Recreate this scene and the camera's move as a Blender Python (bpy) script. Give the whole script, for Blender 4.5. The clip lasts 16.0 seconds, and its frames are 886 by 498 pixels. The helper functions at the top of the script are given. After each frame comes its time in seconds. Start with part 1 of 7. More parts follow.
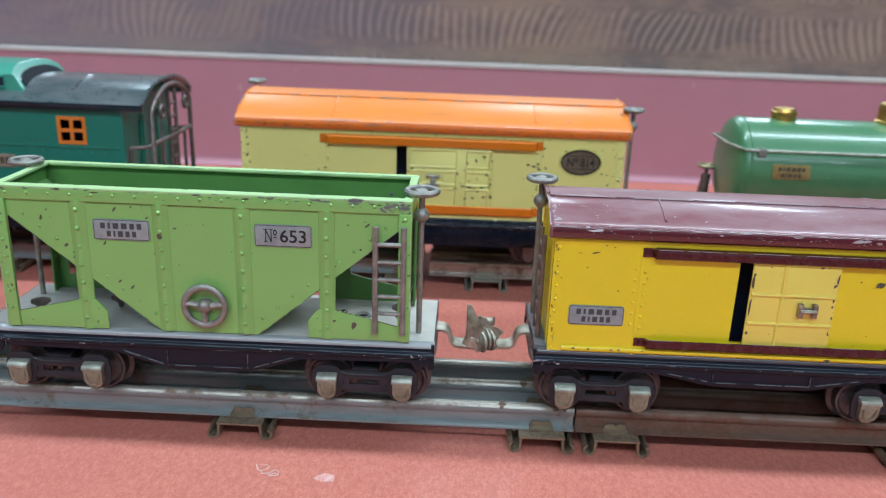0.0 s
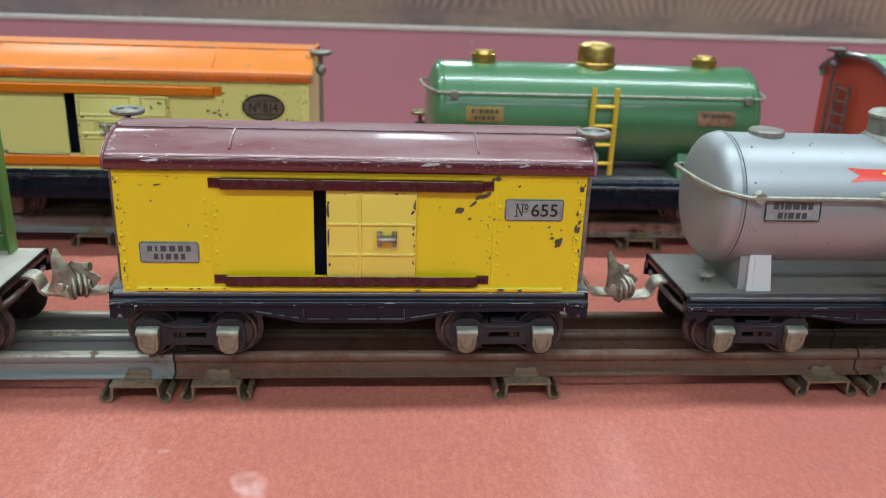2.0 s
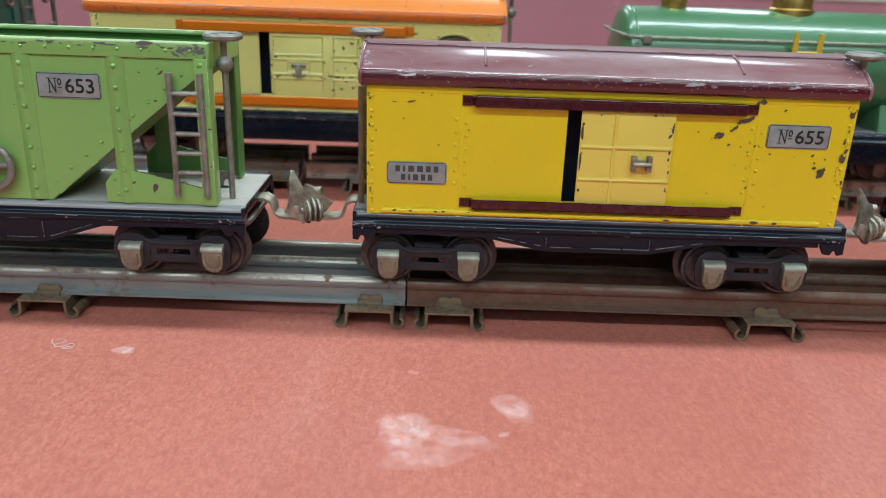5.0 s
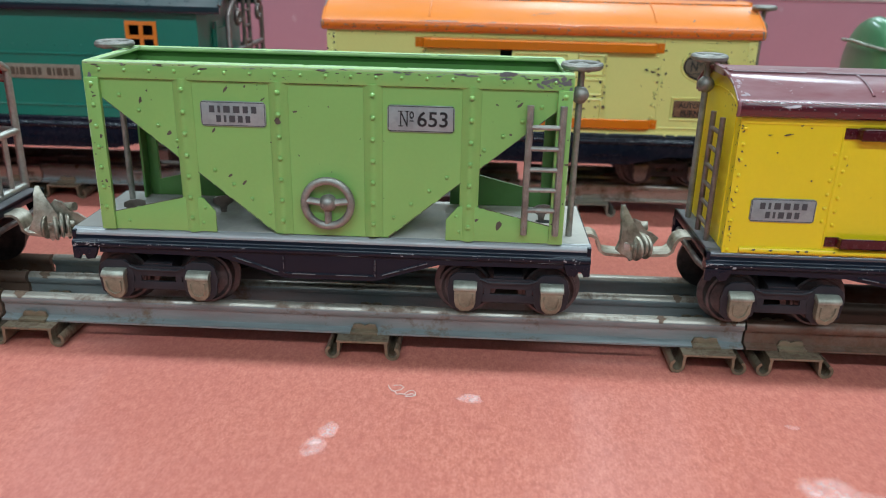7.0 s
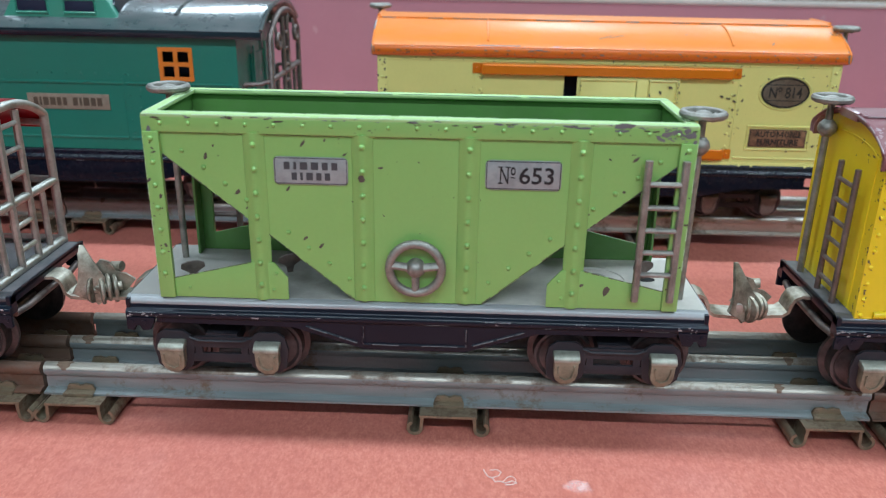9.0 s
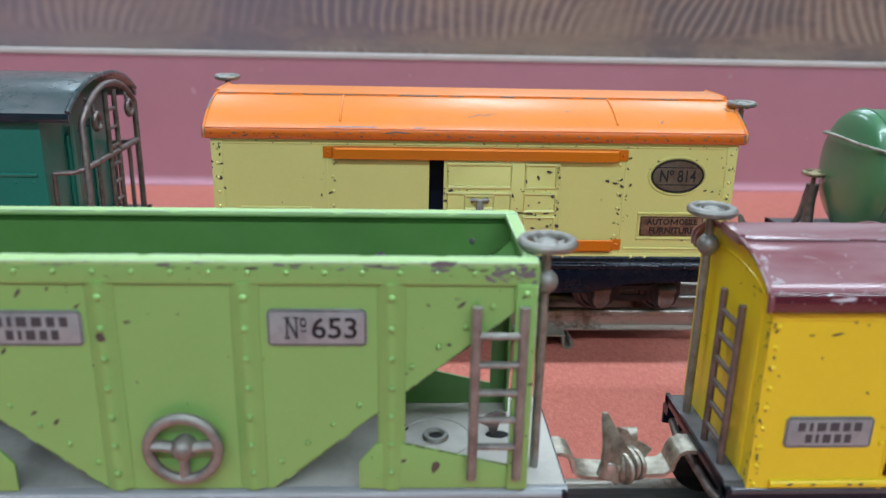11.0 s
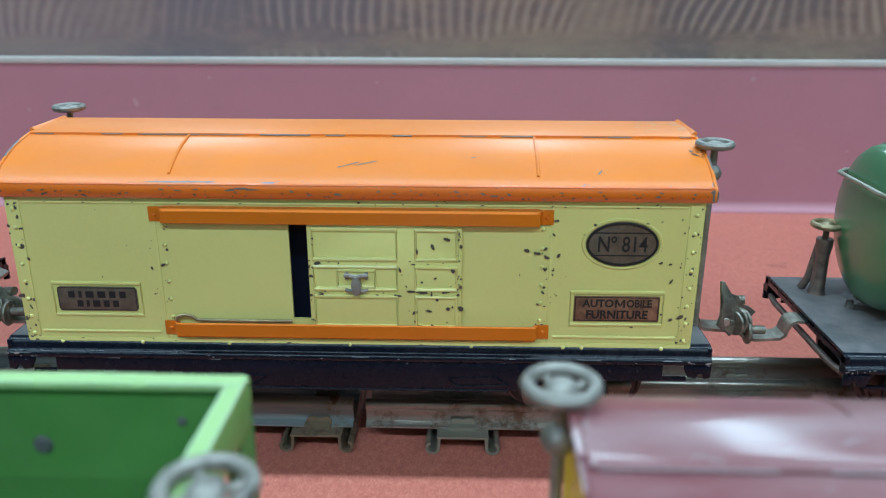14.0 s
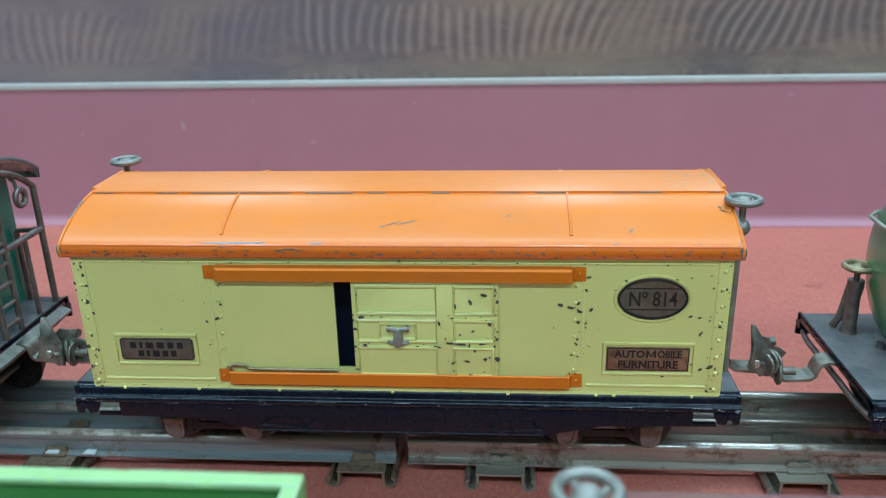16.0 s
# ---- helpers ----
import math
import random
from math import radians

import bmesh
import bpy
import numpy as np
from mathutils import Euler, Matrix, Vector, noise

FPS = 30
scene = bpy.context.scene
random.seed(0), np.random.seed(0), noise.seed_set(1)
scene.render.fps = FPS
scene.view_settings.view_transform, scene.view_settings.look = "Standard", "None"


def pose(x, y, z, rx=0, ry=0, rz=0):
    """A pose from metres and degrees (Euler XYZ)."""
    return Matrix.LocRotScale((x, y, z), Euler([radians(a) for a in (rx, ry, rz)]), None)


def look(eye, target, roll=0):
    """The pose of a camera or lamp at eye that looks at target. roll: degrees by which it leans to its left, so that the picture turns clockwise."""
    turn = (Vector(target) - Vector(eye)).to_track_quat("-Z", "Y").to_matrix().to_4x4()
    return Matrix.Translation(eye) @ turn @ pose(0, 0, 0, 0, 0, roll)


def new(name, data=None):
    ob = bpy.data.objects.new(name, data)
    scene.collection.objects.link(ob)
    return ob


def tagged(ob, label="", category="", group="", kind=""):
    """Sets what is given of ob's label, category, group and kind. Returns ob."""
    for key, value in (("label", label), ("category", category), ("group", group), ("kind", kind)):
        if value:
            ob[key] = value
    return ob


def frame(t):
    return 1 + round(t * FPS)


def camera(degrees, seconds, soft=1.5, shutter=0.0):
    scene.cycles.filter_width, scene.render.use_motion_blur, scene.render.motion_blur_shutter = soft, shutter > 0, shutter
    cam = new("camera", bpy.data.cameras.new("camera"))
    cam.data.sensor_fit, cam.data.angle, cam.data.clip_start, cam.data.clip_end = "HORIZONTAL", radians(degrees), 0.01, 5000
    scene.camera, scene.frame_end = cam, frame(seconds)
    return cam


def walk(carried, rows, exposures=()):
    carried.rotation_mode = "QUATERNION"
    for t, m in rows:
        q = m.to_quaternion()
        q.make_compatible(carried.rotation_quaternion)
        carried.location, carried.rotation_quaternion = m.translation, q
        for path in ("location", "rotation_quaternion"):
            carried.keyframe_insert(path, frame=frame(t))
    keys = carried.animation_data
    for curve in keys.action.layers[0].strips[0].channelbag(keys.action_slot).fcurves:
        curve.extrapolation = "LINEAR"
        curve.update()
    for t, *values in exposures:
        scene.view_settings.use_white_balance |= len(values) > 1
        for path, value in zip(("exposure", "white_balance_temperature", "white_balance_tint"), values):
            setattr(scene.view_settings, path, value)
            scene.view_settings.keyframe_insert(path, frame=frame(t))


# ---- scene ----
# All places below are in model units of U metres (close to a millimetre): x along the trains, y away from the viewer, z up.
U = 0.00093
cam = camera(57.7, 16.0, soft=1.1)
cam.data.dof.use_dof, cam.data.dof.focus_distance, cam.data.dof.aperture_fstop = True, 0.262, 16.0
METRES, EYE, TILT, LEAN, TURN = 670 * U, 182.3 * U, 0.0, 0.0, 1.1
ROWS = [
    (0.0, 0.0, 0.0, 0.0, 0.66, -18.47, -1.96),
    (0.5, 0.055, 0.0053, -0.0092, -1.0, -18.79, -1.71),
    (1.0, 0.1079, 0.0047, -0.021, -2.85, -19.1, -1.64),
    (1.5, 0.1565, 0.0008, -0.0225, -4.47, -19.36, -1.75),
    (2.0, 0.1934, 0.0057, -0.0273, -5.46, -19.53, -1.98),
    (2.5, 0.2079, 0.008, -0.0359, -5.7, -19.75, -2.28),
    (3.0, 0.1859, 0.0091, -0.0432, -5.06, -19.92, -2.42),
    (3.2, 0.1766, 0.0115, -0.0455, -4.66, -19.96, -2.5),
    (5.3, 0.0722, 0.0133, -0.0695, 0.04, -20.4, -1.52),
    (5.5, 0.0544, 0.0234, -0.0566, 0.41, -20.4, -1.3),
    (6.0, 0.013, 0.0353, -0.0532, 0.84, -20.43, -1.16),
    (6.5, -0.0319, 0.0347, -0.0602, 1.22, -20.53, -1.16),
    (7.0, -0.0714, 0.0449, -0.0613, 1.52, -20.63, -1.26),
    (7.5, -0.0985, 0.0534, -0.0521, 1.61, -20.85, -1.36),
    (8.0, -0.1196, 0.064, -0.0469, 1.52, -21.04, -1.4),
    (8.2, -0.1243, 0.0685, -0.0443, 1.49, -21.11, -1.33),
    (10.3, -0.1094, 0.1523, -0.0492, -2.25, -19.39, -0.88),
    (10.5, -0.1047, 0.1596, -0.0422, -2.92, -18.8, -1.04),
    (11.0, -0.0664, 0.186, -0.0319, -3.52, -18.11, -1.2),
    (11.5, -0.0095, 0.2006, -0.0301, -3.04, -18.07, -1.25),
    (12.0, 0.0433, 0.2275, -0.0321, -2.11, -18.35, -1.18),
    (12.5, 0.0553, 0.2571, -0.0286, -1.1, -18.89, -0.94),
    (13.0, 0.0512, 0.2813, -0.0144, -0.26, -19.01, -0.57),
    (13.5, 0.032, 0.305, -0.0166, 0.11, -19.07, -0.33),
    (14.0, 0.0328, 0.3162, -0.0211, 0.44, -19.27, -0.1),
    (14.5, 0.0299, 0.3304, -0.0178, 0.83, -19.43, 0.17),
    (15.0, 0.0298, 0.3296, -0.0135, 1.37, -19.74, 0.58),
    (15.5, 0.026, 0.32, -0.0023, 2.04, -20.03, 0.92),
    (16.0, 0.0339, 0.3103, 0.0175, 2.89, -20.32, 1.25),
]
walk(cam, [(t, pose(-121 * U, -289 * U, EYE, TILT, LEAN, TURN) @ pose(METRES * x, METRES * y, METRES * z, 90 + pitch, roll, yaw)) for t, x, y, z, yaw, pitch, roll in ROWS],
     [(0.0, 0.16, 5850, 11), (1.0, 0.09, 6100, 11), (2.0, 0.0, 6420, 11), (3.2, -0.05, 6480, 10), (5.3, -0.01, 6350, 10), (6.5, 0.04, 6200, 8), (8.0, 0.12, 5920, 8), (10.5, 0.18, 6050, 15),
      (11.5, 0.0, 5900, 14), (12.0, 0.0, 5750, 17), (13.0, 0.02, 5450, 8), (14.0, 0.03, 5450, 1), (15.0, 0.02, 5550, 0), (16.0, 0.08, 5250, -3)])

# ---- world and lamps ----
world = bpy.data.worlds.new("room_air")
scene.world = world
world.use_nodes = True
world.node_tree.nodes["Background"].inputs[0].default_value = (0.80, 0.86, 1.0, 1)
world.node_tree.nodes["Background"].inputs[1].default_value = 0.25
scene.view_settings.exposure = 0.0


def lamp(name, eye, target, sx, sy, watts, colour=(0.80, 0.95, 1.0)):
    d = bpy.data.lights.new(name, "AREA")
    d.shape, d.size, d.size_y, d.energy, d.color = "RECTANGLE", sx, sy, watts, colour
    ob = new(name, d)
    ob.matrix_world = look(eye, target)
    return ob


# rows of ceiling tubes over the visitor's aisle and over the cabinet, and three beyond its back board
LAMPS = [(0.0, 0.10, 3.2, 0.11, 41), (0.0, -1.45, 3.2, 0.11, 46.5), (0.0, -3.0, 3.2, 0.11, 28)]
for lx, ly, sx, sy, watts in LAMPS:
    lamp("ceiling_tube", (lx, ly, 1.68), (lx, ly, 0), sx, sy, watts)
REAR = [(-1.06, 2.5), (0.15, 2.5), (1.0, 2.6)]
for lx, ly in REAR:
    lamp("ceiling_tube", (lx, ly, 1.68), (lx, ly, 0), 0.26, 1.5, 19)


# ---- materials ----
def nodes_of(name):
    m = bpy.data.materials.new(name)
    m.use_nodes = True
    nt = m.node_tree
    return m, nt, nt.nodes["Principled BSDF"]


def node(nt, kind, **inputs):
    n = nt.nodes.new(kind)
    for k, v in inputs.items():
        n.inputs[k.replace("_", " ")].default_value = v
    return n


def noise_at(nt, coord, scale, detail=4.0, rough=0.55):
    n = node(nt, "ShaderNodeTexNoise", Scale=scale, Detail=detail, Roughness=rough)
    nt.links.new(coord, n.inputs["Vector"])
    return n


def ramp(nt, fac, stops):
    r = nt.nodes.new("ShaderNodeValToRGB")
    el = r.color_ramp.elements
    while len(el) < len(stops):
        el.new(0.5)
    for e, (p, c) in zip(el, stops):
        e.position, e.color = p, (*c, 1)
    nt.links.new(fac, r.inputs["Fac"])
    return r


def mix(nt, fac, a, b, blend="MIX"):
    n = nt.nodes.new("ShaderNodeMix")
    n.data_type, n.blend_type = "RGBA", blend
    for v, i in ((fac, 0), (a, 6), (b, 7)):
        if isinstance(v, bpy.types.NodeSocket):
            nt.links.new(v, n.inputs[i])
        else:
            n.inputs[i].default_value = v if i == 0 else (*v, 1)
    return n.outputs[2]


def bump(nt, bsdf, height, strength, distance):
    b = node(nt, "ShaderNodeBump", Strength=strength, Distance=distance)
    nt.links.new(height, b.inputs["Height"])
    nt.links.new(b.outputs[0], bsdf.inputs["Normal"])


def shade(c, k):
    return tuple(min(1.0, v * k) for v in c)


def paint(name, colour, rough=0.32, metal=0.0, var=0.13, coat=0.25, wear=0.0, worn=(0.10, 0.09, 0.085), bumps=0.12, dust_sheen=0.0, spec=0.5, even=0.0, gloss=0.14, along=1.0, patch=130, dark_tone=None):
    """Enamel on tinplate: slow and fine tone changes, faint orange peel, optional small worn flecks and a pale dusty
    film that also paints sheen on roofs.
    """
    m, nt, p = nodes_of(name)
    co = nt.nodes.new("ShaderNodeTexCoord").outputs["Object"]
    slow, fine = noise_at(nt, co, 45), noise_at(nt, co, 900, 6)
    col = mix(nt, slow.outputs[0], shade(colour, 1 - var), shade(colour, 1 + var))
    col = mix(nt, ramp(nt, fine.outputs[0], [(0.3, (0, 0, 0)), (0.75, (0.10, 0.10, 0.10))]).outputs[0], col, shade(colour, 1.35))
    if dust_sheen:
        mp = nt.nodes.new("ShaderNodeMapping")
        mp.inputs["Scale"].default_value = (along, 1, 1)
        nt.links.new(co, mp.inputs["Vector"])
        d = noise_at(nt, mp.outputs[0], patch, 8, 0.6)
        col = mix(nt, ramp(nt, d.outputs[0], [(0.35 - even, (0, 0, 0)), (0.8 - even, (dust_sheen, dust_sheen, dust_sheen))]).outputs[0], col, (0.47, 0.38, 0.39))
    if dark_tone:  # darker tone that thins out along the length, with a ragged border
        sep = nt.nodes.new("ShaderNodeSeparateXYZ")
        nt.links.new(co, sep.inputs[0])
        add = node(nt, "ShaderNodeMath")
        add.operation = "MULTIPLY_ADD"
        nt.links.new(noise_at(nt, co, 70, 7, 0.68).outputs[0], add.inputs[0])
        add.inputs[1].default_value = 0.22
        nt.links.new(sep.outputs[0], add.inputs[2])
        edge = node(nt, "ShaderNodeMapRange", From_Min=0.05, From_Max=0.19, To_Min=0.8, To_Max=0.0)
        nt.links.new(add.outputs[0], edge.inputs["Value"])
        col = mix(nt, edge.outputs[0], col, dark_tone)
    if wear:
        w = noise_at(nt, co, 260, 5, 0.65)
        mask = ramp(nt, w.outputs[0], [(0.74 - wear, (0, 0, 0)), (0.755 - wear, (1, 1, 1))]).outputs[0]
        col = mix(nt, mask, col, worn)
    nt.links.new(col, p.inputs["Base Color"])
    r = node(nt, "ShaderNodeMapRange", To_Min=max(0.05, rough - 0.08), To_Max=rough + 0.14)
    nt.links.new(noise_at(nt, co, 160, 7, 0.7).outputs[0], r.inputs["Value"])
    nt.links.new(r.outputs[0], p.inputs["Roughness"])
    p.inputs["Metallic"].default_value = metal
    p.inputs["Specular IOR Level"].default_value = spec
    p.inputs["Coat Weight"].default_value = coat
    cr = node(nt, "ShaderNodeMapRange", To_Min=max(0.03, gloss - 0.07), To_Max=gloss + 0.10)
    nt.links.new(noise_at(nt, co, 95, 8, 0.72).outputs[0], cr.inputs["Value"])
    nt.links.new(cr.outputs[0], p.inputs["Coat Roughness"])
    bump(nt, p, noise_at(nt, co, 350, 3).outputs[0], bumps, 0.0004)
    return m


def metal(name, light, dark, rough=0.36, scale=220, metallic=1.0, lo=0.35, hi=0.65):
    m, nt, p = nodes_of(name)
    co = nt.nodes.new("ShaderNodeTexCoord").outputs["Object"]
    n = noise_at(nt, co, scale, 8, 0.7)
    nt.links.new(ramp(nt, n.outputs[0], [(lo, dark), (hi, light)]).outputs[0], p.inputs["Base Color"])
    r = node(nt, "ShaderNodeMapRange", To_Min=rough - 0.1, To_Max=rough + 0.2)
    nt.links.new(n.outputs[0], r.inputs["Value"])
    nt.links.new(r.outputs[0], p.inputs["Roughness"])
    p.inputs["Metallic"].default_value = metallic
    bump(nt, p, noise_at(nt, co, scale * 3, 4).outputs[0], 0.2, 0.0003)
    return m


def rail_metal(name, clean, rust, amount, metallic, rough):
    """Drawn tinplate rail, streaked along its length, with rust blooming through."""
    m, nt, p = nodes_of(name)
    tc = nt.nodes.new("ShaderNodeTexCoord").outputs["Object"]
    mp = nt.nodes.new("ShaderNodeMapping")
    mp.inputs["Scale"].default_value = (0.12, 1, 1)
    nt.links.new(tc, mp.inputs["Vector"])
    streak = noise_at(nt, mp.outputs[0], 420, 6, 0.6)
    spot = noise_at(nt, tc, 55, 8, 0.72)
    col = mix(nt, streak.outputs[0], shade(clean, 0.72), shade(clean, 1.22))
    mask = ramp(nt, spot.outputs[0], [(0.62 - amount, (0, 0, 0)), (0.72 - amount, (1, 1, 1))]).outputs[0]
    rusty = mix(nt, noise_at(nt, tc, 500, 5).outputs[0], shade(rust, 0.6), shade(rust, 1.5))
    nt.links.new(mix(nt, mask, col, rusty), p.inputs["Base Color"])
    inv = node(nt, "ShaderNodeMapRange", To_Min=metallic, To_Max=0.05)
    nt.links.new(mask, inv.inputs["Value"])
    nt.links.new(inv.outputs[0], p.inputs["Metallic"])
    rr = node(nt, "ShaderNodeMapRange", To_Min=rough, To_Max=0.75)
    nt.links.new(mask, rr.inputs["Value"])
    nt.links.new(rr.outputs[0], p.inputs["Roughness"])
    bump(nt, p, noise_at(nt, tc, 700, 5).outputs[0], 0.25, 0.0004)
    return m


def red_board(name, rough=0.44, soft=0.0):
    """Pressed red hardboard: mottled salmon and brick red, with a dull polish."""
    m, nt, p = nodes_of(name)
    co = nt.nodes.new("ShaderNodeTexCoord").outputs["Object"]
    mp = nt.nodes.new("ShaderNodeMapping")
    mp.inputs["Scale"].default_value = (1.2, 0.62, 1)
    nt.links.new(co, mp.inputs["Vector"])
    v = mp.outputs[0]
    a, b, c, e = noise_at(nt, v, 430, 4, 0.62), noise_at(nt, v, 1150, 4, 0.6), noise_at(nt, co, 9, 5, 0.6), noise_at(nt, v, 150, 3, 0.6)
    col = ramp(nt, a.outputs[0], [(0.28, (0.43, 0.118, 0.084)), (0.5, (0.54, 0.170, 0.120)), (0.72, (0.62, 0.228, 0.166))]).outputs[0]
    col = mix(nt, ramp(nt, b.outputs[0], [(0.53, (0, 0, 0)), (0.66, (0.42, 0.42, 0.42))]).outputs[0], col, (0.68, 0.285, 0.22))
    col = mix(nt, ramp(nt, b.outputs[0], [(0.34, (0.42, 0.42, 0.42)), (0.47, (0, 0, 0))]).outputs[0], col, (0.37, 0.095, 0.070))
    col = mix(nt, ramp(nt, c.outputs[0], [(0.38, (0, 0, 0)), (0.68, (0.45, 0.45, 0.45))]).outputs[0], col, (0.46, 0.135, 0.115))
    col = mix(nt, ramp(nt, e.outputs[0], [(0.52, (0, 0, 0)), (0.70, (0.35, 0.35, 0.35))]).outputs[0], col, (0.42, 0.115, 0.090))
    if soft:
        col = mix(nt, soft, col, mix(nt, noise_at(nt, co, 14, 5, 0.6).outputs[0], (0.375, 0.172, 0.215), (0.445, 0.218, 0.27)))
    nt.links.new(col, p.inputs["Base Color"])
    r = node(nt, "ShaderNodeMapRange", To_Min=rough - 0.06, To_Max=rough + 0.14)
    nt.links.new(noise_at(nt, co, 25, 6, 0.65).outputs[0], r.inputs["Value"])
    nt.links.new(r.outputs[0], p.inputs["Roughness"])
    bump(nt, p, b.outputs[0], 0.08, 0.0004)
    return m


def combed_wood(name):
    """Varnished board grained by a comb: rows of leaning strokes in patches, with plain smeared bands between."""
    m, nt, p = nodes_of(name)
    co = nt.nodes.new("ShaderNodeTexCoord").outputs["Object"]
    sep = nt.nodes.new("ShaderNodeSeparateXYZ")
    nt.links.new(co, sep.inputs[0])

    def calc(op, a, b2):
        n = nt.nodes.new("ShaderNodeMath")
        n.operation = op
        for k, v in enumerate((a, b2)):
            if isinstance(v, bpy.types.NodeSocket):
                nt.links.new(v, n.inputs[k])
            else:
                n.inputs[k].default_value = v
        return n.outputs[0]

    def along(sx, sz):
        mp = nt.nodes.new("ShaderNodeMapping")
        mp.inputs["Scale"].default_value = (sx, 1, sz)
        nt.links.new(co, mp.inputs["Vector"])
        return mp.outputs[0]
    x, z = sep.outputs[0], sep.outputs[2]
    wander = calc("SUBTRACT", noise_at(nt, along(1, 0.4), 7, 2).outputs[0], 0.5)
    height = calc("SUBTRACT", z, 0.132)
    bow = calc("MULTIPLY", calc("MULTIPLY", height, height), -4.0)
    slant = calc("MULTIPLY", calc("ADD", calc("MULTIPLY", wander, 3.4), -0.25), height)
    com = nt.nodes.new("ShaderNodeCombineXYZ")
    nt.links.new(calc("ADD", calc("ADD", x, bow), slant), com.inputs[0])
    nt.links.new(calc("MULTIPLY", z, 0.5), com.inputs[2])
    w = node(nt, "ShaderNodeTexWave", Scale=37.0, Distortion=1.6, Detail=2.5)
    w.inputs["Detail Scale"].default_value = 0.9
    w.wave_type, w.bands_direction = "BANDS", "X"
    nt.links.new(com.outputs[0], w.inputs["Vector"])
    grain = noise_at(nt, along(0.5, 1), 170, 7, 0.7)
    broad = noise_at(nt, along(0.35, 1), 26, 4, 0.55)
    patch = noise_at(nt, along(1, 0.25), 15, 3, 0.5)
    base = ramp(nt, grain.outputs[0], [(0.25, (0.163, 0.107, 0.090)), (0.5, (0.213, 0.145, 0.122)), (0.78, (0.30, 0.208, 0.157))]).outputs[0]
    base = mix(nt, ramp(nt, broad.outputs[0], [(0.44, (0, 0, 0)), (0.62, (0.75, 0.75, 0.75))]).outputs[0], base, (0.31, 0.218, 0.155))
    base = mix(nt, ramp(nt, broad.outputs[0], [(0.34, (0.7, 0.7, 0.7)), (0.48, (0, 0, 0))]).outputs[0], base, (0.145, 0.115, 0.115))
    # rows of strokes 35 mm high, ragged at their ends
    ragged = calc("MULTIPLY", calc("SUBTRACT", noise_at(nt, along(1, 0.1), 42, 3, 0.6).outputs[0], 0.5), 0.036)
    row = calc("PINGPONG", calc("ADD", calc("SUBTRACT", z, 0.132), ragged), 0.0245)
    inside = node(nt, "ShaderNodeMapRange", From_Min=0.0135, From_Max=0.0185, To_Min=1.0, To_Max=0.0)
    nt.links.new(row, inside.inputs["Value"])
    where = calc("MULTIPLY", inside.outputs[0], ramp(nt, patch.outputs[0], [(0.36, (0.12, 0.12, 0.12)), (0.54, (1, 1, 1))]).outputs[0])
    dark = ramp(nt, w.outputs[0], [(0.0, (0.36, 0.36, 0.36)), (0.42, (0, 0, 0))]).outputs[0]
    light = ramp(nt, w.outputs[0], [(0.45, (0, 0, 0)), (0.95, (0.5, 0.5, 0.5))]).outputs[0]
    col = mix(nt, calc("MULTIPLY", where, light), base, (0.385, 0.285, 0.225))
    col = mix(nt, calc("MULTIPLY", where, dark), col, (0.115, 0.072, 0.068))
    # bluish glare towards the left end, painted into the board's colour
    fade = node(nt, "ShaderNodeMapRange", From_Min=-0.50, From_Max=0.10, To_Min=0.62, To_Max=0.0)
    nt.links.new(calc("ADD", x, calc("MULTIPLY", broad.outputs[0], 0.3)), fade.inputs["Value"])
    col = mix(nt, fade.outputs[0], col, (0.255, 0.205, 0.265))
    nt.links.new(col, p.inputs["Base Color"])
    p.inputs["Roughness"].default_value = 0.45
    p.inputs["Coat Weight"].default_value = 0.35
    p.inputs["Coat Roughness"].default_value = 0.22
    bump(nt, p, calc("ADD", calc("MULTIPLY", w.outputs[0], where), calc("MULTIPLY", grain.outputs[0], 0.5)), 0.2, 0.001)
    return m


def plain(name, colour, rough=0.6, var=0.08, scale=20, metallic=0.0):
    m, nt, p = nodes_of(name)
    co = nt.nodes.new("ShaderNodeTexCoord").outputs["Object"]
    n = noise_at(nt, co, scale, 6, 0.6)
    nt.links.new(mix(nt, n.outputs[0], shade(colour, 1 - var), shade(colour, 1 + var)), p.inputs["Base Color"])
    p.inputs["Roughness"].default_value, p.inputs["Metallic"].default_value = rough, metallic
    bump(nt, p, noise_at(nt, co, scale * 9, 4).outputs[0], 0.1, 0.0005)
    return m


def film(name, colour, most):
    """A thin dried smear that lets the board show through, patchy and ragged."""
    m, nt, p = nodes_of(name)
    co = nt.nodes.new("ShaderNodeTexCoord").outputs["Object"]
    n = noise_at(nt, co, 190, 6, 0.65)
    r = ramp(nt, n.outputs[0], [(0.36, (0.02, 0.02, 0.02)), (0.66, (most, most, most))])
    rim = nt.nodes.new("ShaderNodeAttribute")
    rim.attribute_name = "fade"
    nt.links.new(mix(nt, 1.0, r.outputs[0], rim.outputs["Color"], "MULTIPLY"), p.inputs["Alpha"])
    p.inputs["Base Color"].default_value = (*colour, 1)
    p.inputs["Roughness"].default_value = 0.55
    return m


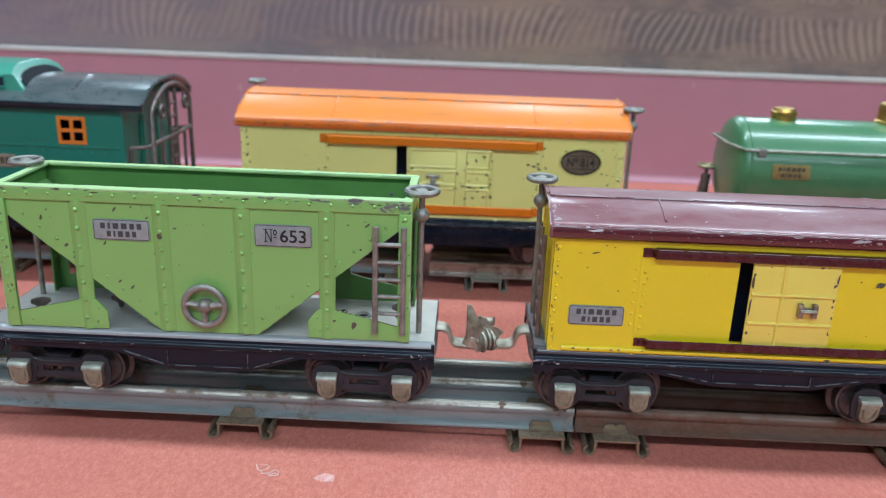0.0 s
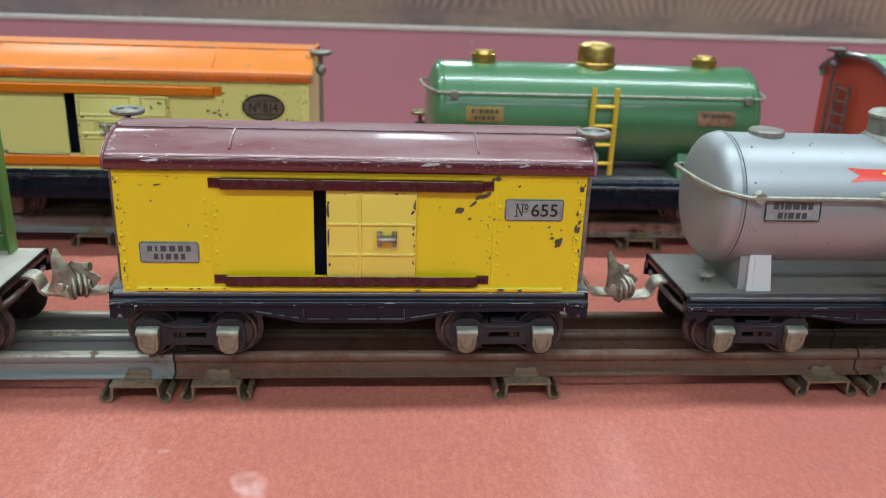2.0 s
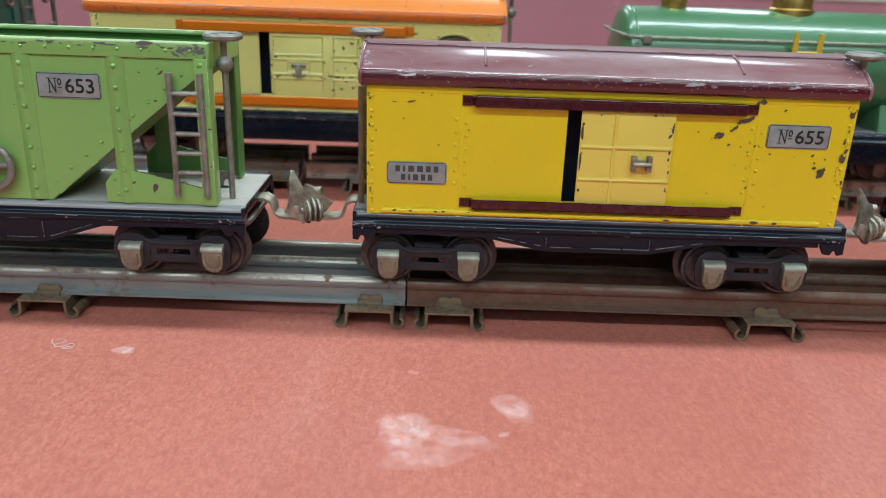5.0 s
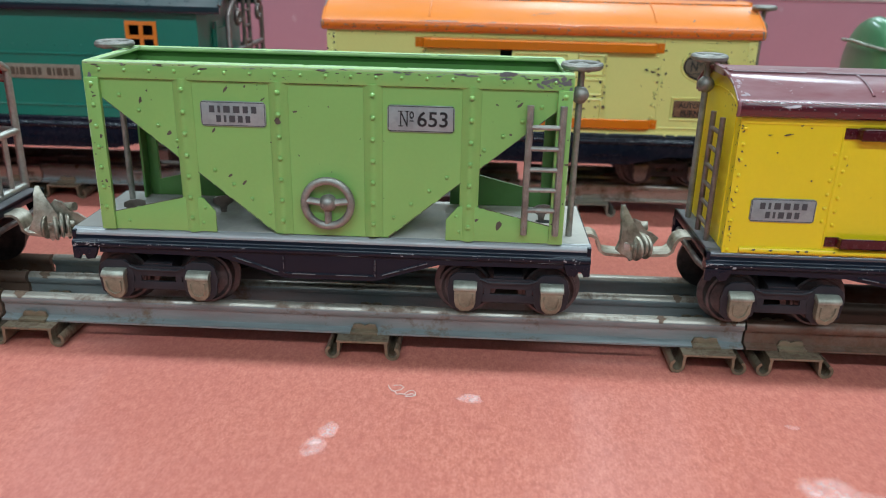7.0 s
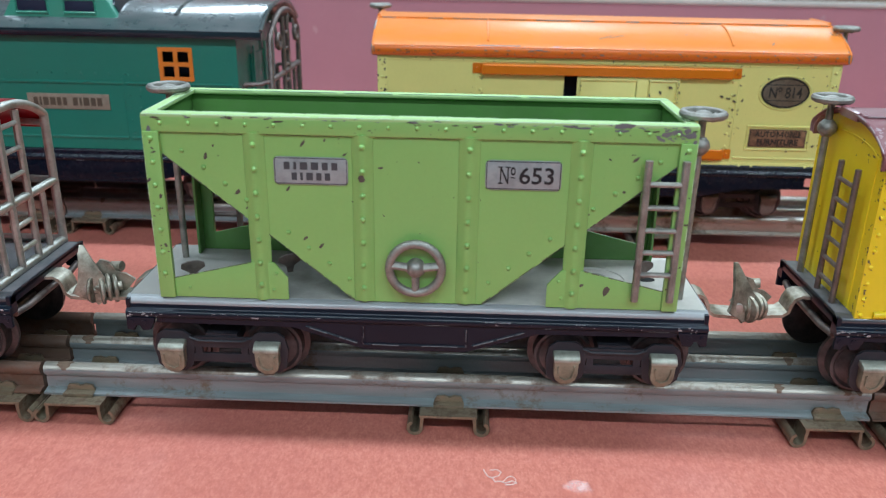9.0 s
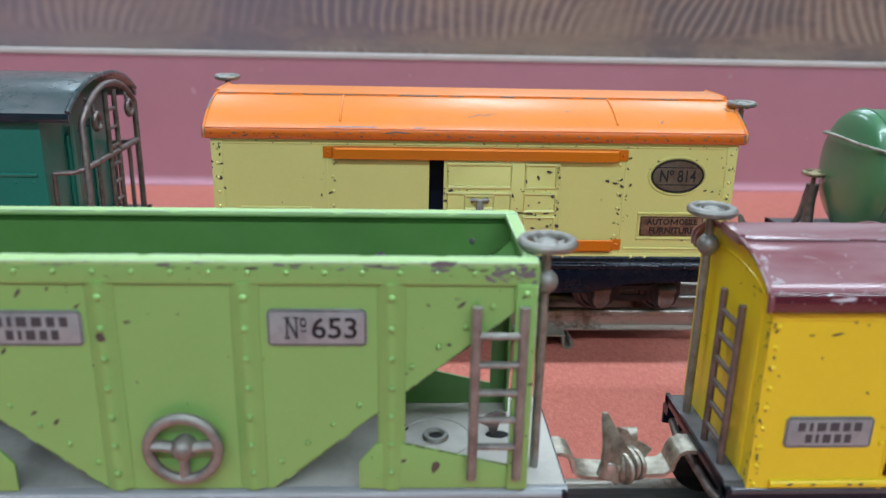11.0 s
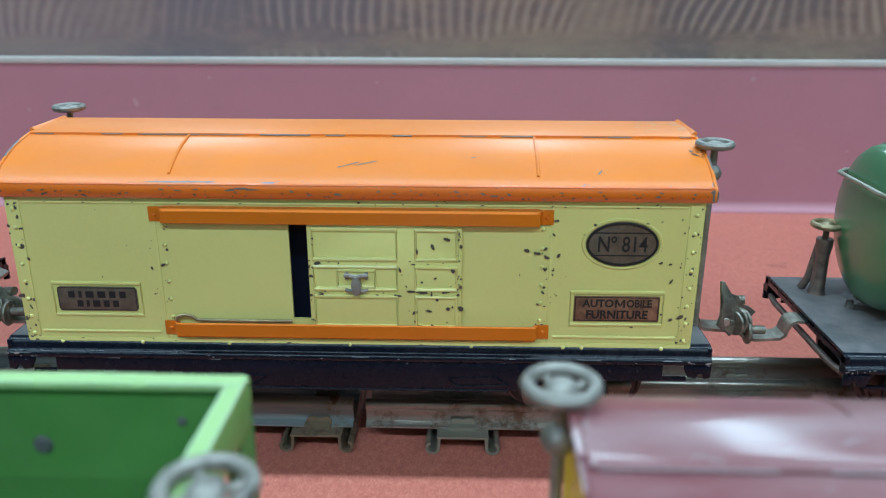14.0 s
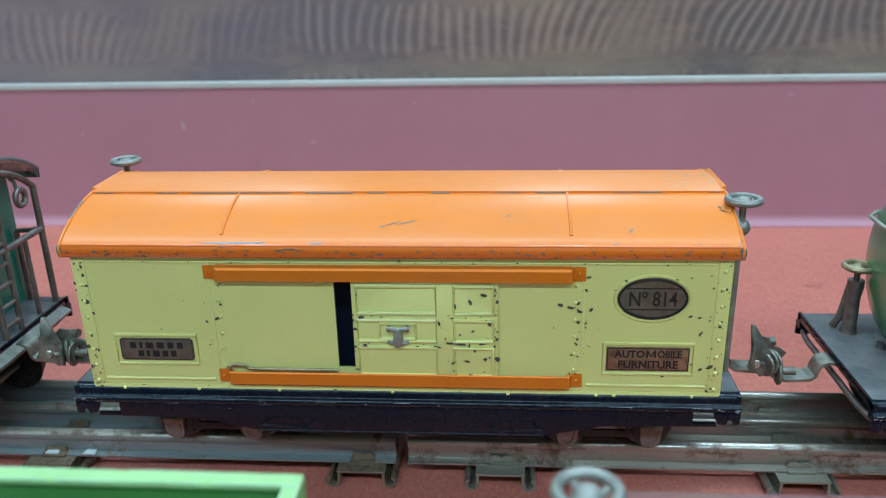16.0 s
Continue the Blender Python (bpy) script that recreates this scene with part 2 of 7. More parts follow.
M = dict(
    board=red_board("red_hardboard"), riser=red_board("red_riser", 0.46, 0.88), wood=combed_wood("combed_wood"),
    edge=plain("pale_edge", (0.52, 0.49, 0.45), 0.5, 0.2, 45),
    wall=plain("room_wall", (0.30, 0.30, 0.29), 0.8), ceil=plain("room_ceiling", (0.50, 0.50, 0.50), 0.85),
    carpet=plain("room_carpet", (0.16, 0.15, 0.15), 0.95, 0.2, 60),
    lime=paint("lime_enamel", (0.25, 0.465, 0.125), 0.30, wear=0.0, var=0.08),
    lime_pale=paint("rubbed_lime", (0.36, 0.52, 0.215), 0.52, var=0.10, coat=0.0, spec=0.3, wear=0.02, worn=(0.25, 0.25, 0.24)),
    rim_wear_sheen=paint("rubbed_pale_green", (0.46, 0.60, 0.38), 0.45, var=0.2, wear=0.06, worn=(0.22, 0.21, 0.21), coat=0.05),
    # darker copy of the lime that paints in the shade inside the hopper
    shaded_lime=paint("deep_green_inside", (0.098, 0.235, 0.054), 0.40, var=0.22, coat=0.10, dust_sheen=0.05),
    yellow=paint("yellow_enamel", (0.82, 0.608, 0.009), 0.32, var=0.06),
    door_yellow=paint("pale_yellow_enamel", (0.84, 0.65, 0.11), 0.36, var=0.06),
    cream=paint("cream_enamel", (0.73, 0.69, 0.235), 0.34, var=0.05),
    orange=paint("orange_enamel", (0.75, 0.202, 0.009), 0.42, var=0.08, coat=0.17, spec=0.36, dust_sheen=0.10, even=0.05, gloss=0.22, along=0.3),
    # deeper copy of the orange paints in shade where the eave rolls under
    orange_eave=paint("deep_orange_enamel", (0.72, 0.155, 0.008), 0.28, coat=0.75, gloss=0.14, wear=0.01, worn=(0.16, 0.15, 0.15)),
    orange_track=paint("dark_orange_enamel", (0.63, 0.160, 0.005), 0.3, coat=0.4, gloss=0.14, spec=0.35, wear=0.006, worn=(0.2, 0.2, 0.2)),
    rubbed_orange=paint("rubbed_orange", (0.62, 0.34, 0.16), 0.5, coat=0.0),
    dark_coupler=metal("darkened_coupler", (0.33, 0.315, 0.26), (0.10, 0.092, 0.075), 0.36, 160, metallic=0.65),
    # pale film here is mostly ceiling sheen painted into the maroon
    maroon=paint("maroon_enamel", (0.155, 0.011, 0.018), 0.46, wear=0.0, coat=0.42, gloss=0.10, dust_sheen=0.55, even=0.10, along=0.3, patch=60, spec=0.3),
    # darker copy of the maroon: the downturned eave's shade put into the colour
    maroon_eave=paint("clean_maroon_enamel", (0.085, 0.006, 0.013), 0.2, coat=0.9, gloss=0.12, wear=0.05, worn=(0.36, 0.31, 0.31)),
    rust=plain("brown_rust", (0.15, 0.095, 0.062), 0.75, 0.5, 700), tin=plain("pale_tin", (0.72, 0.75, 0.77), 0.35, 0.1, 200, 0.2),
    maroon_rail=paint("maroon_rail_enamel", (0.060, 0.004, 0.009), 0.24, wear=0.045, worn=(0.42, 0.34, 0.34), coat=0.35, spec=0.35),
    teal=paint("teal_enamel", (0.020, 0.195, 0.140), 0.30, var=0.08, coat=0.22, gloss=0.13),
    cup=paint("pale_teal_enamel", (0.06, 0.29, 0.20), 0.30, coat=0.4),
    # pale film paints the reflected ceiling into the roof green
    bottle=paint("dark_green_roof_enamel", (0.014, 0.046, 0.046), 0.26, coat=0.9, dust_sheen=0.34, gloss=0.10, along=0.4, patch=60, spec=0.7),
    bottle_no_sheen=paint("dark_green_eave_enamel", (0.006, 0.018, 0.026), 0.14, coat=0.3),
    tank=paint("mid_green_enamel", (0.060, 0.188, 0.080), 0.30, coat=0.6, gloss=0.11, var=0.1, spec=0.5, bumps=0.02, dust_sheen=0.06),
    silver=paint("aluminium_paint", (0.36, 0.385, 0.40), 0.42, metal=0.5, coat=0.0, var=0.06, bumps=0.08),
    scarlet=paint("scarlet_enamel", (0.50, 0.008, 0.018), 0.26, coat=0.5),
    crimson=paint("crimson_roof_enamel", (0.36, 0.008, 0.018), 0.28, coat=0.5),
    brick=paint("brick_red_enamel", (0.42, 0.060, 0.022), 0.34),
    mint=paint("mint_enamel", (0.24, 0.50, 0.30), 0.32),
    navy=paint("navy_black_enamel", (0.004, 0.007, 0.015), 0.24, coat=0.12, gloss=0.12, spec=0.24, var=0.2, wear=0.012, worn=(0.30, 0.31, 0.32)),
    black=paint("black_enamel", (0.004, 0.008, 0.017), 0.28, coat=0.24, gloss=0.13, spec=0.2, var=0.2, wear=0.012, worn=(0.30, 0.31, 0.32)),
    deck=paint("dusty_black_deck", (0.092, 0.095, 0.099), 0.55, var=0.25, dust_sheen=0.25, coat=0.0, spec=0.35),
    grey_deck=paint("dusty_grey_deck", (0.57, 0.545, 0.48), 0.6, var=0.18, dust_sheen=0.3, coat=0.0, spec=0.35, patch=60, dark_tone=(0.20, 0.19, 0.175)),
    truck=paint("truck_black", (0.019, 0.019, 0.024), 0.36, coat=0.0, spec=0.26, var=0.3, dust_sheen=0.05),
    wheel=metal("blued_wheel", (0.13, 0.11, 0.108), (0.045, 0.04, 0.042), 0.42, metallic=0.6),
    nickel=metal("tarnished_nickel", (0.42, 0.42, 0.35), (0.22, 0.22, 0.17), 0.42, metallic=0.4),
    dull_nickel=metal("dull_yellowed_nickel", (0.34, 0.315, 0.225), (0.18, 0.165, 0.115), 0.46, metallic=0.35),
    dim_nickel=metal("browned_nickel", (0.24, 0.215, 0.195), (0.13, 0.115, 0.105), 0.42, metallic=0.4),
    bright=metal("bright_nickel", (0.56, 0.55, 0.50), (0.33, 0.32, 0.28), 0.34, metallic=0.75),
    steel=metal("dull_steel", (0.37, 0.355, 0.315), (0.20, 0.19, 0.17), 0.46, metallic=0.6),
    bronze=metal("browned_steel", (0.27, 0.22, 0.20), (0.14, 0.11, 0.10), 0.45, metallic=0.7),
    dull_brass=metal("dull_brass", (0.46, 0.38, 0.22), (0.26, 0.21, 0.13), 0.38, metallic=0.7),
    coupler=metal("tarnished_coupler", (0.52, 0.48, 0.39), (0.16, 0.135, 0.10), 0.36, 160, metallic=0.65),
    brass=metal("brass", (0.70, 0.50, 0.16), (0.44, 0.29, 0.08), 0.33),
    brass_paint=paint("brass_yellow_paint", (0.78, 0.55, 0.06), 0.3, metal=0.3),
    copper=metal("copper_plate", (0.40, 0.22, 0.13), (0.15, 0.08, 0.055), 0.4, 260, 0.4),
    dark_plate=metal("darkened_brass_plate", (0.20, 0.155, 0.115), (0.12, 0.09, 0.07), 0.42, 300, 0.4),
    dull_plate=metal("dull_brass_plate", (0.42, 0.38, 0.29), (0.30, 0.26, 0.20), 0.42, 300, 0.4),
    brass_plate=metal("brass_plate", (0.50, 0.36, 0.15), (0.32, 0.22, 0.08), 0.4, 300),
    plate=metal("nickel_plate", (0.37, 0.395, 0.39), (0.25, 0.27, 0.27), 0.4, 160, 0.15),
    faint_print=plain("worn_print", (0.10, 0.075, 0.05), 0.5, 0.3, 300), under=plain("shaded_hole", (0.010, 0.010, 0.010), 0.8),
    rubbed_black=plain("rubbed_black_enamel", (0.15, 0.155, 0.165), 0.35, 0.3, 300),
    # dusty grey with the frame edge's glossy highlight painted in
    grey_edge_sheen=paint("dusty_glossy_flange", (0.31, 0.32, 0.325), 0.3, coat=0.5, var=0.3, wear=0.03, worn=(0.5, 0.5, 0.49)),
    brown_deck=paint("dusty_brown_deck", (0.150, 0.138, 0.122), 0.55, var=0.25, dust_sheen=0.22, coat=0.0, spec=0.35, patch=60), black_flange=paint("dull_black_flange", (0.045, 0.048, 0.053), 0.28, coat=0.6, var=0.3, dust_sheen=0.1),
    glue=plain("dried_glue", (0.74, 0.58, 0.53), 0.4, 0.2, 500),
    ink=plain("black_ink", (0.012, 0.012, 0.014), 0.5, 0.1, 200),
    print=plain("grey_print", (0.06, 0.061, 0.066), 0.5, 0.1, 200),
    # near-black for the shade seen inside cars and through windows
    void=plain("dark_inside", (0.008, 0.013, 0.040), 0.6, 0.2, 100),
    chip=plain("bared_tinplate", (0.088, 0.072, 0.055), 0.5, 0.6, 300),
    chip_pale=plain("bared_grey_tinplate", (0.20, 0.205, 0.215), 0.4, 0.3, 400, 0.4),
    riser_scuff=plain("riser_scuffs", (0.46, 0.27, 0.295), 0.6, 0.3, 120),
    fleck_glint=plain("bright_flecks", (0.34, 0.355, 0.37), 0.4, 0.4, 400, 0.3),
    scuff=plain("scuffed_paint", (0.36, 0.275, 0.285), 0.5, 0.4, 200),
    galv=rail_metal("galvanised_rail", (0.265, 0.290, 0.288), (0.17, 0.115, 0.075), 0.05, 0.45, 0.45),
    worn_head=rail_metal("worn_rail_head", (0.37, 0.335, 0.28), (0.17, 0.12, 0.085), 0.12, 0.55, 0.38),
    worn_rail=rail_metal("worn_rail", (0.37, 0.34, 0.30), (0.14, 0.08, 0.05), 0.09, 0.75, 0.30),
    rust_rail=rail_metal("rusted_rail", (0.150, 0.092, 0.066), (0.125, 0.060, 0.036), 0.14, 0.2, 0.48),
    tie=rail_metal("rusted_tie", (0.25, 0.195, 0.130), (0.11, 0.062, 0.036), 0.11, 0.5, 0.36),
    tie_pale=rail_metal("tinned_tie", (0.30, 0.275, 0.22), (0.17, 0.10, 0.06), 0.0, 0.5, 0.45),
    fish=paint("red_transfer", (0.75, 0.05, 0.035), 0.4), diamond=paint("yellow_transfer", (0.85, 0.60, 0.02), 0.4),
    smear=film("dried_smear", (0.86, 0.76, 0.74), 0.52), smear_thin=film("thin_smear", (0.85, 0.70, 0.68), 0.34),
    smear_dark=film("dark_smudge", (0.16, 0.05, 0.05), 0.5),
    tube_glass=plain("lamp_housing", (0.8, 0.8, 0.8), 0.5),
)


# ---- mesh helpers (in model units) ----
ORIGIN = {}


def thing(name, origin, label, category, group=""):
    e = new(name)
    e.empty_display_size = 0.01
    e.location = [c * U for c in origin]
    ORIGIN[e.name] = Vector(origin)
    return tagged(e, label, category, group)


def part(name, bm, material, parent, label="", angle=38, kind=""):
    """Links bm, drawn at its true place, as ONE mesh object under a thing, a part or (parent None) at top level."""
    o = ORIGIN[parent.name] if parent else Vector((0, 0, 0))
    bmesh.ops.recalc_face_normals(bm, faces=bm.faces)
    for v in bm.verts:
        v.co = (v.co - o) * U
    me = bpy.data.meshes.new(name)
    bm.to_mesh(me)
    bm.free()
    me.materials.append(material)
    me.polygons.foreach_set("use_smooth", [True] * len(me.polygons))
    me.set_sharp_from_angle(angle=radians(angle))
    ob = new(name, me)
    if parent:
        ob.parent = parent
    ORIGIN[ob.name] = o
    if label or kind:
        tagged(ob, label, kind=kind)
    return ob


def pieces(name, bm, material, parent, label=""):
    """Each loose piece of bm becomes a part of its own."""
    bm.verts.index_update()
    bm.faces.index_update()
    seen, out = set(), []
    for v0 in bm.verts:
        if v0.index in seen:
            continue
        todo, isle = [v0], []
        seen.add(v0.index)
        while todo:
            v = todo.pop()
            isle.append(v)
            for e in v.link_edges:
                o = e.other_vert(v)
                if o.index not in seen:
                    seen.add(o.index)
                    todo.append(o)
        new_bm = bmesh.new()
        at = {v.index: new_bm.verts.new(v.co) for v in isle}
        for f in sorted({f for v in isle for f in v.link_faces}, key=lambda q: q.index):
            new_bm.faces.new([at[v.index] for v in f.verts])
        out.append(part(name, new_bm, material, parent, label))
    bm.free()
    return out


def dup(ob, parent, d, name=""):
    """The same mesh again under parent, shifted by d; its parts come along."""
    c = new(name or ob.name.split(".")[0], ob.data)
    c.parent = parent
    c.location = [v * U for v in d]
    ORIGIN[c.name] = ORIGIN[parent.name] + Vector(d)
    if "label" in ob:
        c["label"] = ob["label"]
    for k in ob.children:
        dup(k, c, (0, 0, 0))
    return c


def box(bm, x0, x1, y0, y1, z0, z1, b=0.0, seg=2):
    vs = [bm.verts.new((x, y, z)) for x in (x0, x1) for y in (y0, y1) for z in (z0, z1)]
    fs = [bm.faces.new([vs[i] for i in f]) for f in ((0, 1, 3, 2), (4, 6, 7, 5), (0, 4, 5, 1), (2, 3, 7, 6), (0, 2, 6, 4), (1, 5, 7, 3))]
    if b:
        es = list({e for f in fs for e in f.edges})
        bmesh.ops.bevel(bm, geom=es, offset=b, segments=seg, affect="EDGES", profile=0.6)
    return bm


def prism(bm, pts, lo, hi, axis="y", b=0.0):
    """A polygon drawn in the other two axes (x,z / y,z / x,y), drawn out from lo to hi along axis."""
    def at(p, h):
        return {"y": (p[0], h, p[1]), "x": (h, p[0], p[1]), "z": (p[0], p[1], h)}[axis]
    a, c = [bm.verts.new(at(p, lo)) for p in pts], [bm.verts.new(at(p, hi)) for p in pts]
    fs = [bm.faces.new(a), bm.faces.new(c[::-1])]
    n = len(pts)
    fs += [bm.faces.new((a[i], c[i], c[(i + 1) % n], a[(i + 1) % n])) for i in range(n)]
    if b:
        es = list({e for f in fs[:2] for e in f.edges})
        bmesh.ops.bevel(bm, geom=es, offset=b, segments=2, affect="EDGES", profile=0.6)
    return bm


def tube(bm, pts, r, seg=8, closed=False, flat=1.0):
    """A round bar along pts; flat squeezes it across."""
    pts = [Vector(p) for p in pts]
    n, rings, side = len(pts), [], None
    for i, p in enumerate(pts):
        if closed:
            d = (pts[(i + 1) % n] - pts[i - 1]).normalized()
        else:
            d = (pts[min(i + 1, n - 1)] - pts[max(i - 1, 0)]).normalized()
        if side is None:
            side = d.orthogonal().normalized()
        side = (side - d * side.dot(d)).normalized()
        up = d.cross(side)
        rings.append([bm.verts.new(p + (side * math.cos(a) + up * math.sin(a) * flat) * r) for a in (2 * math.pi * k / seg for k in range(seg))])
    for i in range(n if closed else n - 1):
        a, c = rings[i], rings[(i + 1) % n]
        for k in range(seg):
            bm.faces.new((a[k], a[(k + 1) % seg], c[(k + 1) % seg], c[k]))
    if not closed:
        bm.faces.new(rings[0][::-1]), bm.faces.new(rings[-1])
    return bm


def ring(bm, c, R, r, axis="z", n=28, seg=8):
    pts = []
    for k in range(n):
        a = 2 * math.pi * k / n
        u, v = R * math.cos(a), R * math.sin(a)
        pts.append({"z": (c[0] + u, c[1] + v, c[2]), "y": (c[0] + u, c[1], c[2] + v), "x": (c[0], c[1] + u, c[2] + v)}[axis])
    return tube(bm, pts, r, seg, closed=True)


def lathe(bm, profile, c, axis="z", seg=20):
    """Turns (radius, height) pairs round axis through c."""
    rings = []
    for r, h in profile:
        row = []
        if r < 1e-6:
            row = [bm.verts.new({"z": (c[0], c[1], c[2] + h), "y": (c[0], c[1] + h, c[2]), "x": (c[0] + h, c[1], c[2])}[axis])]
        else:
            for k in range(seg):
                a = 2 * math.pi * k / seg
                u, v = r * math.cos(a), r * math.sin(a)
                row.append(bm.verts.new({"z": (c[0] + u, c[1] + v, c[2] + h), "y": (c[0] + u, c[1] + h, c[2] + v), "x": (c[0] + h, c[1] + u, c[2] + v)}[axis]))
        rings.append(row)
    for a, b in zip(rings, rings[1:]):
        for k in range(seg):
            q = [a[k % len(a)], a[(k + 1) % len(a)], b[(k + 1) % len(b)], b[k % len(b)]]
            q = list(dict.fromkeys(q))
            if len(q) > 2:
                bm.faces.new(q)
    for row in (rings[0], rings[-1]):
        if len(row) > 1:
            bm.faces.new(row)
    return bm


def rivet(bm, x, y, z, r=0.75, axis="y", out=-1):
    h = out * r * 0.9
    lathe(bm, [(r, 0), (r * 0.9, h * 0.45), (r * 0.55, h * 0.85), (0, h)], (x, y, z), axis, 8)


def flakes(bm, spots, rng, at):
    """Ragged angular flakes of lost paint: spots are (u, v, size, stretch, tilt), at(u, v, lift) lays them on a surface."""
    for u0, v0, s, st, tilt in spots:
        n = rng.randint(7, 11) if s > 0.35 else rng.randint(5, 7)
        ca, sa = math.cos(tilt), math.sin(tilt)
        lift, off = rng.uniform(0.03, 0.12), rng.uniform(0, 6.28)
        vs, q = [], rng.uniform(0.7, 1.0)
        for k in range(n):
            a = off + 2 * math.pi * (k + rng.uniform(-0.28, 0.28)) / n
            q = max(0.32, min(1.35, q * rng.uniform(0.55, 1.7)))
            u, v = s * q * st * math.cos(a), s * q * math.sin(a)
            vs.append(bm.verts.new(at(u0 + u * ca - v * sa, v0 + u * sa + v * ca, lift)))
        bm.faces.new(vs)
    return bm


def chips(bm, spots, y, rng, out=-1):
    """Flakes on an upright face: spots are (x, z, size, stretch, tilt)."""
    return flakes(bm, spots, rng, lambda u, v, lift: (u, y + out * lift, v))


def scatter(rng, n, x0, x1, z0, z1, s=(0.25, 0.7), st=(0.8, 2.5), tilt=1.6):
    return [(rng.uniform(x0, x1), rng.uniform(z0, z1), rng.uniform(*s) * rng.uniform(0.5, 1), rng.uniform(*st), rng.uniform(-tilt, tilt)) for _ in range(n)]


def lettering(name, body, x0, x1, z0, z1, y, material, parent, depth=0.12, bold=0.012):
    """Raised or printed letters on an upright face, fitted to a box."""
    cu = bpy.data.curves.new(name, "FONT")
    cu.body, cu.resolution_u, cu.offset = body, 3, bold
    ob = bpy.data.objects.new(name, cu)
    me = bpy.data.meshes.new_from_object(ob)
    bpy.data.objects.remove(ob)
    co = np.array([v.co[:] for v in me.vertices])
    lo, hi = co.min(0), co.max(0)
    bm = bmesh.new()
    vs = [bm.verts.new((x0 + (c[0] - lo[0]) / (hi[0] - lo[0]) * (x1 - x0), y - depth, z0 + (c[1] - lo[1]) / (hi[1] - lo[1]) * (z1 - z0))) for c in co]
    for f in me.polygons:
        try:
            bm.faces.new([vs[i] for i in f.vertices])
        except ValueError:
            pass
    bpy.data.meshes.remove(me)
    return part(name, bm, material, parent)


def bars(bm, x0, x1, z0, z1, y, widths, gap=0.35):
    """A line of upright blocks where lettering that is not reproduced stands."""
    total = sum(widths) + gap * (len(widths) - 1)
    k, x = (x1 - x0) / total, x0
    for w in widths:
        box(bm, x, x + w * k, y - 0.12, y, z0, z1)
        x += (w + gap) * k
    return bm


def maker_plate(parent, x0, x1, z0, z1, y, material, label, bar=None):
    """A small riveted plate with two rows of plain bars."""
    bm = bmesh.new()
    n = 0.9
    prism(bm, [(x0 + n, z0), (x1 - n, z0), (x1, z0 + n), (x1, z1 - n), (x1 - n, z1), (x0 + n, z1), (x0, z1 - n), (x0, z0 + n)], y - 0.5, y + 0.1, "y", 0.15)
    p = part("name_plate", bm, material, parent, label)
    h, w = z1 - z0, x1 - x0
    bm = bmesh.new()
    bars(bm, x0 + 0.14 * w, x1 - 0.14 * w, z0 + 0.55 * h, z0 + 0.82 * h, y - 0.5, (0.8, 0.4, 1.0, 1.0, 0.8, 0.8), 0.5)
    bars(bm, x0 + 0.24 * w, x1 - 0.24 * w, z0 + 0.17 * h, z0 + 0.44 * h, y - 0.5, (0.8, 0.4, 1.0, 0.8, 0.8), 0.5)
    border(bm, x0, x1, z0, z1, y - 0.5, 0.22)
    part("plate_print", bm, bar or M["print"], p)
    return p


def border(bm, x0, x1, z0, z1, y, w):
    box(bm, x0 + 0.4, x1 - 0.4, y - 0.08, y, z0 + 0.25, z0 + 0.25 + w)
    box(bm, x0 + 0.4, x1 - 0.4, y - 0.08, y, z1 - 0.25 - w, z1 - 0.25)
    box(bm, x0 + 0.25, x0 + 0.25 + w, y - 0.08, y, z0 + 0.6, z1 - 0.6)
    box(bm, x1 - 0.25 - w, x1 - 0.25, y - 0.08, y, z0 + 0.6, z1 - 0.6)


def number_plate(parent, x0, x1, z0, z1, y, body, material, label):
    bm = bmesh.new()
    n = 0.9
    prism(bm, [(x0 + n, z0), (x1 - n, z0), (x1, z0 + n), (x1, z1 - n), (x1 - n, z1), (x0 + n, z1), (x0, z1 - n), (x0, z0 + n)], y - 0.5, y + 0.1, "y", 0.15)
    p = part("number_plate", bm, material, parent, label)
    bm = bmesh.new()
    border(bm, x0, x1, z0, z1, y - 0.5, 0.2)
    part("plate_border", bm, M["ink"], p)
    w, h = x1 - x0, z1 - z0
    za, zb, yy = z0 + 0.21 * h, z1 - 0.21 * h, y - 0.5
    xn, xo = x0 + 0.18 * w, x0 + 0.315 * w
    lettering("plate_letter", "N", xn + 0.25, xo - 0.25, za, zb, yy, M["ink"], p, bold=0.0)
    bm = bmesh.new()  # serifs of the N and the bar under the raised o
    for xs, zs in ((xn + 0.35, zb - 0.28), (xn + 0.45, za), (xo - 0.45, zb - 0.28)):
        box(bm, xs - 0.75, xs + 0.75, yy - 0.13, yy, zs, zs + 0.28)
    box(bm, xo + 0.35, xo + 1.75, yy - 0.13, yy, za + 0.34 * (zb - za), za + 0.34 * (zb - za) + 0.3)
    part("serif", bm, M["ink"], p)
    lettering("plate_letter", "o", xo + 0.3, xo + 1.8, za + 0.50 * (zb - za), zb, yy, M["ink"], p, bold=0.02)
    lettering("plate_number", body, x0 + 0.445 * w, x0 + 0.90 * w, za, zb, yy, M["ink"], p, bold=0.013)
    return p


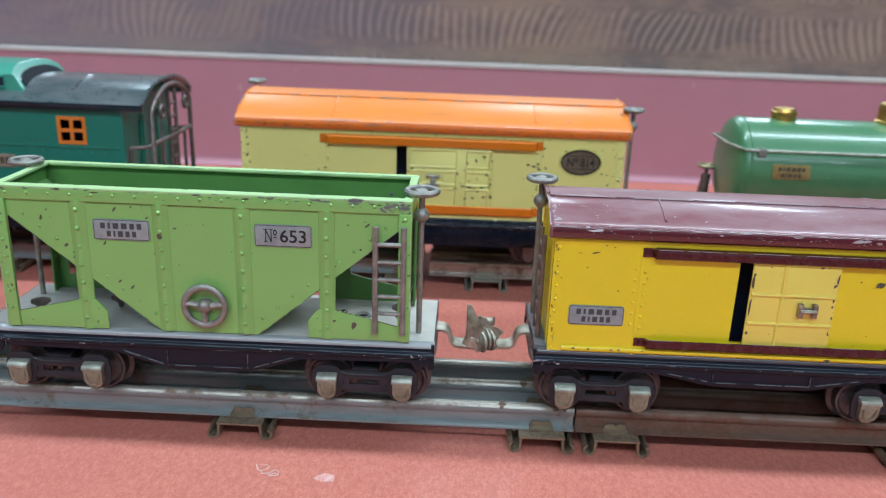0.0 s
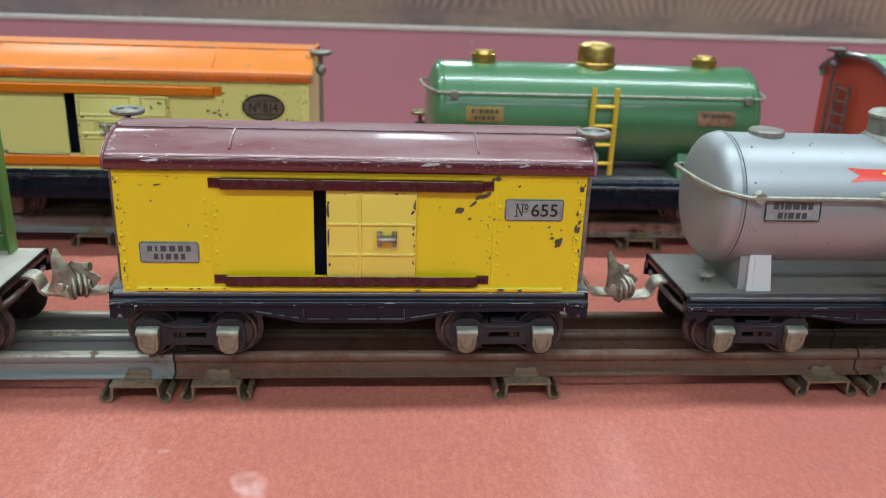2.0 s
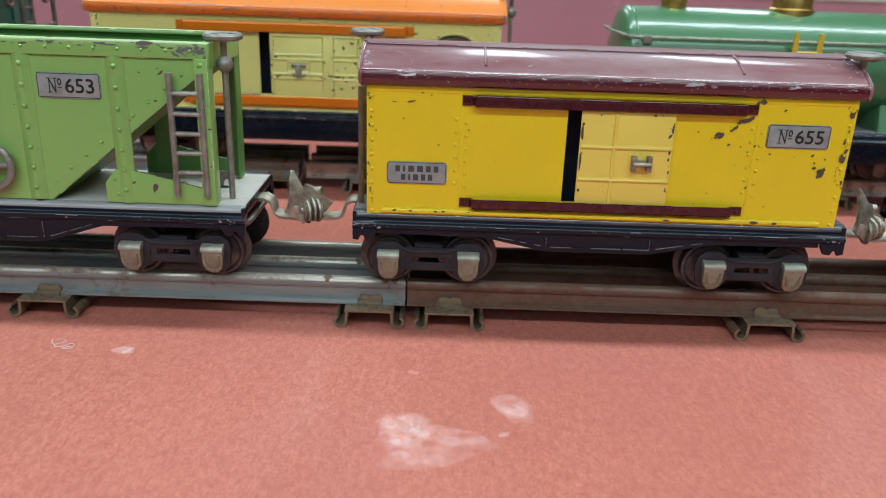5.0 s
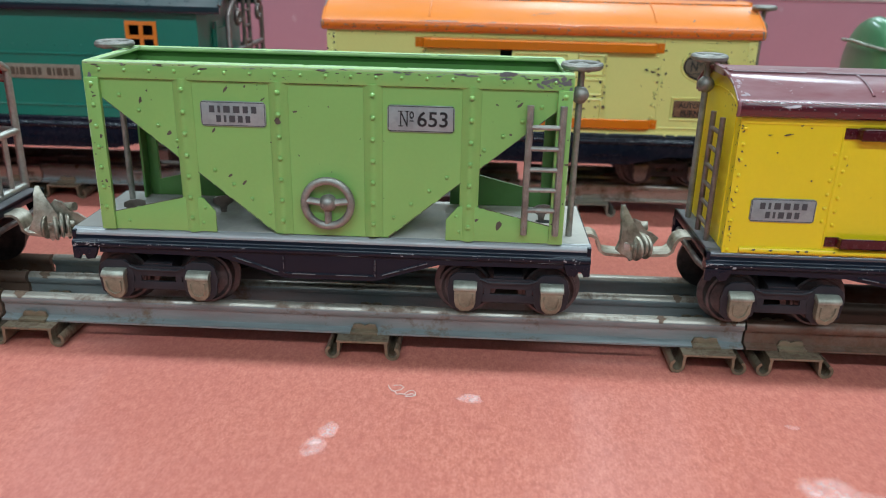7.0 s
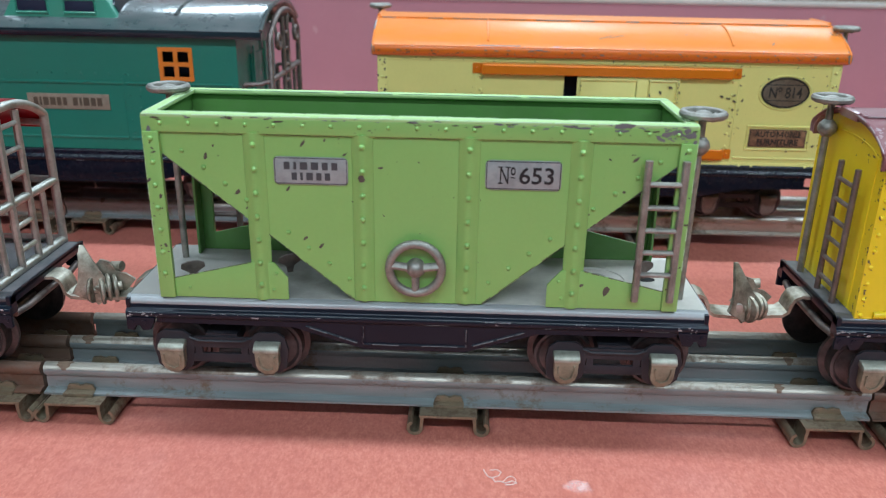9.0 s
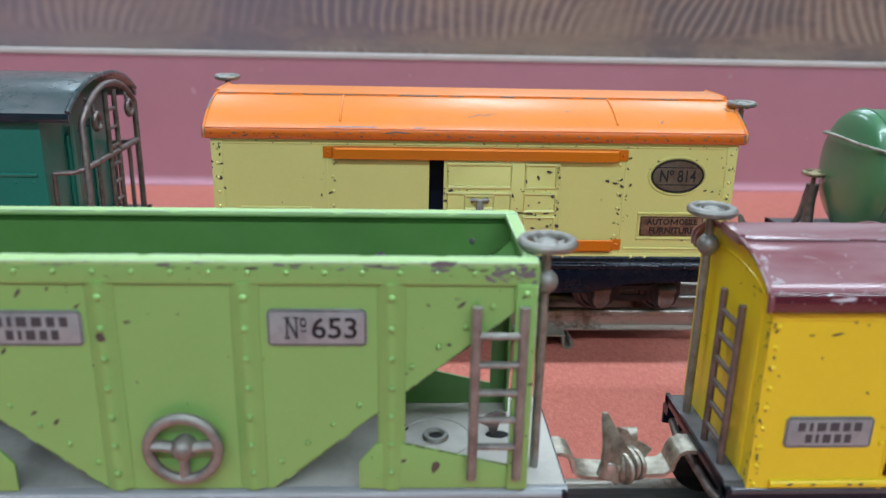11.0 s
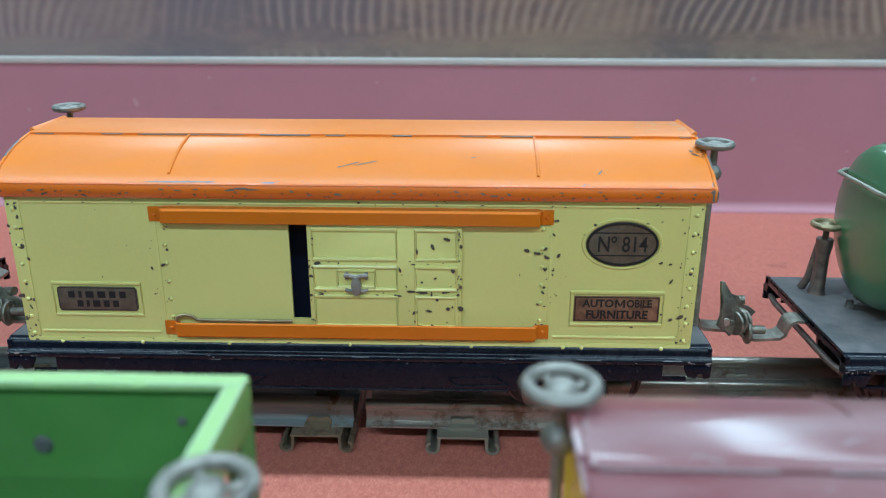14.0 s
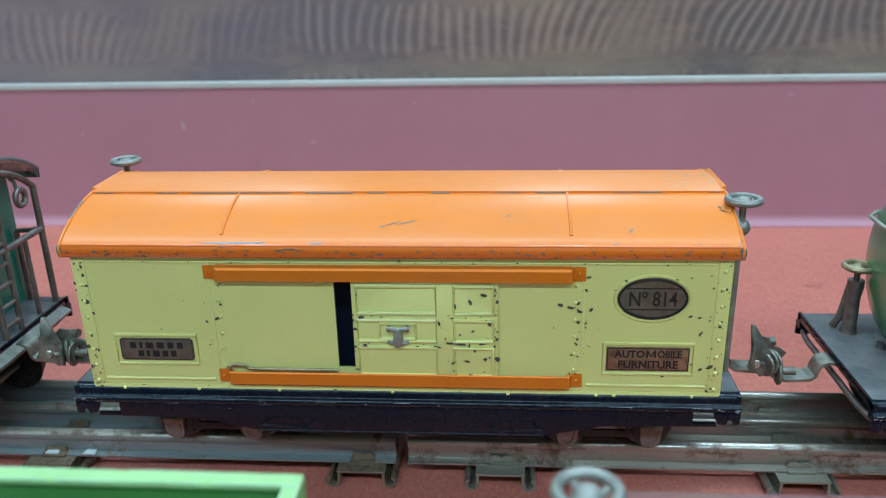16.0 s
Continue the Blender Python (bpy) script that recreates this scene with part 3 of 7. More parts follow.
def pierced(bm, x0, x1, z0, z1, y0, y1, holes):
    """An upright sheet in one piece with square openings (x0, x1, z0, z1)."""
    xs = sorted({x0, x1, *[h[0] for h in holes], *[h[1] for h in holes]})
    zs = sorted({z0, z1, *[h[2] for h in holes], *[h[3] for h in holes]})
    solid = {(i, k) for i in range(len(xs) - 1) for k in range(len(zs) - 1)
             if not any(h[0] <= xs[i] and xs[i + 1] <= h[1] and h[2] <= zs[k] and zs[k + 1] <= h[3] for h in holes)}
    at = {}

    def v(i, k, y):
        if (i, k, y) not in at:
            at[i, k, y] = bm.verts.new((xs[i], y, zs[k]))
        return at[i, k, y]
    for i, k in solid:
        q = [(i, k), (i + 1, k), (i + 1, k + 1), (i, k + 1)]
        bm.faces.new([v(*p, y0) for p in q])
        bm.faces.new([v(*p, y1) for p in q[::-1]])
        for (p, r), n in zip(zip(q, q[1:] + q[:1]), ((i, k - 1), (i + 1, k), (i, k + 1), (i - 1, k))):
            if n not in solid:
                bm.faces.new([v(*p, y0), v(*p, y1), v(*r, y1), v(*r, y0)])
    return bm


# ---- the setting ----
def slab(name, x0, x1, y0, y1, z0, z1, material, label, category, b=0.0):
    ob = part(name, box(bmesh.new(), x0, x1, y0, y1, z0, z1, b), material, None)
    return tagged(ob, label, category, kind="structure")


floor_ob = slab("floor", -1500, 1500, -360, 497, -20, 0, M["board"], "mottled red hardboard bed of the display", "display floor")
riser_ob = slab("wall_back", -1500, 1500, 497, 503, 0.2, 103.5, M["riser"], "low red hardboard riser behind the trains", "riser", 0.0)
bend = [(497 - 7 + 7 * math.sin(a), 7.3 - 7 * math.cos(a)) for a in np.linspace(0, math.pi / 2, 9)]
part("cove", prism(bmesh.new(), bend + [(497, 0.15)], -1500, 1500, "x"), M["riser"], riser_ob, "board bent round at the riser's foot", 70)
slab("trim", -1500, 1500, 496.2, 503.2, 103.7, 108.4, M["edge"], "pale rounded edge strip on the red riser", "trim", 1.2)
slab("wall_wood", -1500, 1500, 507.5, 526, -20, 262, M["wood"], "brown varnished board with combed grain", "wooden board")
# the room round the cabinet
R = 1 / U
slab("wall_north", -4.2 * R, 4.2 * R, 5.2 * R, 5.3 * R, -0.95 * R, 1.75 * R, M["wall"], "plain pale room wall", "wall")
slab("wall_south", -4.2 * R, 4.2 * R, -4.3 * R, -4.2 * R, -0.95 * R, 1.75 * R, M["wall"], "plain pale room wall", "wall")
slab("wall_west", -4.3 * R, -4.2 * R, -4.3 * R, 5.3 * R, -0.95 * R, 1.75 * R, M["wall"], "plain pale room wall", "wall")
slab("wall_east", 4.2 * R, 4.3 * R, -4.3 * R, 5.3 * R, -0.95 * R, 1.75 * R, M["wall"], "plain pale room wall", "wall")
slab("ceiling", -4.3 * R, 4.3 * R, -4.3 * R, 5.3 * R, 1.75 * R, 1.80 * R, M["ceil"], "plain white room ceiling", "ceiling")
slab("room_floor", -4.3 * R, 4.3 * R, -4.3 * R, 5.3 * R, -1.0 * R, -0.95 * R, M["carpet"], "dark carpeted room floor", "floor")
slab("cabinet_base", -1500, 1500, -345, 480, -0.95 * R, -20.2, M["wood"], "brown wooden base under the display", "cabinet")
for lx, ly, sx, sy in [(a, b, c, d) for a, b, c, d, _ in LAMPS] + [(a, b, 0.3, 1.5) for a, b in REAR]:
    f = thing("ceiling_light", (lx * R, ly * R, 1.69 * R), "white tubular ceiling light", "ceiling light", "ceiling lights")
    part("housing", box(bmesh.new(), (lx - sx / 2 - 0.03) * R, (lx + sx / 2 + 0.03) * R, (ly - sy / 2 - 0.03) * R, (ly + sy / 2 + 0.03) * R, 1.69 * R, 1.748 * R, 20), M["tube_glass"], f)

# dried smears and marks on the bed
rng = random.Random(5)


def smear(x, y, rx, ry, material, tilt=0.0, z=0.15):
    bm, n = bmesh.new(), 22
    ph = [rng.uniform(0, 6.28) for _ in range(3)]
    ring_pts = []
    for k in range(n):
        a = 2 * math.pi * k / n
        q = 1 + 0.12 * math.sin(2 * a + ph[0]) + 0.09 * math.sin(3 * a + ph[1]) + 0.06 * math.sin(5 * a + ph[2])
        u, v = rx * q * math.cos(a), ry * q * math.sin(a)
        ring_pts.append((x + u * math.cos(tilt) - v * math.sin(tilt), y + u * math.sin(tilt) + v * math.cos(tilt)))
    steps = (0.0, 0.45, 0.75, 1.0)
    loops = [[bm.verts.new((x + (px - x) * q, y + (py - y) * q, z)) for px, py in ring_pts] for q in steps[1:]]
    mid = bm.verts.new((x, y, z))
    for k in range(n):
        bm.faces.new((mid, loops[0][k], loops[0][(k + 1) % n]))
        for a, b in zip(loops, loops[1:]):
            bm.faces.new((a[k], b[k], b[(k + 1) % n], a[(k + 1) % n]))
    ob = part("smear", bm, material, floor_ob)
    fade = ob.data.attributes.new("fade", "FLOAT", "POINT")
    fade.data.foreach_set("value", [v for q in (1.0, 0.62, 0.0) for v in [q] * n] + [1.0])
    ob.visible_shadow = False
    return ob


for x, y, rx, ry, mat, tilt in [(-168, -26, 5, 3.2, "smear", 0.1), (-211.5, -48, 3.6, 4.6, "smear", 0.1), (-214.5, -57, 4.4, 5.4, "smear", 0.2),
                                (-66, -71, 10.5, 11, "smear", -0.3), (-50, -74, 13, 6, "smear_thin", -0.2), (-32, -56, 7, 10, "smear_thin", 0.2),
                                (-32, -57, 5, 7, "smear", 0.2), (-36, -71, 2.2, 1.6, "smear", 0.4), (-65, -35, 2.8, 1.6, "smear_thin", 0.0), (-60, -84, 16, 6, "smear_thin", 0.1),
                                (86, 381, 9, 4, "smear_dark", 0.3)]:
    smear(x, y, rx, ry, M[mat], tilt)
bm = chips(bmesh.new(), [(rng.uniform(-420, 330), rng.uniform(14, 98), rng.uniform(0.5, 1.5), rng.uniform(0.6, 2.4), rng.uniform(-1.5, 1.5)) for _ in range(16)], 496.95, rng)
part("scuff_mark", bm, M["riser_scuff"], riser_ob, kind="stuff")
bm = bmesh.new()  # curls of dried glue thread
tube(bm, [(-196.0, -19.4, 0.2), (-195.6, -21.0, 0.25), (-194.6, -22.8, 0.2), (-193.4, -23.6, 0.3), (-192.6, -25.2, 0.2), (-191.0, -24.8, 0.25), (-189.4, -25.6, 0.2), (-187.6, -24.6, 0.3), (-186.2, -25.4, 0.2), (-187.4, -26.2, 0.2), (-189.6, -26.4, 0.2)], 0.16, 6)
tube(bm, [(-194.2, -19.6, 0.2), (-192.0, -19.2, 0.25), (-190.6, -20.4, 0.2), (-191.4, -22.2, 0.25), (-193.4, -23.2, 0.2)], 0.12, 6)
tube(bm, [(-190.2, -24.9, 0.2), (-188.8, -22.8, 0.2), (-187.4, -22.2, 0.2), (-186.4, -23.6, 0.2), (-186.4, -25.2, 0.2)], 0.12, 6)
part("glue_thread", bm, M["glue"], floor_ob)


# ---- track ----
def ribbon(bm, path, th, y0, y1):
    """A flat strap bent along (x, z) points."""
    up, dn = [], []
    for i, (x, z) in enumerate(path):
        a, b = path[max(i - 1, 0)], path[min(i + 1, len(path) - 1)]
        d = Vector((b[0] - a[0], b[1] - a[1])).normalized()
        up.append((x - d.y * th / 2, z + d.x * th / 2))
        dn.append((x + d.y * th / 2, z - d.x * th / 2))
    return prism(bm, up + dn[::-1], y0, y1, "y")


def rail_profile(yc, zf, zt):
    """Hollow rolled rail: a round head on a web with a turned-out foot."""
    h = 2.3
    pts = [(yc + 4.2, zf), (yc + 4.2, zf + 0.7), (yc + 0.9, zf + 1.3), (yc + 0.9, zt - 4.0)]
    pts += [(yc + h * math.cos(a), zt - h + h * math.sin(a)) for a in (math.radians(d) for d in (-40, -10, 20, 50, 90, 130, 160, 190, 220))]
    return pts + [(yc - 0.9, zt - 4.0), (yc - 0.9, zf + 1.3), (yc - 4.2, zf + 0.7), (yc - 4.2, zf)]


def track_section(x0, x1, yc, ties, rail_mat, tie_mat, label):
    t = thing("track_section", ((x0 + x1) / 2, yc, 0), label, "toy track", "tinplate track sections")
    for k, dy in enumerate((-19, 0, 19)):
        part("rail", prism(bmesh.new(), rail_profile(yc + dy, 7.6, 17.5), x0 + 0.15, x1 - 0.15, "x"), rail_mat, t)
        if rail_mat == M["galv"]:
            cap_line = [(yc + dy + q * math.cos(a), 15.2 + q * math.sin(a)) for q, aa in ((2.38, np.linspace(0.35, 2.79, 9)), (2.2, np.linspace(2.79, 0.35, 9))) for a in aa]
            part("rail_head", prism(bmesh.new(), cap_line, x0 + 0.15, x1 - 0.15, "x"), M["worn_head"], t, "rail head worn to bare metal", 60)
    bm = bmesh.new()
    w = 28.5

    def tie_sheet(bm, tx):
        """Pressed sheet tie: a flat top on two legs that curl out into rolled feet."""
        box(bm, tx - 9.4, tx + 9.4, yc - w, yc + w, 6.5, 7.5, 0.25)
        for s in (-1, 1):
            # leg and rolled foot, open at its ends
            curl = [(tx + s * 8.4, 6.9), (tx + s * 8.7, 4.2)] + [(tx + s * (10.9 - 2.2 * math.cos(q)), 2.75 - 2.2 * math.sin(q)) for q in np.linspace(0.0, 4.3, 11)]
            ribbon(bm, curl if s > 0 else curl[::-1], 1.0, yc - w, yc + w)
        return bm

    first = None
    for tx in ties:
        if first is None:
            first = (part("tie", tie_sheet(bm, tx), tie_mat, t), tx)
            for dy in (-19, 0, 19):
                cl = bmesh.new()
                for s in (-1, 1):  # tabs bent over the rail foot
                    prism(cl, [(tx - 5 + s * 0.1, 8.2), (tx - 4, 10.6), (tx - 1.5, 10.9), (tx, 10.0), (tx + 1.5, 10.9), (tx + 4, 10.6), (tx + 5, 8.2)], yc + dy + s * 2.0 - 0.5, yc + dy + s * 2.0 + 0.5, "y", 0.15)
                    box(cl, tx - 5, tx + 5, yc + dy + min(s * 2.0, s * 5.2), yc + dy + max(s * 2.0, s * 5.2), 7.5, 8.7, 0.2)
                part("clip", cl, tie_mat, first[0])
        else:
            dup(first[0], t, (tx - first[1], 0, 0))
    return t


YF, YB = 26.5, 204.5
SECTIONS = [track_section(-623, -344, YF, (-608, -483, -358), M["rust_rail"], M["tie"], "rusted three-rail tinplate track on the red bed"),
            track_section(-343, -70, YF, (-331, -207.5, -83.5), M["galv"], M["tie"], "blue-grey galvanised three-rail track with rusty ends"),
            track_section(-69.5, 210, YF, (-53, 69.5, 195), M["rust_rail"], M["tie"], "dark rusted three-rail tinplate track"),
            track_section(210.5, 490, YF, (226, 349, 474), M["rust_rail"], M["tie"], "dark rusted three-rail tinplate track"),
            track_section(-421, -143, YB, (-406, -281, -156), M["galv"], M["tie"], "grey galvanised three-rail track with worn clips"),
            track_section(-138.5, 140, YB, (-102.5, 10, 125), M["worn_rail"], M["tie_pale"], "dull grey-brown three-rail tinplate track"),
            track_section(140.5, 420, YB, (172, 281, 405), M["worn_rail"], M["tie"], "dull grey-brown three-rail tinplate track"),
            track_section(-700, -421.5, YB, (-685, -560, -436), M["worn_rail"], M["tie"], "dull grey-brown three-rail tinplate track")]



def rail_patch(section, x, L, yc, material, rg):
    """A ragged bloom of rust wrapped over a rail's head."""
    bm = bmesh.new()
    angs = [math.radians(q) for q in np.linspace(15, 165, 11)]
    lo = [x - L / 2 * rg.uniform(0.4, 1.1) * max(0.45, math.sin(q)) for q in angs]
    hi = [x + L / 2 * rg.uniform(0.4, 1.1) * max(0.45, math.sin(q)) for q in angs]
    va = [bm.verts.new((p, yc + 2.46 * math.cos(q), 15.2 + 2.46 * math.sin(q))) for p, q in zip(lo, angs)]
    vb = [bm.verts.new((p, yc + 2.46 * math.cos(q), 15.2 + 2.46 * math.sin(q))) for p, q in zip(hi, angs)]
    for k in range(len(angs) - 1):
        bm.faces.new((va[k], vb[k], vb[k + 1], va[k + 1]))
    return part("rust_patch", bm, material, section)


rgr = random.Random(31)
for x, L in ((-100, 4.5), (-78, 6), (-74, 4), (-336, 6)):
    rail_patch(SECTIONS[1], x, L, YF - 19, M["rust"], rgr)
for x, L in ((-336, 6), (-90, 4)):
    rail_patch(SECTIONS[1], x, L, YF, M["rust"], rgr)
for x, L in ((-400, 4), (-150, 5)):
    rail_patch(SECTIONS[4], x, L, YB - 19, M["rust"], rgr)
for k, x, y in ((1, -97, YF - 15.2), (1, -207, YF - 15.2), (1, -331, YF - 15.2)):
    part("joint_pin", tube(bmesh.new(), [(x - 3, y, 13.6), (x, y + 0.1, 14.0), (x + 3, y, 13.7)], 0.9, 8), M["tin"], SECTIONS[k])
for xa in (-284.5, -269):
    bm = bmesh.new()
    prism(bm, [(xa, 181.0), (xa + 5.4, 180.8), (xa + 5.0, 184.2), (xa + 0.6, 184.4)], 8.7, 9.3, "z", 0.15)
    part("tin_tab", bm, M["tin"], SECTIONS[4])


# ---- running gear ----
def truck(root, xt, yc, wb=30.0):
    h = wb / 2
    ys = yc - 27.5
    bm = bmesh.new()
    for s in (-1, 1):
        c = xt + s * h
        prism(bm, [(c - 5.6, 23.2), (c - 3.2, 21.0), (c + 3.2, 21.0), (c + 5.6, 23.2), (c + 6.4, 29), (c + 5.4, 33.4), (c + 3, 35.2), (c - 3, 35.2), (c - 5.4, 33.4), (c - 6.4, 29)], ys, ys + 1.3, "y", 0.3)
    box(bm, xt - h, xt + h, ys + 0.1, ys + 1.2, 29.4, 33.2, 0.3)
    box(bm, xt - h, xt + h, ys + 0.1, ys + 1.2, 24.3, 27.4, 0.3)
    for s in (-1, 1):
        box(bm, xt + s * 6.2 - 2.2 if s < 0 else xt + 6.2, xt - 6.2 if s < 0 else xt + 6.2 + 2.2, ys + 0.1, ys + 1.2, 27.2, 29.6)
    tube(bm, [(xt - h + 5, ys - 0.1, 33.0), (xt - h + 8, ys - 0.1, 31.8), (xt + h - 8, ys - 0.1, 31.8), (xt + h - 5, ys - 0.1, 33.0)], 0.5, 6)
    box(bm, xt - 5, xt + 5, ys + 1, 2 * yc - ys - 1, 30, 34)
    t = part("truck", bm, M["truck"], root, "black stamped truck side")
    back = bmesh.new()
    box(back, xt - h - 6, xt + h + 6, 2 * yc - ys - 1.3, 2 * yc - ys, 22, 34.5, 0.5)
    part("side_frame", back, M["truck"], t)
    c = xt - h
    bm = bmesh.new()
    front = [(c - 3.8, 30.2), (c + 3.8, 30.2), (c + 3.7, 25.0), (c + 3.1, 22.9), (c + 1.4, 21.2), (c - 1.4, 21.2), (c - 3.1, 22.9), (c - 3.7, 25.0)]
    prism(bm, front, ys - 3.3, ys + 0.3, "y", 0.45)
    for v in bm.verts:  # the face leans in towards its foot
        if v.co.y < ys - 1:
            v.co.y += max(0.0, (27.0 - v.co.z) * 0.28)
    yr = ys - 3.3
    tube(bm, [(c - 2.5, yr, 28.4), (c - 2.45, yr + 0.1, 26.4), (c - 1.9, yr + 0.85, 24.0), (c, yr + 1.15, 22.9), (c + 1.9, yr + 0.85, 24.0), (c + 2.45, yr + 0.1, 26.4), (c + 2.5, yr, 28.4)], 0.3, 6)
    j = part("journal_box", bm, M["dull_nickel"] if yc < 100 else M["dim_nickel"], t, "tarnished nickel journal box", 50)
    bm = bmesh.new()
    prism(bm, [(ys + 0.3, 32.3), (ys - 1.4, 32.2), (ys - 2.7, 31.9), (ys - 3.6, 31.2), (ys - 3.8, 30.4), (ys - 3.7, 29.9), (ys - 3.1, 29.9), (ys - 3.1, 30.2), (ys + 0.3, 30.2)], c - 4.1, c + 4.1, "x", 0.35)
    lid = part("journal_lid", bm, M["nickel"] if yc < 100 else M["dim_nickel"], t, "brighter hinged lid of a journal box", 50)
    dup(lid, t, (wb, 0, 0))
    dup(j, t, (wb, 0, 0))
    bm = bmesh.new()
    yw = yc - 21.4
    lathe(bm, [(0, -0.6), (2.2, -0.6), (2.6, 0.4), (7.6, 0.9), (8.6, 0.0), (9.5, 0.2), (9.5, 4.4), (11.3, 4.9), (11.3, 6.2), (3, 6.2), (0, 6.2)], (c, yw, 27.0), "y", 28)
    w = part("wheel", bm, M["wheel"], t)
    dup(w, t, (wb, 0, 0))
    bm = bmesh.new()
    lathe(bm, [(0, 0.6), (2.2, 0.6), (2.6, -0.4), (8.6, 0.0), (9.5, -0.2), (9.5, -4.4), (11.3, -4.9), (11.3, -6.2), (0, -6.2)], (c, 2 * yc - yw, 27.0), "y", 28)
    w = part("wheel", bm, M["wheel"], t)
    dup(w, t, (wb, 0, 0))
    bm = bmesh.new()
    tube(bm, [(c, yw + 2, 27), (c, 2 * yc - yw - 2, 27)], 1.3, 8)
    a = part("axle", bm, M["steel"], t)
    dup(a, t, (wb, 0, 0))
    return t


def coupler(root, xe, s, yc, zc, material, big):
    """Bent strap coupler at a car's end; s is the way it points, big adds the upright latch."""
    bm = bmesh.new()
    path = [(-6, 0), (-1, 0.2), (2.6, 0.4), (4.6, -0.6), (5.6, -2.6), (6.2, -5.2), (8, -6.6), (12, -6.9), (17, -7.2), (21, -6.4), (23, -4.6)]
    ribbon(bm, [(xe + s * u, zc + v) for u, v in path], 1.1, yc - 4.2, yc + 4.2)
    c = part("coupler", bm, material, root, "bent strap coupler of tarnished metal")
    x, z = xe + s * 19.5, zc - 3.4
    bm = bmesh.new()
    for k in range(3 if big else 1):
        lathe(bm, [(0, 0), (3.6, 0.0), (4.6, 0.3), (4.9, 0.9), (4.6, 1.4), (3.6, 1.6), (0, 1.6)], (x - 1.6 + k * 2.1, yc - 3, z - 0.6 + 0.8 * (k == 1)), "x", 20)
    lathe(bm, [(0, -3.4), (1.5, -3.4), (1.7, 5.6), (0, 5.8)], (x, yc - 3, z), "x", 10)
    if big:
        bmesh.ops.rotate(bm, cent=(x, yc - 3, z), matrix=Matrix.Rotation(radians(30), 3, "Z"), verts=bm.verts)
    part("knuckle", bm, material, c)
    if big:
        bm = bmesh.new()  # tall fin of the latch, with a swept tip
        fin = [(-9.6, 0.4), (-7.4, 3.2), (-6.6, 7.6), (-6.6, 12.4), (-5.6, 15.4), (-4.2, 15.2), (-2.6, 11.4), (-0.4, 7.0), (1.0, 4.4), (0.6, -0.6), (-0.6, -4.4), (-2.2, -5.6), (-3.4, -3.4), (-6.8, -2.0)]
        prism(bm, [(x + u, z + v) for u, v in fin], yc - 4.2, yc - 3.0, "y", 0.3)
        for v in bm.verts:  # bellied sheet, its tip leaning back
            v.co.y += 0.016 * (v.co.z - z) ** 2 - 0.03 * (v.co.x - x + 4) ** 2
        bmesh.ops.rotate(bm, cent=(x, yc - 3.9, z), matrix=Matrix.Rotation(radians(24), 3, "Z"), verts=bm.verts)
        part("latch", bm, material, c)
        bm = bmesh.new()
        prism(bm, [(x + u, z + v) for u, v in ((-4.0, 7.0), (-1.4, 9.6), (1.2, 8.6), (3.2, 4.8), (6.2, 4.0), (9.2, 1.6), (6.4, -1.8), (2.0, -4.4), (-3.4, -3.4))], yc - 0.4, yc + 0.8, "y", 0.25)
        bmesh.ops.rotate(bm, cent=(x, yc, z), matrix=Matrix.Rotation(radians(14), 3, "Z"), verts=bm.verts)
        part("catch_plate", bm, material, c)
        bm = bmesh.new()
        lathe(bm, [(0, -1.2), (1.5, -1.0), (1.9, 0), (1.5, 1.0), (0, 1.2)], (x - 4.6, yc - 5.4, z + 0.6), "y", 12)
        part("pivot_pin", bm, M["bright"], c)
        bm = bmesh.new()
        tube(bm, [(x + 0.5, yc + 3.5, z + 5.6), (x + 4.6, yc + 2.5, z + 6.2)], 1.7, 12)
        tube(bm, [(x + 1, yc + 3, z + 1), (x + 2, yc + 3, z + 5.8)], 1.2, 10)
        part("release_knob", bm, material, c)
    return c


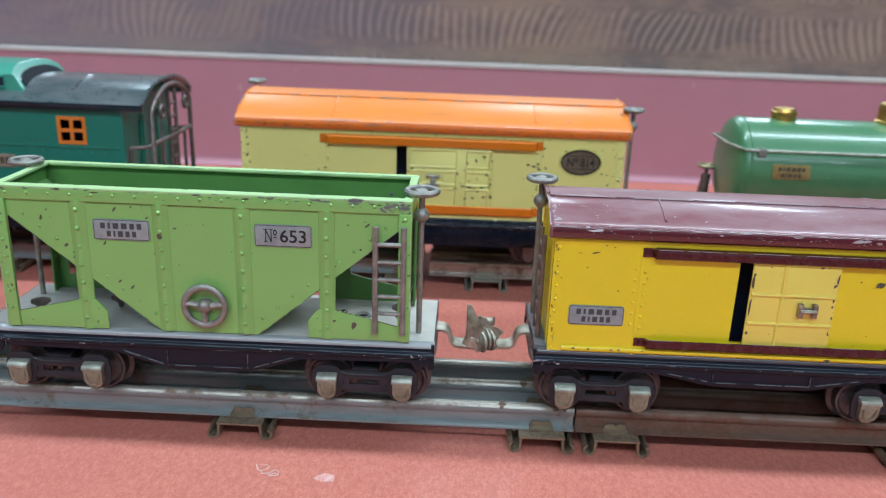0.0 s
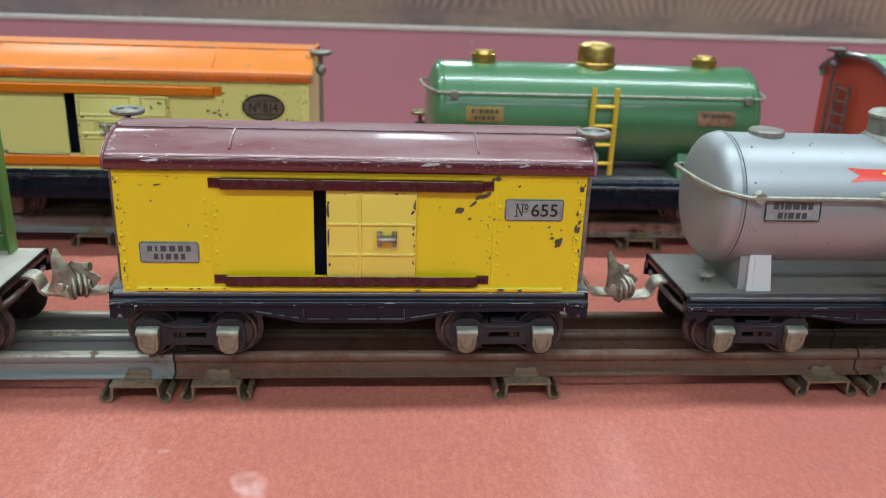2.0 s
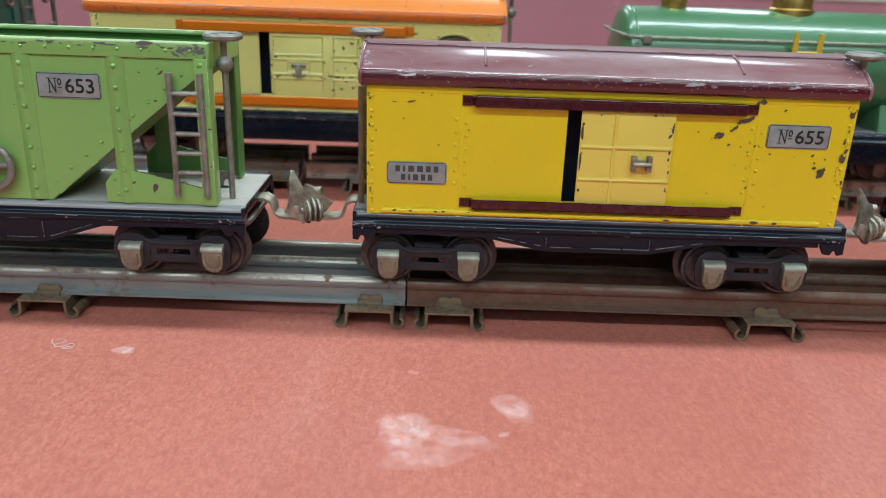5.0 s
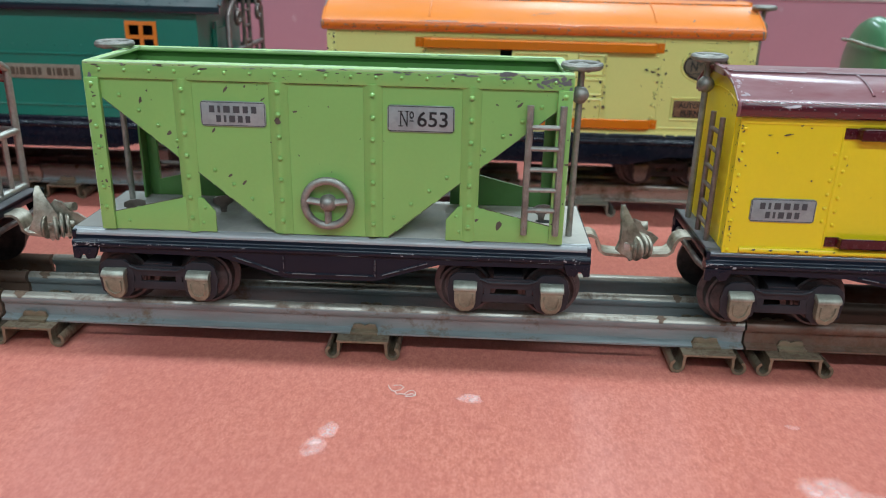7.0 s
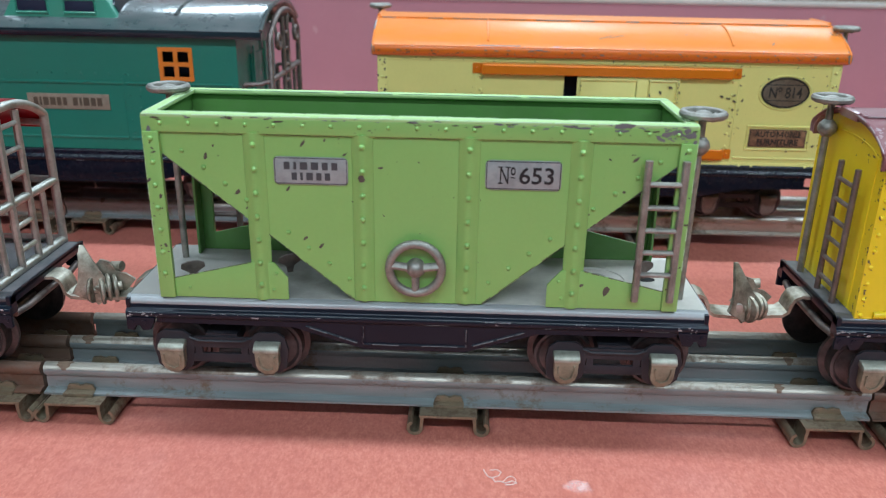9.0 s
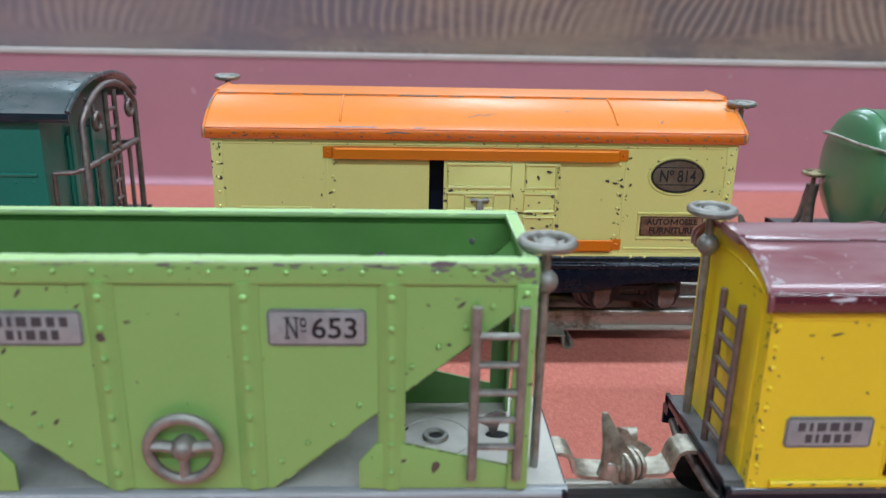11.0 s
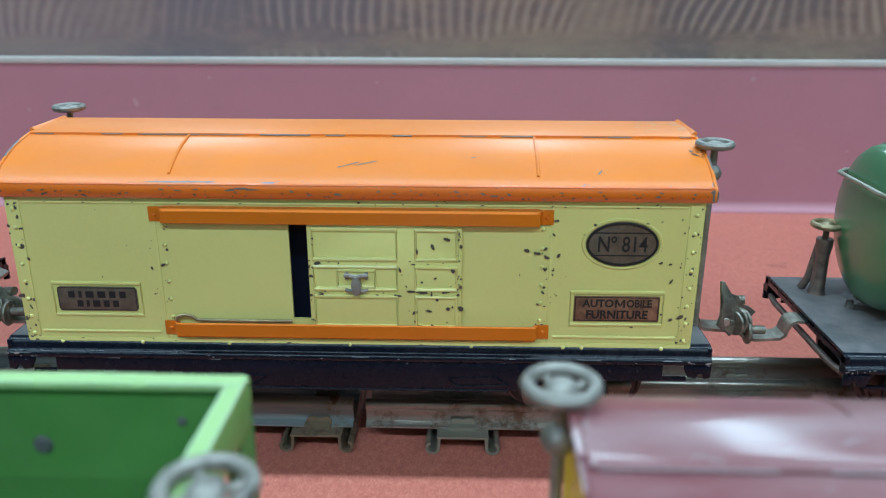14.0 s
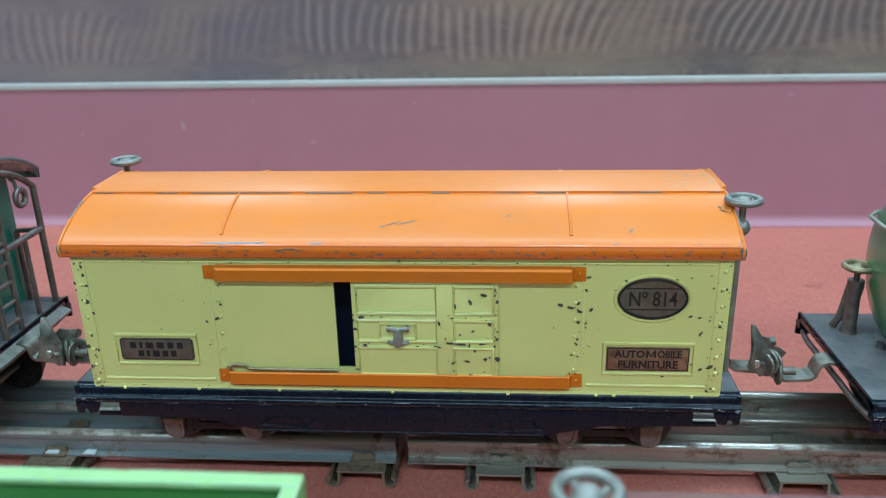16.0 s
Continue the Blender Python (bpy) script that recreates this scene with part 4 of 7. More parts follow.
def underframe(root, x0, x1, y0, y1, zt, deck_mat, yc_track, trucks, wb=30.0, couplers=(1, 1), deep=11.0, skirt=(34, 17), latch=(0, 1), flat_side=False):
    a, b = y0, y1
    enamel = M["navy"] if flat_side else M["black"]
    edge = [(4.4, 0.0), (3.5, -0.08), (2.75, -0.32), (2.1, -0.75), (1.65, -1.35), (1.45, -2.1), (1.4, -3.1), (1.2, -3.6), (0.7, -3.85), (0.25, -4.2), (0.0, -4.8), (0.05, -5.6), (0.5, -6.3), (1.2, -6.5), (4.4, -6.5), (4.4, -1.3)]
    prof = [(a + u, zt + v) for u, v in edge] + [(b - u, zt + v) for u, v in edge[::-1]]
    fr = part("frame", prism(bmesh.new(), prof, x0, x1, "x"), enamel, root, "glossy black pressed frame", 55)
    part("deck", box(bmesh.new(), x0 + 0.4, x1 - 0.4, a + 4.0, b - 4.0, zt - 0.4, zt + 0.2, 0.15), deck_mat, root)
    xm = (x0 + x1) / 2
    so, si = skirt
    for yy in (a + 1.2, b - 2.4):
        bm = bmesh.new()
        h = (x1 - x0) / 2 - 9
        if flat_side:  # deep plain sheet with a square opening at each corner
            g = (x1 - x0) / 2
            prism(bm, [(xm - g + 15.4, zt - 6.2), (xm - g + 15.4, zt - 12.3), (xm - g + 46, zt - 12.6), (xm - g + 66, zt - deep - 2.0), (xm + g - 66, zt - deep - 2.0), (xm + g - 46, zt - 12.6), (xm + g - 15.4, zt - 12.3), (xm + g - 15.4, zt - 6.2)], yy, yy + 1.2, "y", 0.2)
            for s in (-1, 1):
                box(bm, min(xm + s * (g - 15.3), xm + s * (g - 7.5)), max(xm + s * (g - 15.3), xm + s * (g - 7.5)), yy + 0.02, yy + 1.18, zt - 12.2, zt - 11.0, 0.1)
                if yy < yc_track:
                    tube(bm, [(xm + s * (g - 66), yy, zt - deep + 0.4), (xm + s * (g - 82), yy, zt - deep - 0.2), (xm + s * (g - 86), yy, zt - deep + 2.6), (xm + s * (g - 70), yy, zt - deep + 3.4)], 0.5, 6, closed=True)
                    for u in (24, 33, 42, 56, 92):
                        rivet(bm, xm + s * (g - u), yy, zt - 8.6, 0.55)
            if yy < yc_track:
                tube(bm, [(xm - g + 66, yy, zt - deep - 1.7), (xm + g - 66, yy, zt - deep - 1.7)], 0.45, 6)
            part("side_sill", bm, enamel, fr)
            continue
        prism(bm, [(xm - h, zt - 6.2), (xm - h, zt - 8.4), (xm - so - 4, zt - 8.4), (xm - si, zt - deep - 4.6), (xm + si, zt - deep - 4.6), (xm + so + 4, zt - 8.4), (xm + h, zt - 8.4), (xm + h, zt - 6.2)], yy, yy + 1.2, "y", 0.2)
        if yy < yc_track and not flat_side:
            for p, q in (((xm - so, zt - 8.2), (xm - si - 2, zt - deep - 2.4)), ((xm - si, zt - deep - 2.8), (xm + si, zt - deep - 2.8)), ((xm + si + 2, zt - deep - 2.4), (xm + so, zt - 8.2)),
                         ((xm - si, zt - 7.4), (xm - si, zt - deep - 2.8)), ((xm + si, zt - 7.4), (xm + si, zt - deep - 2.8))):
                tube(bm, [(p[0], yy, p[1]), (q[0], yy, q[1])], 0.55, 6)
        part("side_sill", bm, enamel, fr)
    if not flat_side:
        # broken grey lines along the beads: highlights painted in, with some wear
        rb, bm = random.Random(int(x0 * 3) + 77), bmesh.new()
        yy = a + 1.2 - 0.5
        for p, q in (((xm - so, zt - 8.2), (xm - si - 2, zt - deep - 2.4)), ((xm - si, zt - deep - 2.8), (xm + si, zt - deep - 2.8)), ((xm + si + 2, zt - deep - 2.4), (xm + so, zt - 8.2)), ((xm - si, zt - 7.4), (xm - si, zt - deep - 2.8)), ((xm + si, zt - 7.4), (xm + si, zt - deep - 2.8))):
            f = rb.uniform(0, 0.1)
            while f < 0.95:
                g = min(1.0, f + rb.uniform(0.1, 0.4))
                tube(bm, [(p[0] + (q[0] - p[0]) * k, yy, p[1] + (q[1] - p[1]) * k + 0.2) for k in (f, (f + g) / 2, g)], rb.uniform(0.10, 0.2), 5)
                f = g + rb.uniform(0.02, 0.25)
        part("rubbed_bead", bm, M["rubbed_black"], fr, kind="stuff")
        for back in (0, 1):
            # paler strip on the rounded top edge paints in its ceiling highlight
            top = [(u - 0.05, v + 0.07) for u, v in edge[:6]] + [(u + 0.1, v - 0.15) for u, v in edge[:6][::-1]]
            part("flange", prism(bmesh.new(), [((b - u) if back else (a + u), zt + v) for u, v in top], x0, x1, "x"), M["grey_edge_sheen"] if deck_mat == M["grey_deck"] else M["black_flange"], fr, "", 60)
    rf = random.Random(int(x0 * 7) + 4000)
    flecks = scatter(rf, 22, x0 + 1, x1 - 1, zt - 5.4, zt - 4.5, (0.08, 0.22), (1, 4), 0.2) + scatter(rf, 8, x0, x0 + 10, zt - 6, zt - 4.4, (0.2, 0.45), (1, 2.5), 0.3) + scatter(rf, 8, x1 - 10, x1, zt - 6, zt - 4.4, (0.2, 0.45), (1, 2.5), 0.3)
    bm = chips(bmesh.new(), flecks, a - 0.02, rf)
    # thin bright dashes draw in the lip's highlights beside the worn flecks
    for u, v, gaps in ((0.12, -4.5, (20.0, 46.0, 80.0)), (0.5, -6.25, (30.0, 60.0, 90.0))):
        x = x0 + 1
        while x < x1 - 2:
            L = rf.uniform(1.5, 9)
            tube(bm, [(x, a + u, zt + v), (min(x + L, x1 - 0.5), a + u, zt + v)], rf.uniform(0.04, 0.1), 5)
            x += L + rf.choice(gaps)
    part("wear", bm, M["fleck_glint"], fr, kind="stuff")
    for xe, s in ((x0, 1), (x1, -1)):  # corner steps with two notches
        for yy in (a + 0.4, b - 0.8):
            for u in (1.6, 5.6):
                part("bolt", lathe(bmesh.new(), [(0, -0.7), (0.8, -0.6), (1.1, 0.3), (0, 0.3)], (xe + s * u, yy, zt - 7.8), "y", 9), enamel, fr)
        q = [(0, -6.2), (0, -10.4), (2.2, -10.8), (2.8, -8.6), (4.2, -8.6), (4.8, -10.8), (7.4, -10.4), (8.6, -8.0), (9.0, -6.2)]
        for yy in (a, b - 1.4):
            part("corner_step", prism(bmesh.new(), [(xe + s * u, zt + v) for u, v in q], yy, yy + 1.4, "y", 0.3), enamel, fr)
        bm = bmesh.new()
        box(bm, min(xe, xe + s * 1.4), max(xe, xe + s * 1.4), a + 1, b - 1, zt - 3.4, zt - 0.4, 0.3)
        part("end_beam", bm, enamel, fr)
        bm = bmesh.new()
        tube(bm, [(xe + s * 1.6, a + 5, zt - 7.8), (xe + s * 0.6, a + 12, zt - 8.0), (xe + s * 0.6, b - 12, zt - 8.0), (xe + s * 1.6, b - 5, zt - 7.8)], 1.2, 10)
        part("buffer_rod", bm, M["bronze"], fr)
    for xt in trucks:
        truck(root, xt, yc_track, wb)
    for k, (xe, s) in enumerate(((x0, -1), (x1, 1))):
        if couplers[k]:
            coupler(root, xe, s, (a + b) / 2, zt - 3.2, M["dark_coupler"] if flat_side else M["coupler"], latch[k])
    return fr


def brake_wheel(root, x, y, z0, z1, R, material, ball=True, stand=False, staff=None):
    bm = bmesh.new()
    tube(bm, [(x, y, z0), (x, y, z1 - 0.5)], 1.15, 10)
    if stand:
        lathe(bm, [(0, 0), (3.4, 0), (2.8, 2), (2.5, (z1 - z0) * 0.55), (3.1, (z1 - z0) * 0.7), (3.1, (z1 - z0) * 0.8), (0, (z1 - z0) * 0.8)], (x, y, z0), "z", 14)
        tube(bm, [(x - 1.0, y + 2.0, z0 + (z1 - z0) * 0.7), (x - 2.6, y + 3.6, z0 + 5), (x - 4.2, y + 5.0, z0 + 0.3)], 1.5, 8)
    p = part("brake_staff", bm, staff or material, root)
    bm = bmesh.new()
    ring(bm, (x, y, z1), R - 1.2, 1.2, "z", 26, 8)
    lathe(bm, [(0, -1.8), (2.4, -1.7), (2.9, -0.6), (2.3, 0.4), (1.2, 0.9), (0, 1.0)], (x, y, z1), "z", 14)
    for k in range(4):
        a = math.pi / 2 * k + 0.5
        tube(bm, [(x, y, z1 - 0.9), (x + math.cos(a) * R * 0.5, y + math.sin(a) * R * 0.5, z1 - 1.2), (x + math.cos(a) * (R - 1.4), y + math.sin(a) * (R - 1.4), z1 - 0.3)], 0.75, 6)
    part("handwheel", bm, material, p)
    if ball:
        bm = bmesh.new()
        lathe(bm, [(0, -3), (1.6, -2.6), (2.7, -1.3), (3.1, 0), (2.7, 1.3), (1.6, 2.6), (0, 3)], (x, y, z1 - 9.5), "z", 14)
        part("staff_bracket", bm, material, p)
    return p


def ladder(root, ax, a0, a1, other, z0, z1, rungs, r, material):
    """Upright ladder in the plane where the other axis is fixed; ax is the axis across it."""
    def at(a, z):
        return (a, other, z) if ax == "x" else (other, a, z)
    for a in (a0, a1):
        part("ladder_stile", tube(bmesh.new(), [at(a, z0), at(a, z1)], r, 8), material, root)
    for z in rungs:
        part("rung", tube(bmesh.new(), [at(a0, z), at(a1, z)], r * 0.75, 8), material, root)


# ---- green hopper car ----
def hopper_car():
    xc, y1 = -218.0, 41.0
    root = thing("hopper_car", (xc, 22.5, 17.5), "chipped lime green tinplate toy hopper car on black frame", "toy train car", "front train")
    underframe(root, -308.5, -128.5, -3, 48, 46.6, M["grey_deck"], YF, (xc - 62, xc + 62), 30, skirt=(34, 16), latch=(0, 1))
    lime = M["lime"]

    def P(pts):
        return [(xc + u, z) for u, z in pts]
    side = [(-79, 104), (-79, 95.6), (-74.5, 92.2), (-19, 46.9), (20, 46.9), (75, 92.4), (79, 95.6), (79, 104)]
    bm = bmesh.new()
    prism(bm, P(side), 0, 0.8, "y")
    s_front = part("side_sheet", bm, lime, root, "lime green sheet with embossed ribs and chipped edges")
    part("side_sheet", prism(bmesh.new(), P(side), y1 - 0.8, y1, "y"), M["shaded_lime"], root, "lime green sheet, its shaded side painted deep green")
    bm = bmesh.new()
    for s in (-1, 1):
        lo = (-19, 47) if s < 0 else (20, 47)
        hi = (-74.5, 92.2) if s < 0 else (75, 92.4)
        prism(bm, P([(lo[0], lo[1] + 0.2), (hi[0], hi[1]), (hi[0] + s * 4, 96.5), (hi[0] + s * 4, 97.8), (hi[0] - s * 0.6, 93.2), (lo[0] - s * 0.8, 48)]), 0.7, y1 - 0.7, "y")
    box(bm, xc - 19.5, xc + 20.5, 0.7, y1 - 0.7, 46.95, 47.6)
    part("slope_sheet", bm, M["shaded_lime"], root, "sloping lime sheet with its shade painted in deep green")
    # thin dark sheets laid over the lime to paint in the inside shade
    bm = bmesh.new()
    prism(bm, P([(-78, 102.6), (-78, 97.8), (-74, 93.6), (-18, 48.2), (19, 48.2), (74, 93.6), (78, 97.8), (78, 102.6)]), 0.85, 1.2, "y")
    part("lining", bm, M["shaded_lime"], s_front)
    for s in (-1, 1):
        part("lining", box(bmesh.new(), min(xc + s * 78.5, xc + s * 78.0), max(xc + s * 78.5, xc + s * 78.0), 0.9, y1 - 0.9, 97.0, 102.8), M["shaded_lime"], root)
    for x, z, r in ((-174.5, 91.0, 1.9), (-150.0, 96.0, 0.9)):
        part("rivet_head", lathe(bmesh.new(), [(0, -0.5), (r * 0.7, -0.4), (r, 0.2), (0, 0.2)], (x, y1 - 0.9, z), "y", 14), M["deck"], root)
    # rim round the top
    bm = bmesh.new()
    for yy0, yy1 in ((-0.9, 3.0), (y1 - 3.0, y1 + 0.9)):
        box(bm, xc - 79.6, xc + 79.6, yy0, yy1, 102.7, 104.3, 0.75, 3)
    for s in (-1, 1):
        box(bm, min(xc + s * 79.6, xc + s * 76.4), max(xc + s * 79.6, xc + s * 76.4), 2.6, y1 - 2.6, 102.95, 104.15, 0.4)
    rim_ob = part("rim", bm, M["lime_pale"], root, "rolled green top rim with bared metal chips")
    bm = bmesh.new()
    for yy0, yy1 in ((-0.9, 0.4), (y1 - 0.4, y1 + 0.9)):
        box(bm, xc - 79.6, xc + 79.6, yy0, yy1, 98.7, 103.4, 0.4, 3)
    for s in (-1, 1):
        box(bm, min(xc + s * 79.6, xc + s * 78.6), max(xc + s * 79.6, xc + s * 78.6), 0.3, y1 - 0.3, 95.5, 103.4, 0.3)
    part("rim_band", bm, lime, rim_ob)
    # ribs, corner posts and gusset feet, on both sides
    for yy, out in ((0, -1), (y1, 1)):
        lo, hi = (yy - 1.5, yy + 0.3) if out < 0 else (yy - 0.3, yy + 1.5)
        for u in (-47.5, -16, 15, 47.2):
            w = 3.2
            zb = 46.9 if abs(u) > 40 else 47.4
            swell = [(xc + u + w * q, yy + out * 1.55 * (0.5 + 0.5 * math.cos(math.pi * q)) ** 0.75) for q in np.linspace(-1, 1, 13)]
            part("rib", prism(bmesh.new(), swell + [(xc + u + w, yy - out * 0.3), (xc + u - w, yy - out * 0.3)], zb, 99.2, "z"), lime if out < 0 else M["shaded_lime"], root, "", 70)
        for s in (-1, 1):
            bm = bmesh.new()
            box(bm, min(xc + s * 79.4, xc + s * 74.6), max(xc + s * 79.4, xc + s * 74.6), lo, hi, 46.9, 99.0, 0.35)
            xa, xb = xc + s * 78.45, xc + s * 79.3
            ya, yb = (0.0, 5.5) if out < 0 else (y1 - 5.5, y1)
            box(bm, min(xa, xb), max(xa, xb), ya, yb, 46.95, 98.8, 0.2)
            part("corner_post", bm, lime if out < 0 else M["shaded_lime"], root)
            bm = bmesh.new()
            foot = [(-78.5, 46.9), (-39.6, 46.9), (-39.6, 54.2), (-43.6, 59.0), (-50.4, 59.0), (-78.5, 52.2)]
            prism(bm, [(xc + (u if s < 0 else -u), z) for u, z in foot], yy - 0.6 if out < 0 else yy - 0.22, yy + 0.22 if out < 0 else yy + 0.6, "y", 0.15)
            part("gusset_foot", bm, lime if out < 0 else M["shaded_lime"], root)
    bm = bmesh.new()
    for u in (-47.5, -16, 15, 47.2):
        z = 52.0
        while z < 97:
            rivet(bm, xc + u, -1.5, z, 0.95)
            z += 7.3
    for s in (-1, 1):
        z = 55.0
        while z < 98:
            rivet(bm, xc + s * 77, -1.5, z, 0.85)
            z += 7.0
        for k in range(9):
            f = (k + 0.55) / 9
            u0, z0, u1, z1 = (-72, 93, -18, 49) if s < 0 else (73, 93, 19, 49)
            u, z = u0 + (u1 - u0) * f, z0 + (z1 - z0) * f + 3.0
            if abs(abs(u) - 47.3) > 3.4:
                rivet(bm, xc + u, 0, z)
    for k in range(19):
        rivet(bm, xc - 74 + k * 8.2, -0.9, 101.5, 0.65)
    for u, z in ((-44, 50), (-43, 55.5), (-70, 50), (44, 50), (43, 55.5)):
        rivet(bm, xc + u, -0.6, z, 0.6)
    part("rivets", bm, lime, s_front, kind="stuff")
    rg = random.Random(14)
    bm = bmesh.new()  # rim's bright corner highlight drawn as pale lines, with paint rubbed thin
    for yy, zz in ((-0.72, 104.0), (2.7, 104.2), (y1 - 2.8, 104.2), (y1 + 0.7, 104.0)):
        x = xc - 79
        while x < xc + 78:
            L = rg.uniform(3, 18)
            xe = min(x + L, xc + 79)
            tube(bm, [(x, yy, zz), ((x + xe) / 2, yy + rg.uniform(-0.08, 0.08), zz + 0.02), (xe, yy, zz)], rg.uniform(0.10, 0.22), 5)
            x += L + rg.choice((0.2, 0.6, 2.5))
    for s in (-1, 1):
        for u in (79.4, 76.6):
            tube(bm, [(xc + s * u, 1, 104.05), (xc + s * u, y1 - 1, 104.05)], 0.18, 5)
        z = 53.0
        while z < 98:
            L = rg.uniform(1.5, 7)
            tube(bm, [(xc + s * 79.2, -1.3, z), (xc + s * 79.2, -1.3, min(z + L, 98.8))], rg.uniform(0.14, 0.28), 5)
            z += L + rg.uniform(0.3, 3)
    part("rubbed_edge", bm, M["rim_wear_sheen"], s_front, kind="stuff")
    bm = chips(bmesh.new(), [(xc + 76.6, 101.2, 0.9, 1.8, -0.1), (xc + 73.0, 102.3, 0.5, 2.4, 0.1), (xc + 78.2, 99.2, 0.7, 1.3, 1.2), (xc + 58.0, 102.2, 0.6, 4.5, 0.02), (xc + 36, 102.3, 0.5, 4, 0.05), (xc - 77.5, 100, 0.9, 1.6, 1.2)], -0.95, rg)
    part("bared_metal", bm, M["chip_pale"], s_front, kind="stuff")
    bm = bmesh.new()  # bare cut edges of the sloping sheet and the gussets
    for pa, pb in (((-74.5, 92.2), (-19, 47.2)), ((75, 92.4), (20, 47.2)), ((-78, 52.4), (-50.6, 59.0)), ((78, 52.4), (50.6, 59.0)), ((-78, 98.6), (78, 98.6))):
        f = 0.0
        while f < 0.98:
            L = rg.uniform(0.02, 0.12)
            q = min(f + L, 1.0)
            yy = -0.62 if pa[1] < 60 else (-0.02 if pa[1] < 99 else -0.86)
            tube(bm, [(xc + pa[0] + (pb[0] - pa[0]) * k, yy, pa[1] + (pb[1] - pa[1]) * k) for k in (f, (f + q) / 2, q)], rg.uniform(0.09, 0.18), 5)
            f = q + rg.choice((0.004, 0.01, 0.04))
    part("bare_edge", bm, M["chip"], s_front, kind="stuff")
    maker_plate(root, -260.0, -238.3, 84.0, 92.3, 0, M["plate"], "nickel plate with two lines of bars")
    number_plate(root, -198.3, -176.3, 84.0, 92.8, 0, "653", M["plate"], "nickel plate reading No 653")
    # discharge handwheel
    bm = bmesh.new()
    c = (xc - 0.3, -2.6, 59.2)
    ring(bm, c, 7.9, 1.35, "y", 32, 10)
    lathe(bm, [(0, -2.4), (1.4, -2.1), (2.5, -1.0), (3.1, 0.6), (2.6, 2.8), (0, 2.8)], c, "y", 18)
    for k in range(3):
        a = math.radians((-90, 8, 172)[k])
        tube(bm, [(c[0], c[1], c[2]), (c[0] + 4 * math.cos(a), c[1] + 0.3, c[2] + 4 * math.sin(a)), (c[0] + 7.2 * math.cos(a), c[1], c[2] + 7.2 * math.sin(a))], 1.35, 8, flat=0.75)
    part("discharge_wheel", bm, M["steel"], root, "tarnished three-spoke metal wheel")
    ladder(root, "x", -152, -141.4, -2.2, 50.5, 94.2, (87.2, 80.2, 73.2, 66.3, 59.2), 1.15, M["steel"])
    ladder(root, "x", -294.6, -284, y1 + 2.2, 50.5, 94.2, (87.2, 80.2, 73.2, 66.3, 59.2), 1.15, M["bronze"])
    brake_wheel(root, -135.4, 8.8, 46.8, 105.8, 7.0, M["steel"])
    brake_wheel(root, -300.8, 32.5, 46.8, 105.8, 7.0, M["steel"])
    # turned fixing tabs and truck pivots on the deck
    bm = bmesh.new()
    ring(bm, (-159.5, 22.6, 46.7), 9.4, 0.45, "z", 36, 6)
    part("pressed_ring", bm, M["grey_deck"], root)
    bm = bmesh.new()
    ring(bm, (-159.5, 22.6, 47.1), 2.7, 0.85, "z", 24, 6)
    e = part("eyelet", bm, M["steel"], root)
    # flat near-black patches on the deck paint in the shade of punched holes
    part("eyelet_hole", lathe(bmesh.new(), [(0, 0), (2.1, 0.0), (2.0, 0.12), (0, 0.12)], (-159.5, 22.6, 46.85), "z", 16), M["under"], e)
    for x, y, rx in ((-168.4, 27.2, 1.7), (-143.0, 23.6, 3.2), (-290, 15, 3.0)):
        part("slot", prism(bmesh.new(), [(x + rx * math.cos(k * 0.524), y + 1.9 * math.sin(k * 0.524)) for k in range(12)], 46.75, 46.9, "z"), M["under"], root)
    for x, y in ((-292, 14), (-144.0, 24.4), (-262, 22)):
        bm = bmesh.new()  # turned tab: a flat tongue twisted over its slot
        prism(bm, [(x - 0.9, 46.6), (x + 0.9, 46.6), (x + 1.2, 49.2), (x + 3.8, 50.6), (x + 3.6, 52.2), (x + 1.4, 53.0), (x - 1.4, 53.0), (x - 3.6, 52.2), (x - 3.8, 50.6), (x - 1.2, 49.2)], y - 0.45, y + 0.45, "y", 0.15)
        bmesh.ops.rotate(bm, cent=(x, y, 48), matrix=Matrix.Rotation(radians(24), 3, "Z"), verts=bm.verts)
        part("tab", bm, M["bronze"], root)
    rg = random.Random(2)
    bm = bmesh.new()
    spots = scatter(rg, 10, xc - 78, xc + 78, 84, 98, (0.12, 0.35)) + scatter(rg, 10, xc + 50, xc + 74, 70, 97, (0.15, 0.45)) + scatter(rg, 12, xc - 20, xc + 20, 50, 92, (0.1, 0.3))
    spots += [(-280, 91.9, 0.55, 3.0, 1.5), (-277.4, 95, 0.3, 1.5, 1.2), (-276, 92, 0.3, 1.5, 0.6), (-271.3, 81, 0.75, 1.6, 0.8), (-272.5, 78.5, 0.4, 2, 1.4), (-267.9, 76.5, 0.45, 2.6, 0.6), (-251.6, 95.8, 0.38, 4.2, 0.95),
              (-245, 97.3, 0.3, 1.6, 1.2), (-239.2, 93.2, 0.45, 2.2, 0.6), (-256, 82.5, 0.42, 2.4, 1.1), (-251.6, 67.1, 0.35, 2.2, 0.6), (-246.9, 64.8, 0.35, 2.6, 0.9), (-237, 79, 0.3, 1.4, 0),
              (xc + 55, 74, 1.2, 2.2, 0.9), (xc + 57, 71.5, 0.8, 2.4, 1.1), (xc + 53.5, 70.5, 0.6, 2.0, 0.8), (xc + 57, 77.4, 0.5, 1.6, 1.2), (xc + 60, 84, 0.55, 1.8, 0.2), (xc + 63, 94, 0.45, 3.0, 0.7), (xc + 58, 79, 0.4, 1.2, 0)]
    chips(bm, [(-234.2, 86.5, 0.85, 1.0, 0.0)], -1.56, rg)
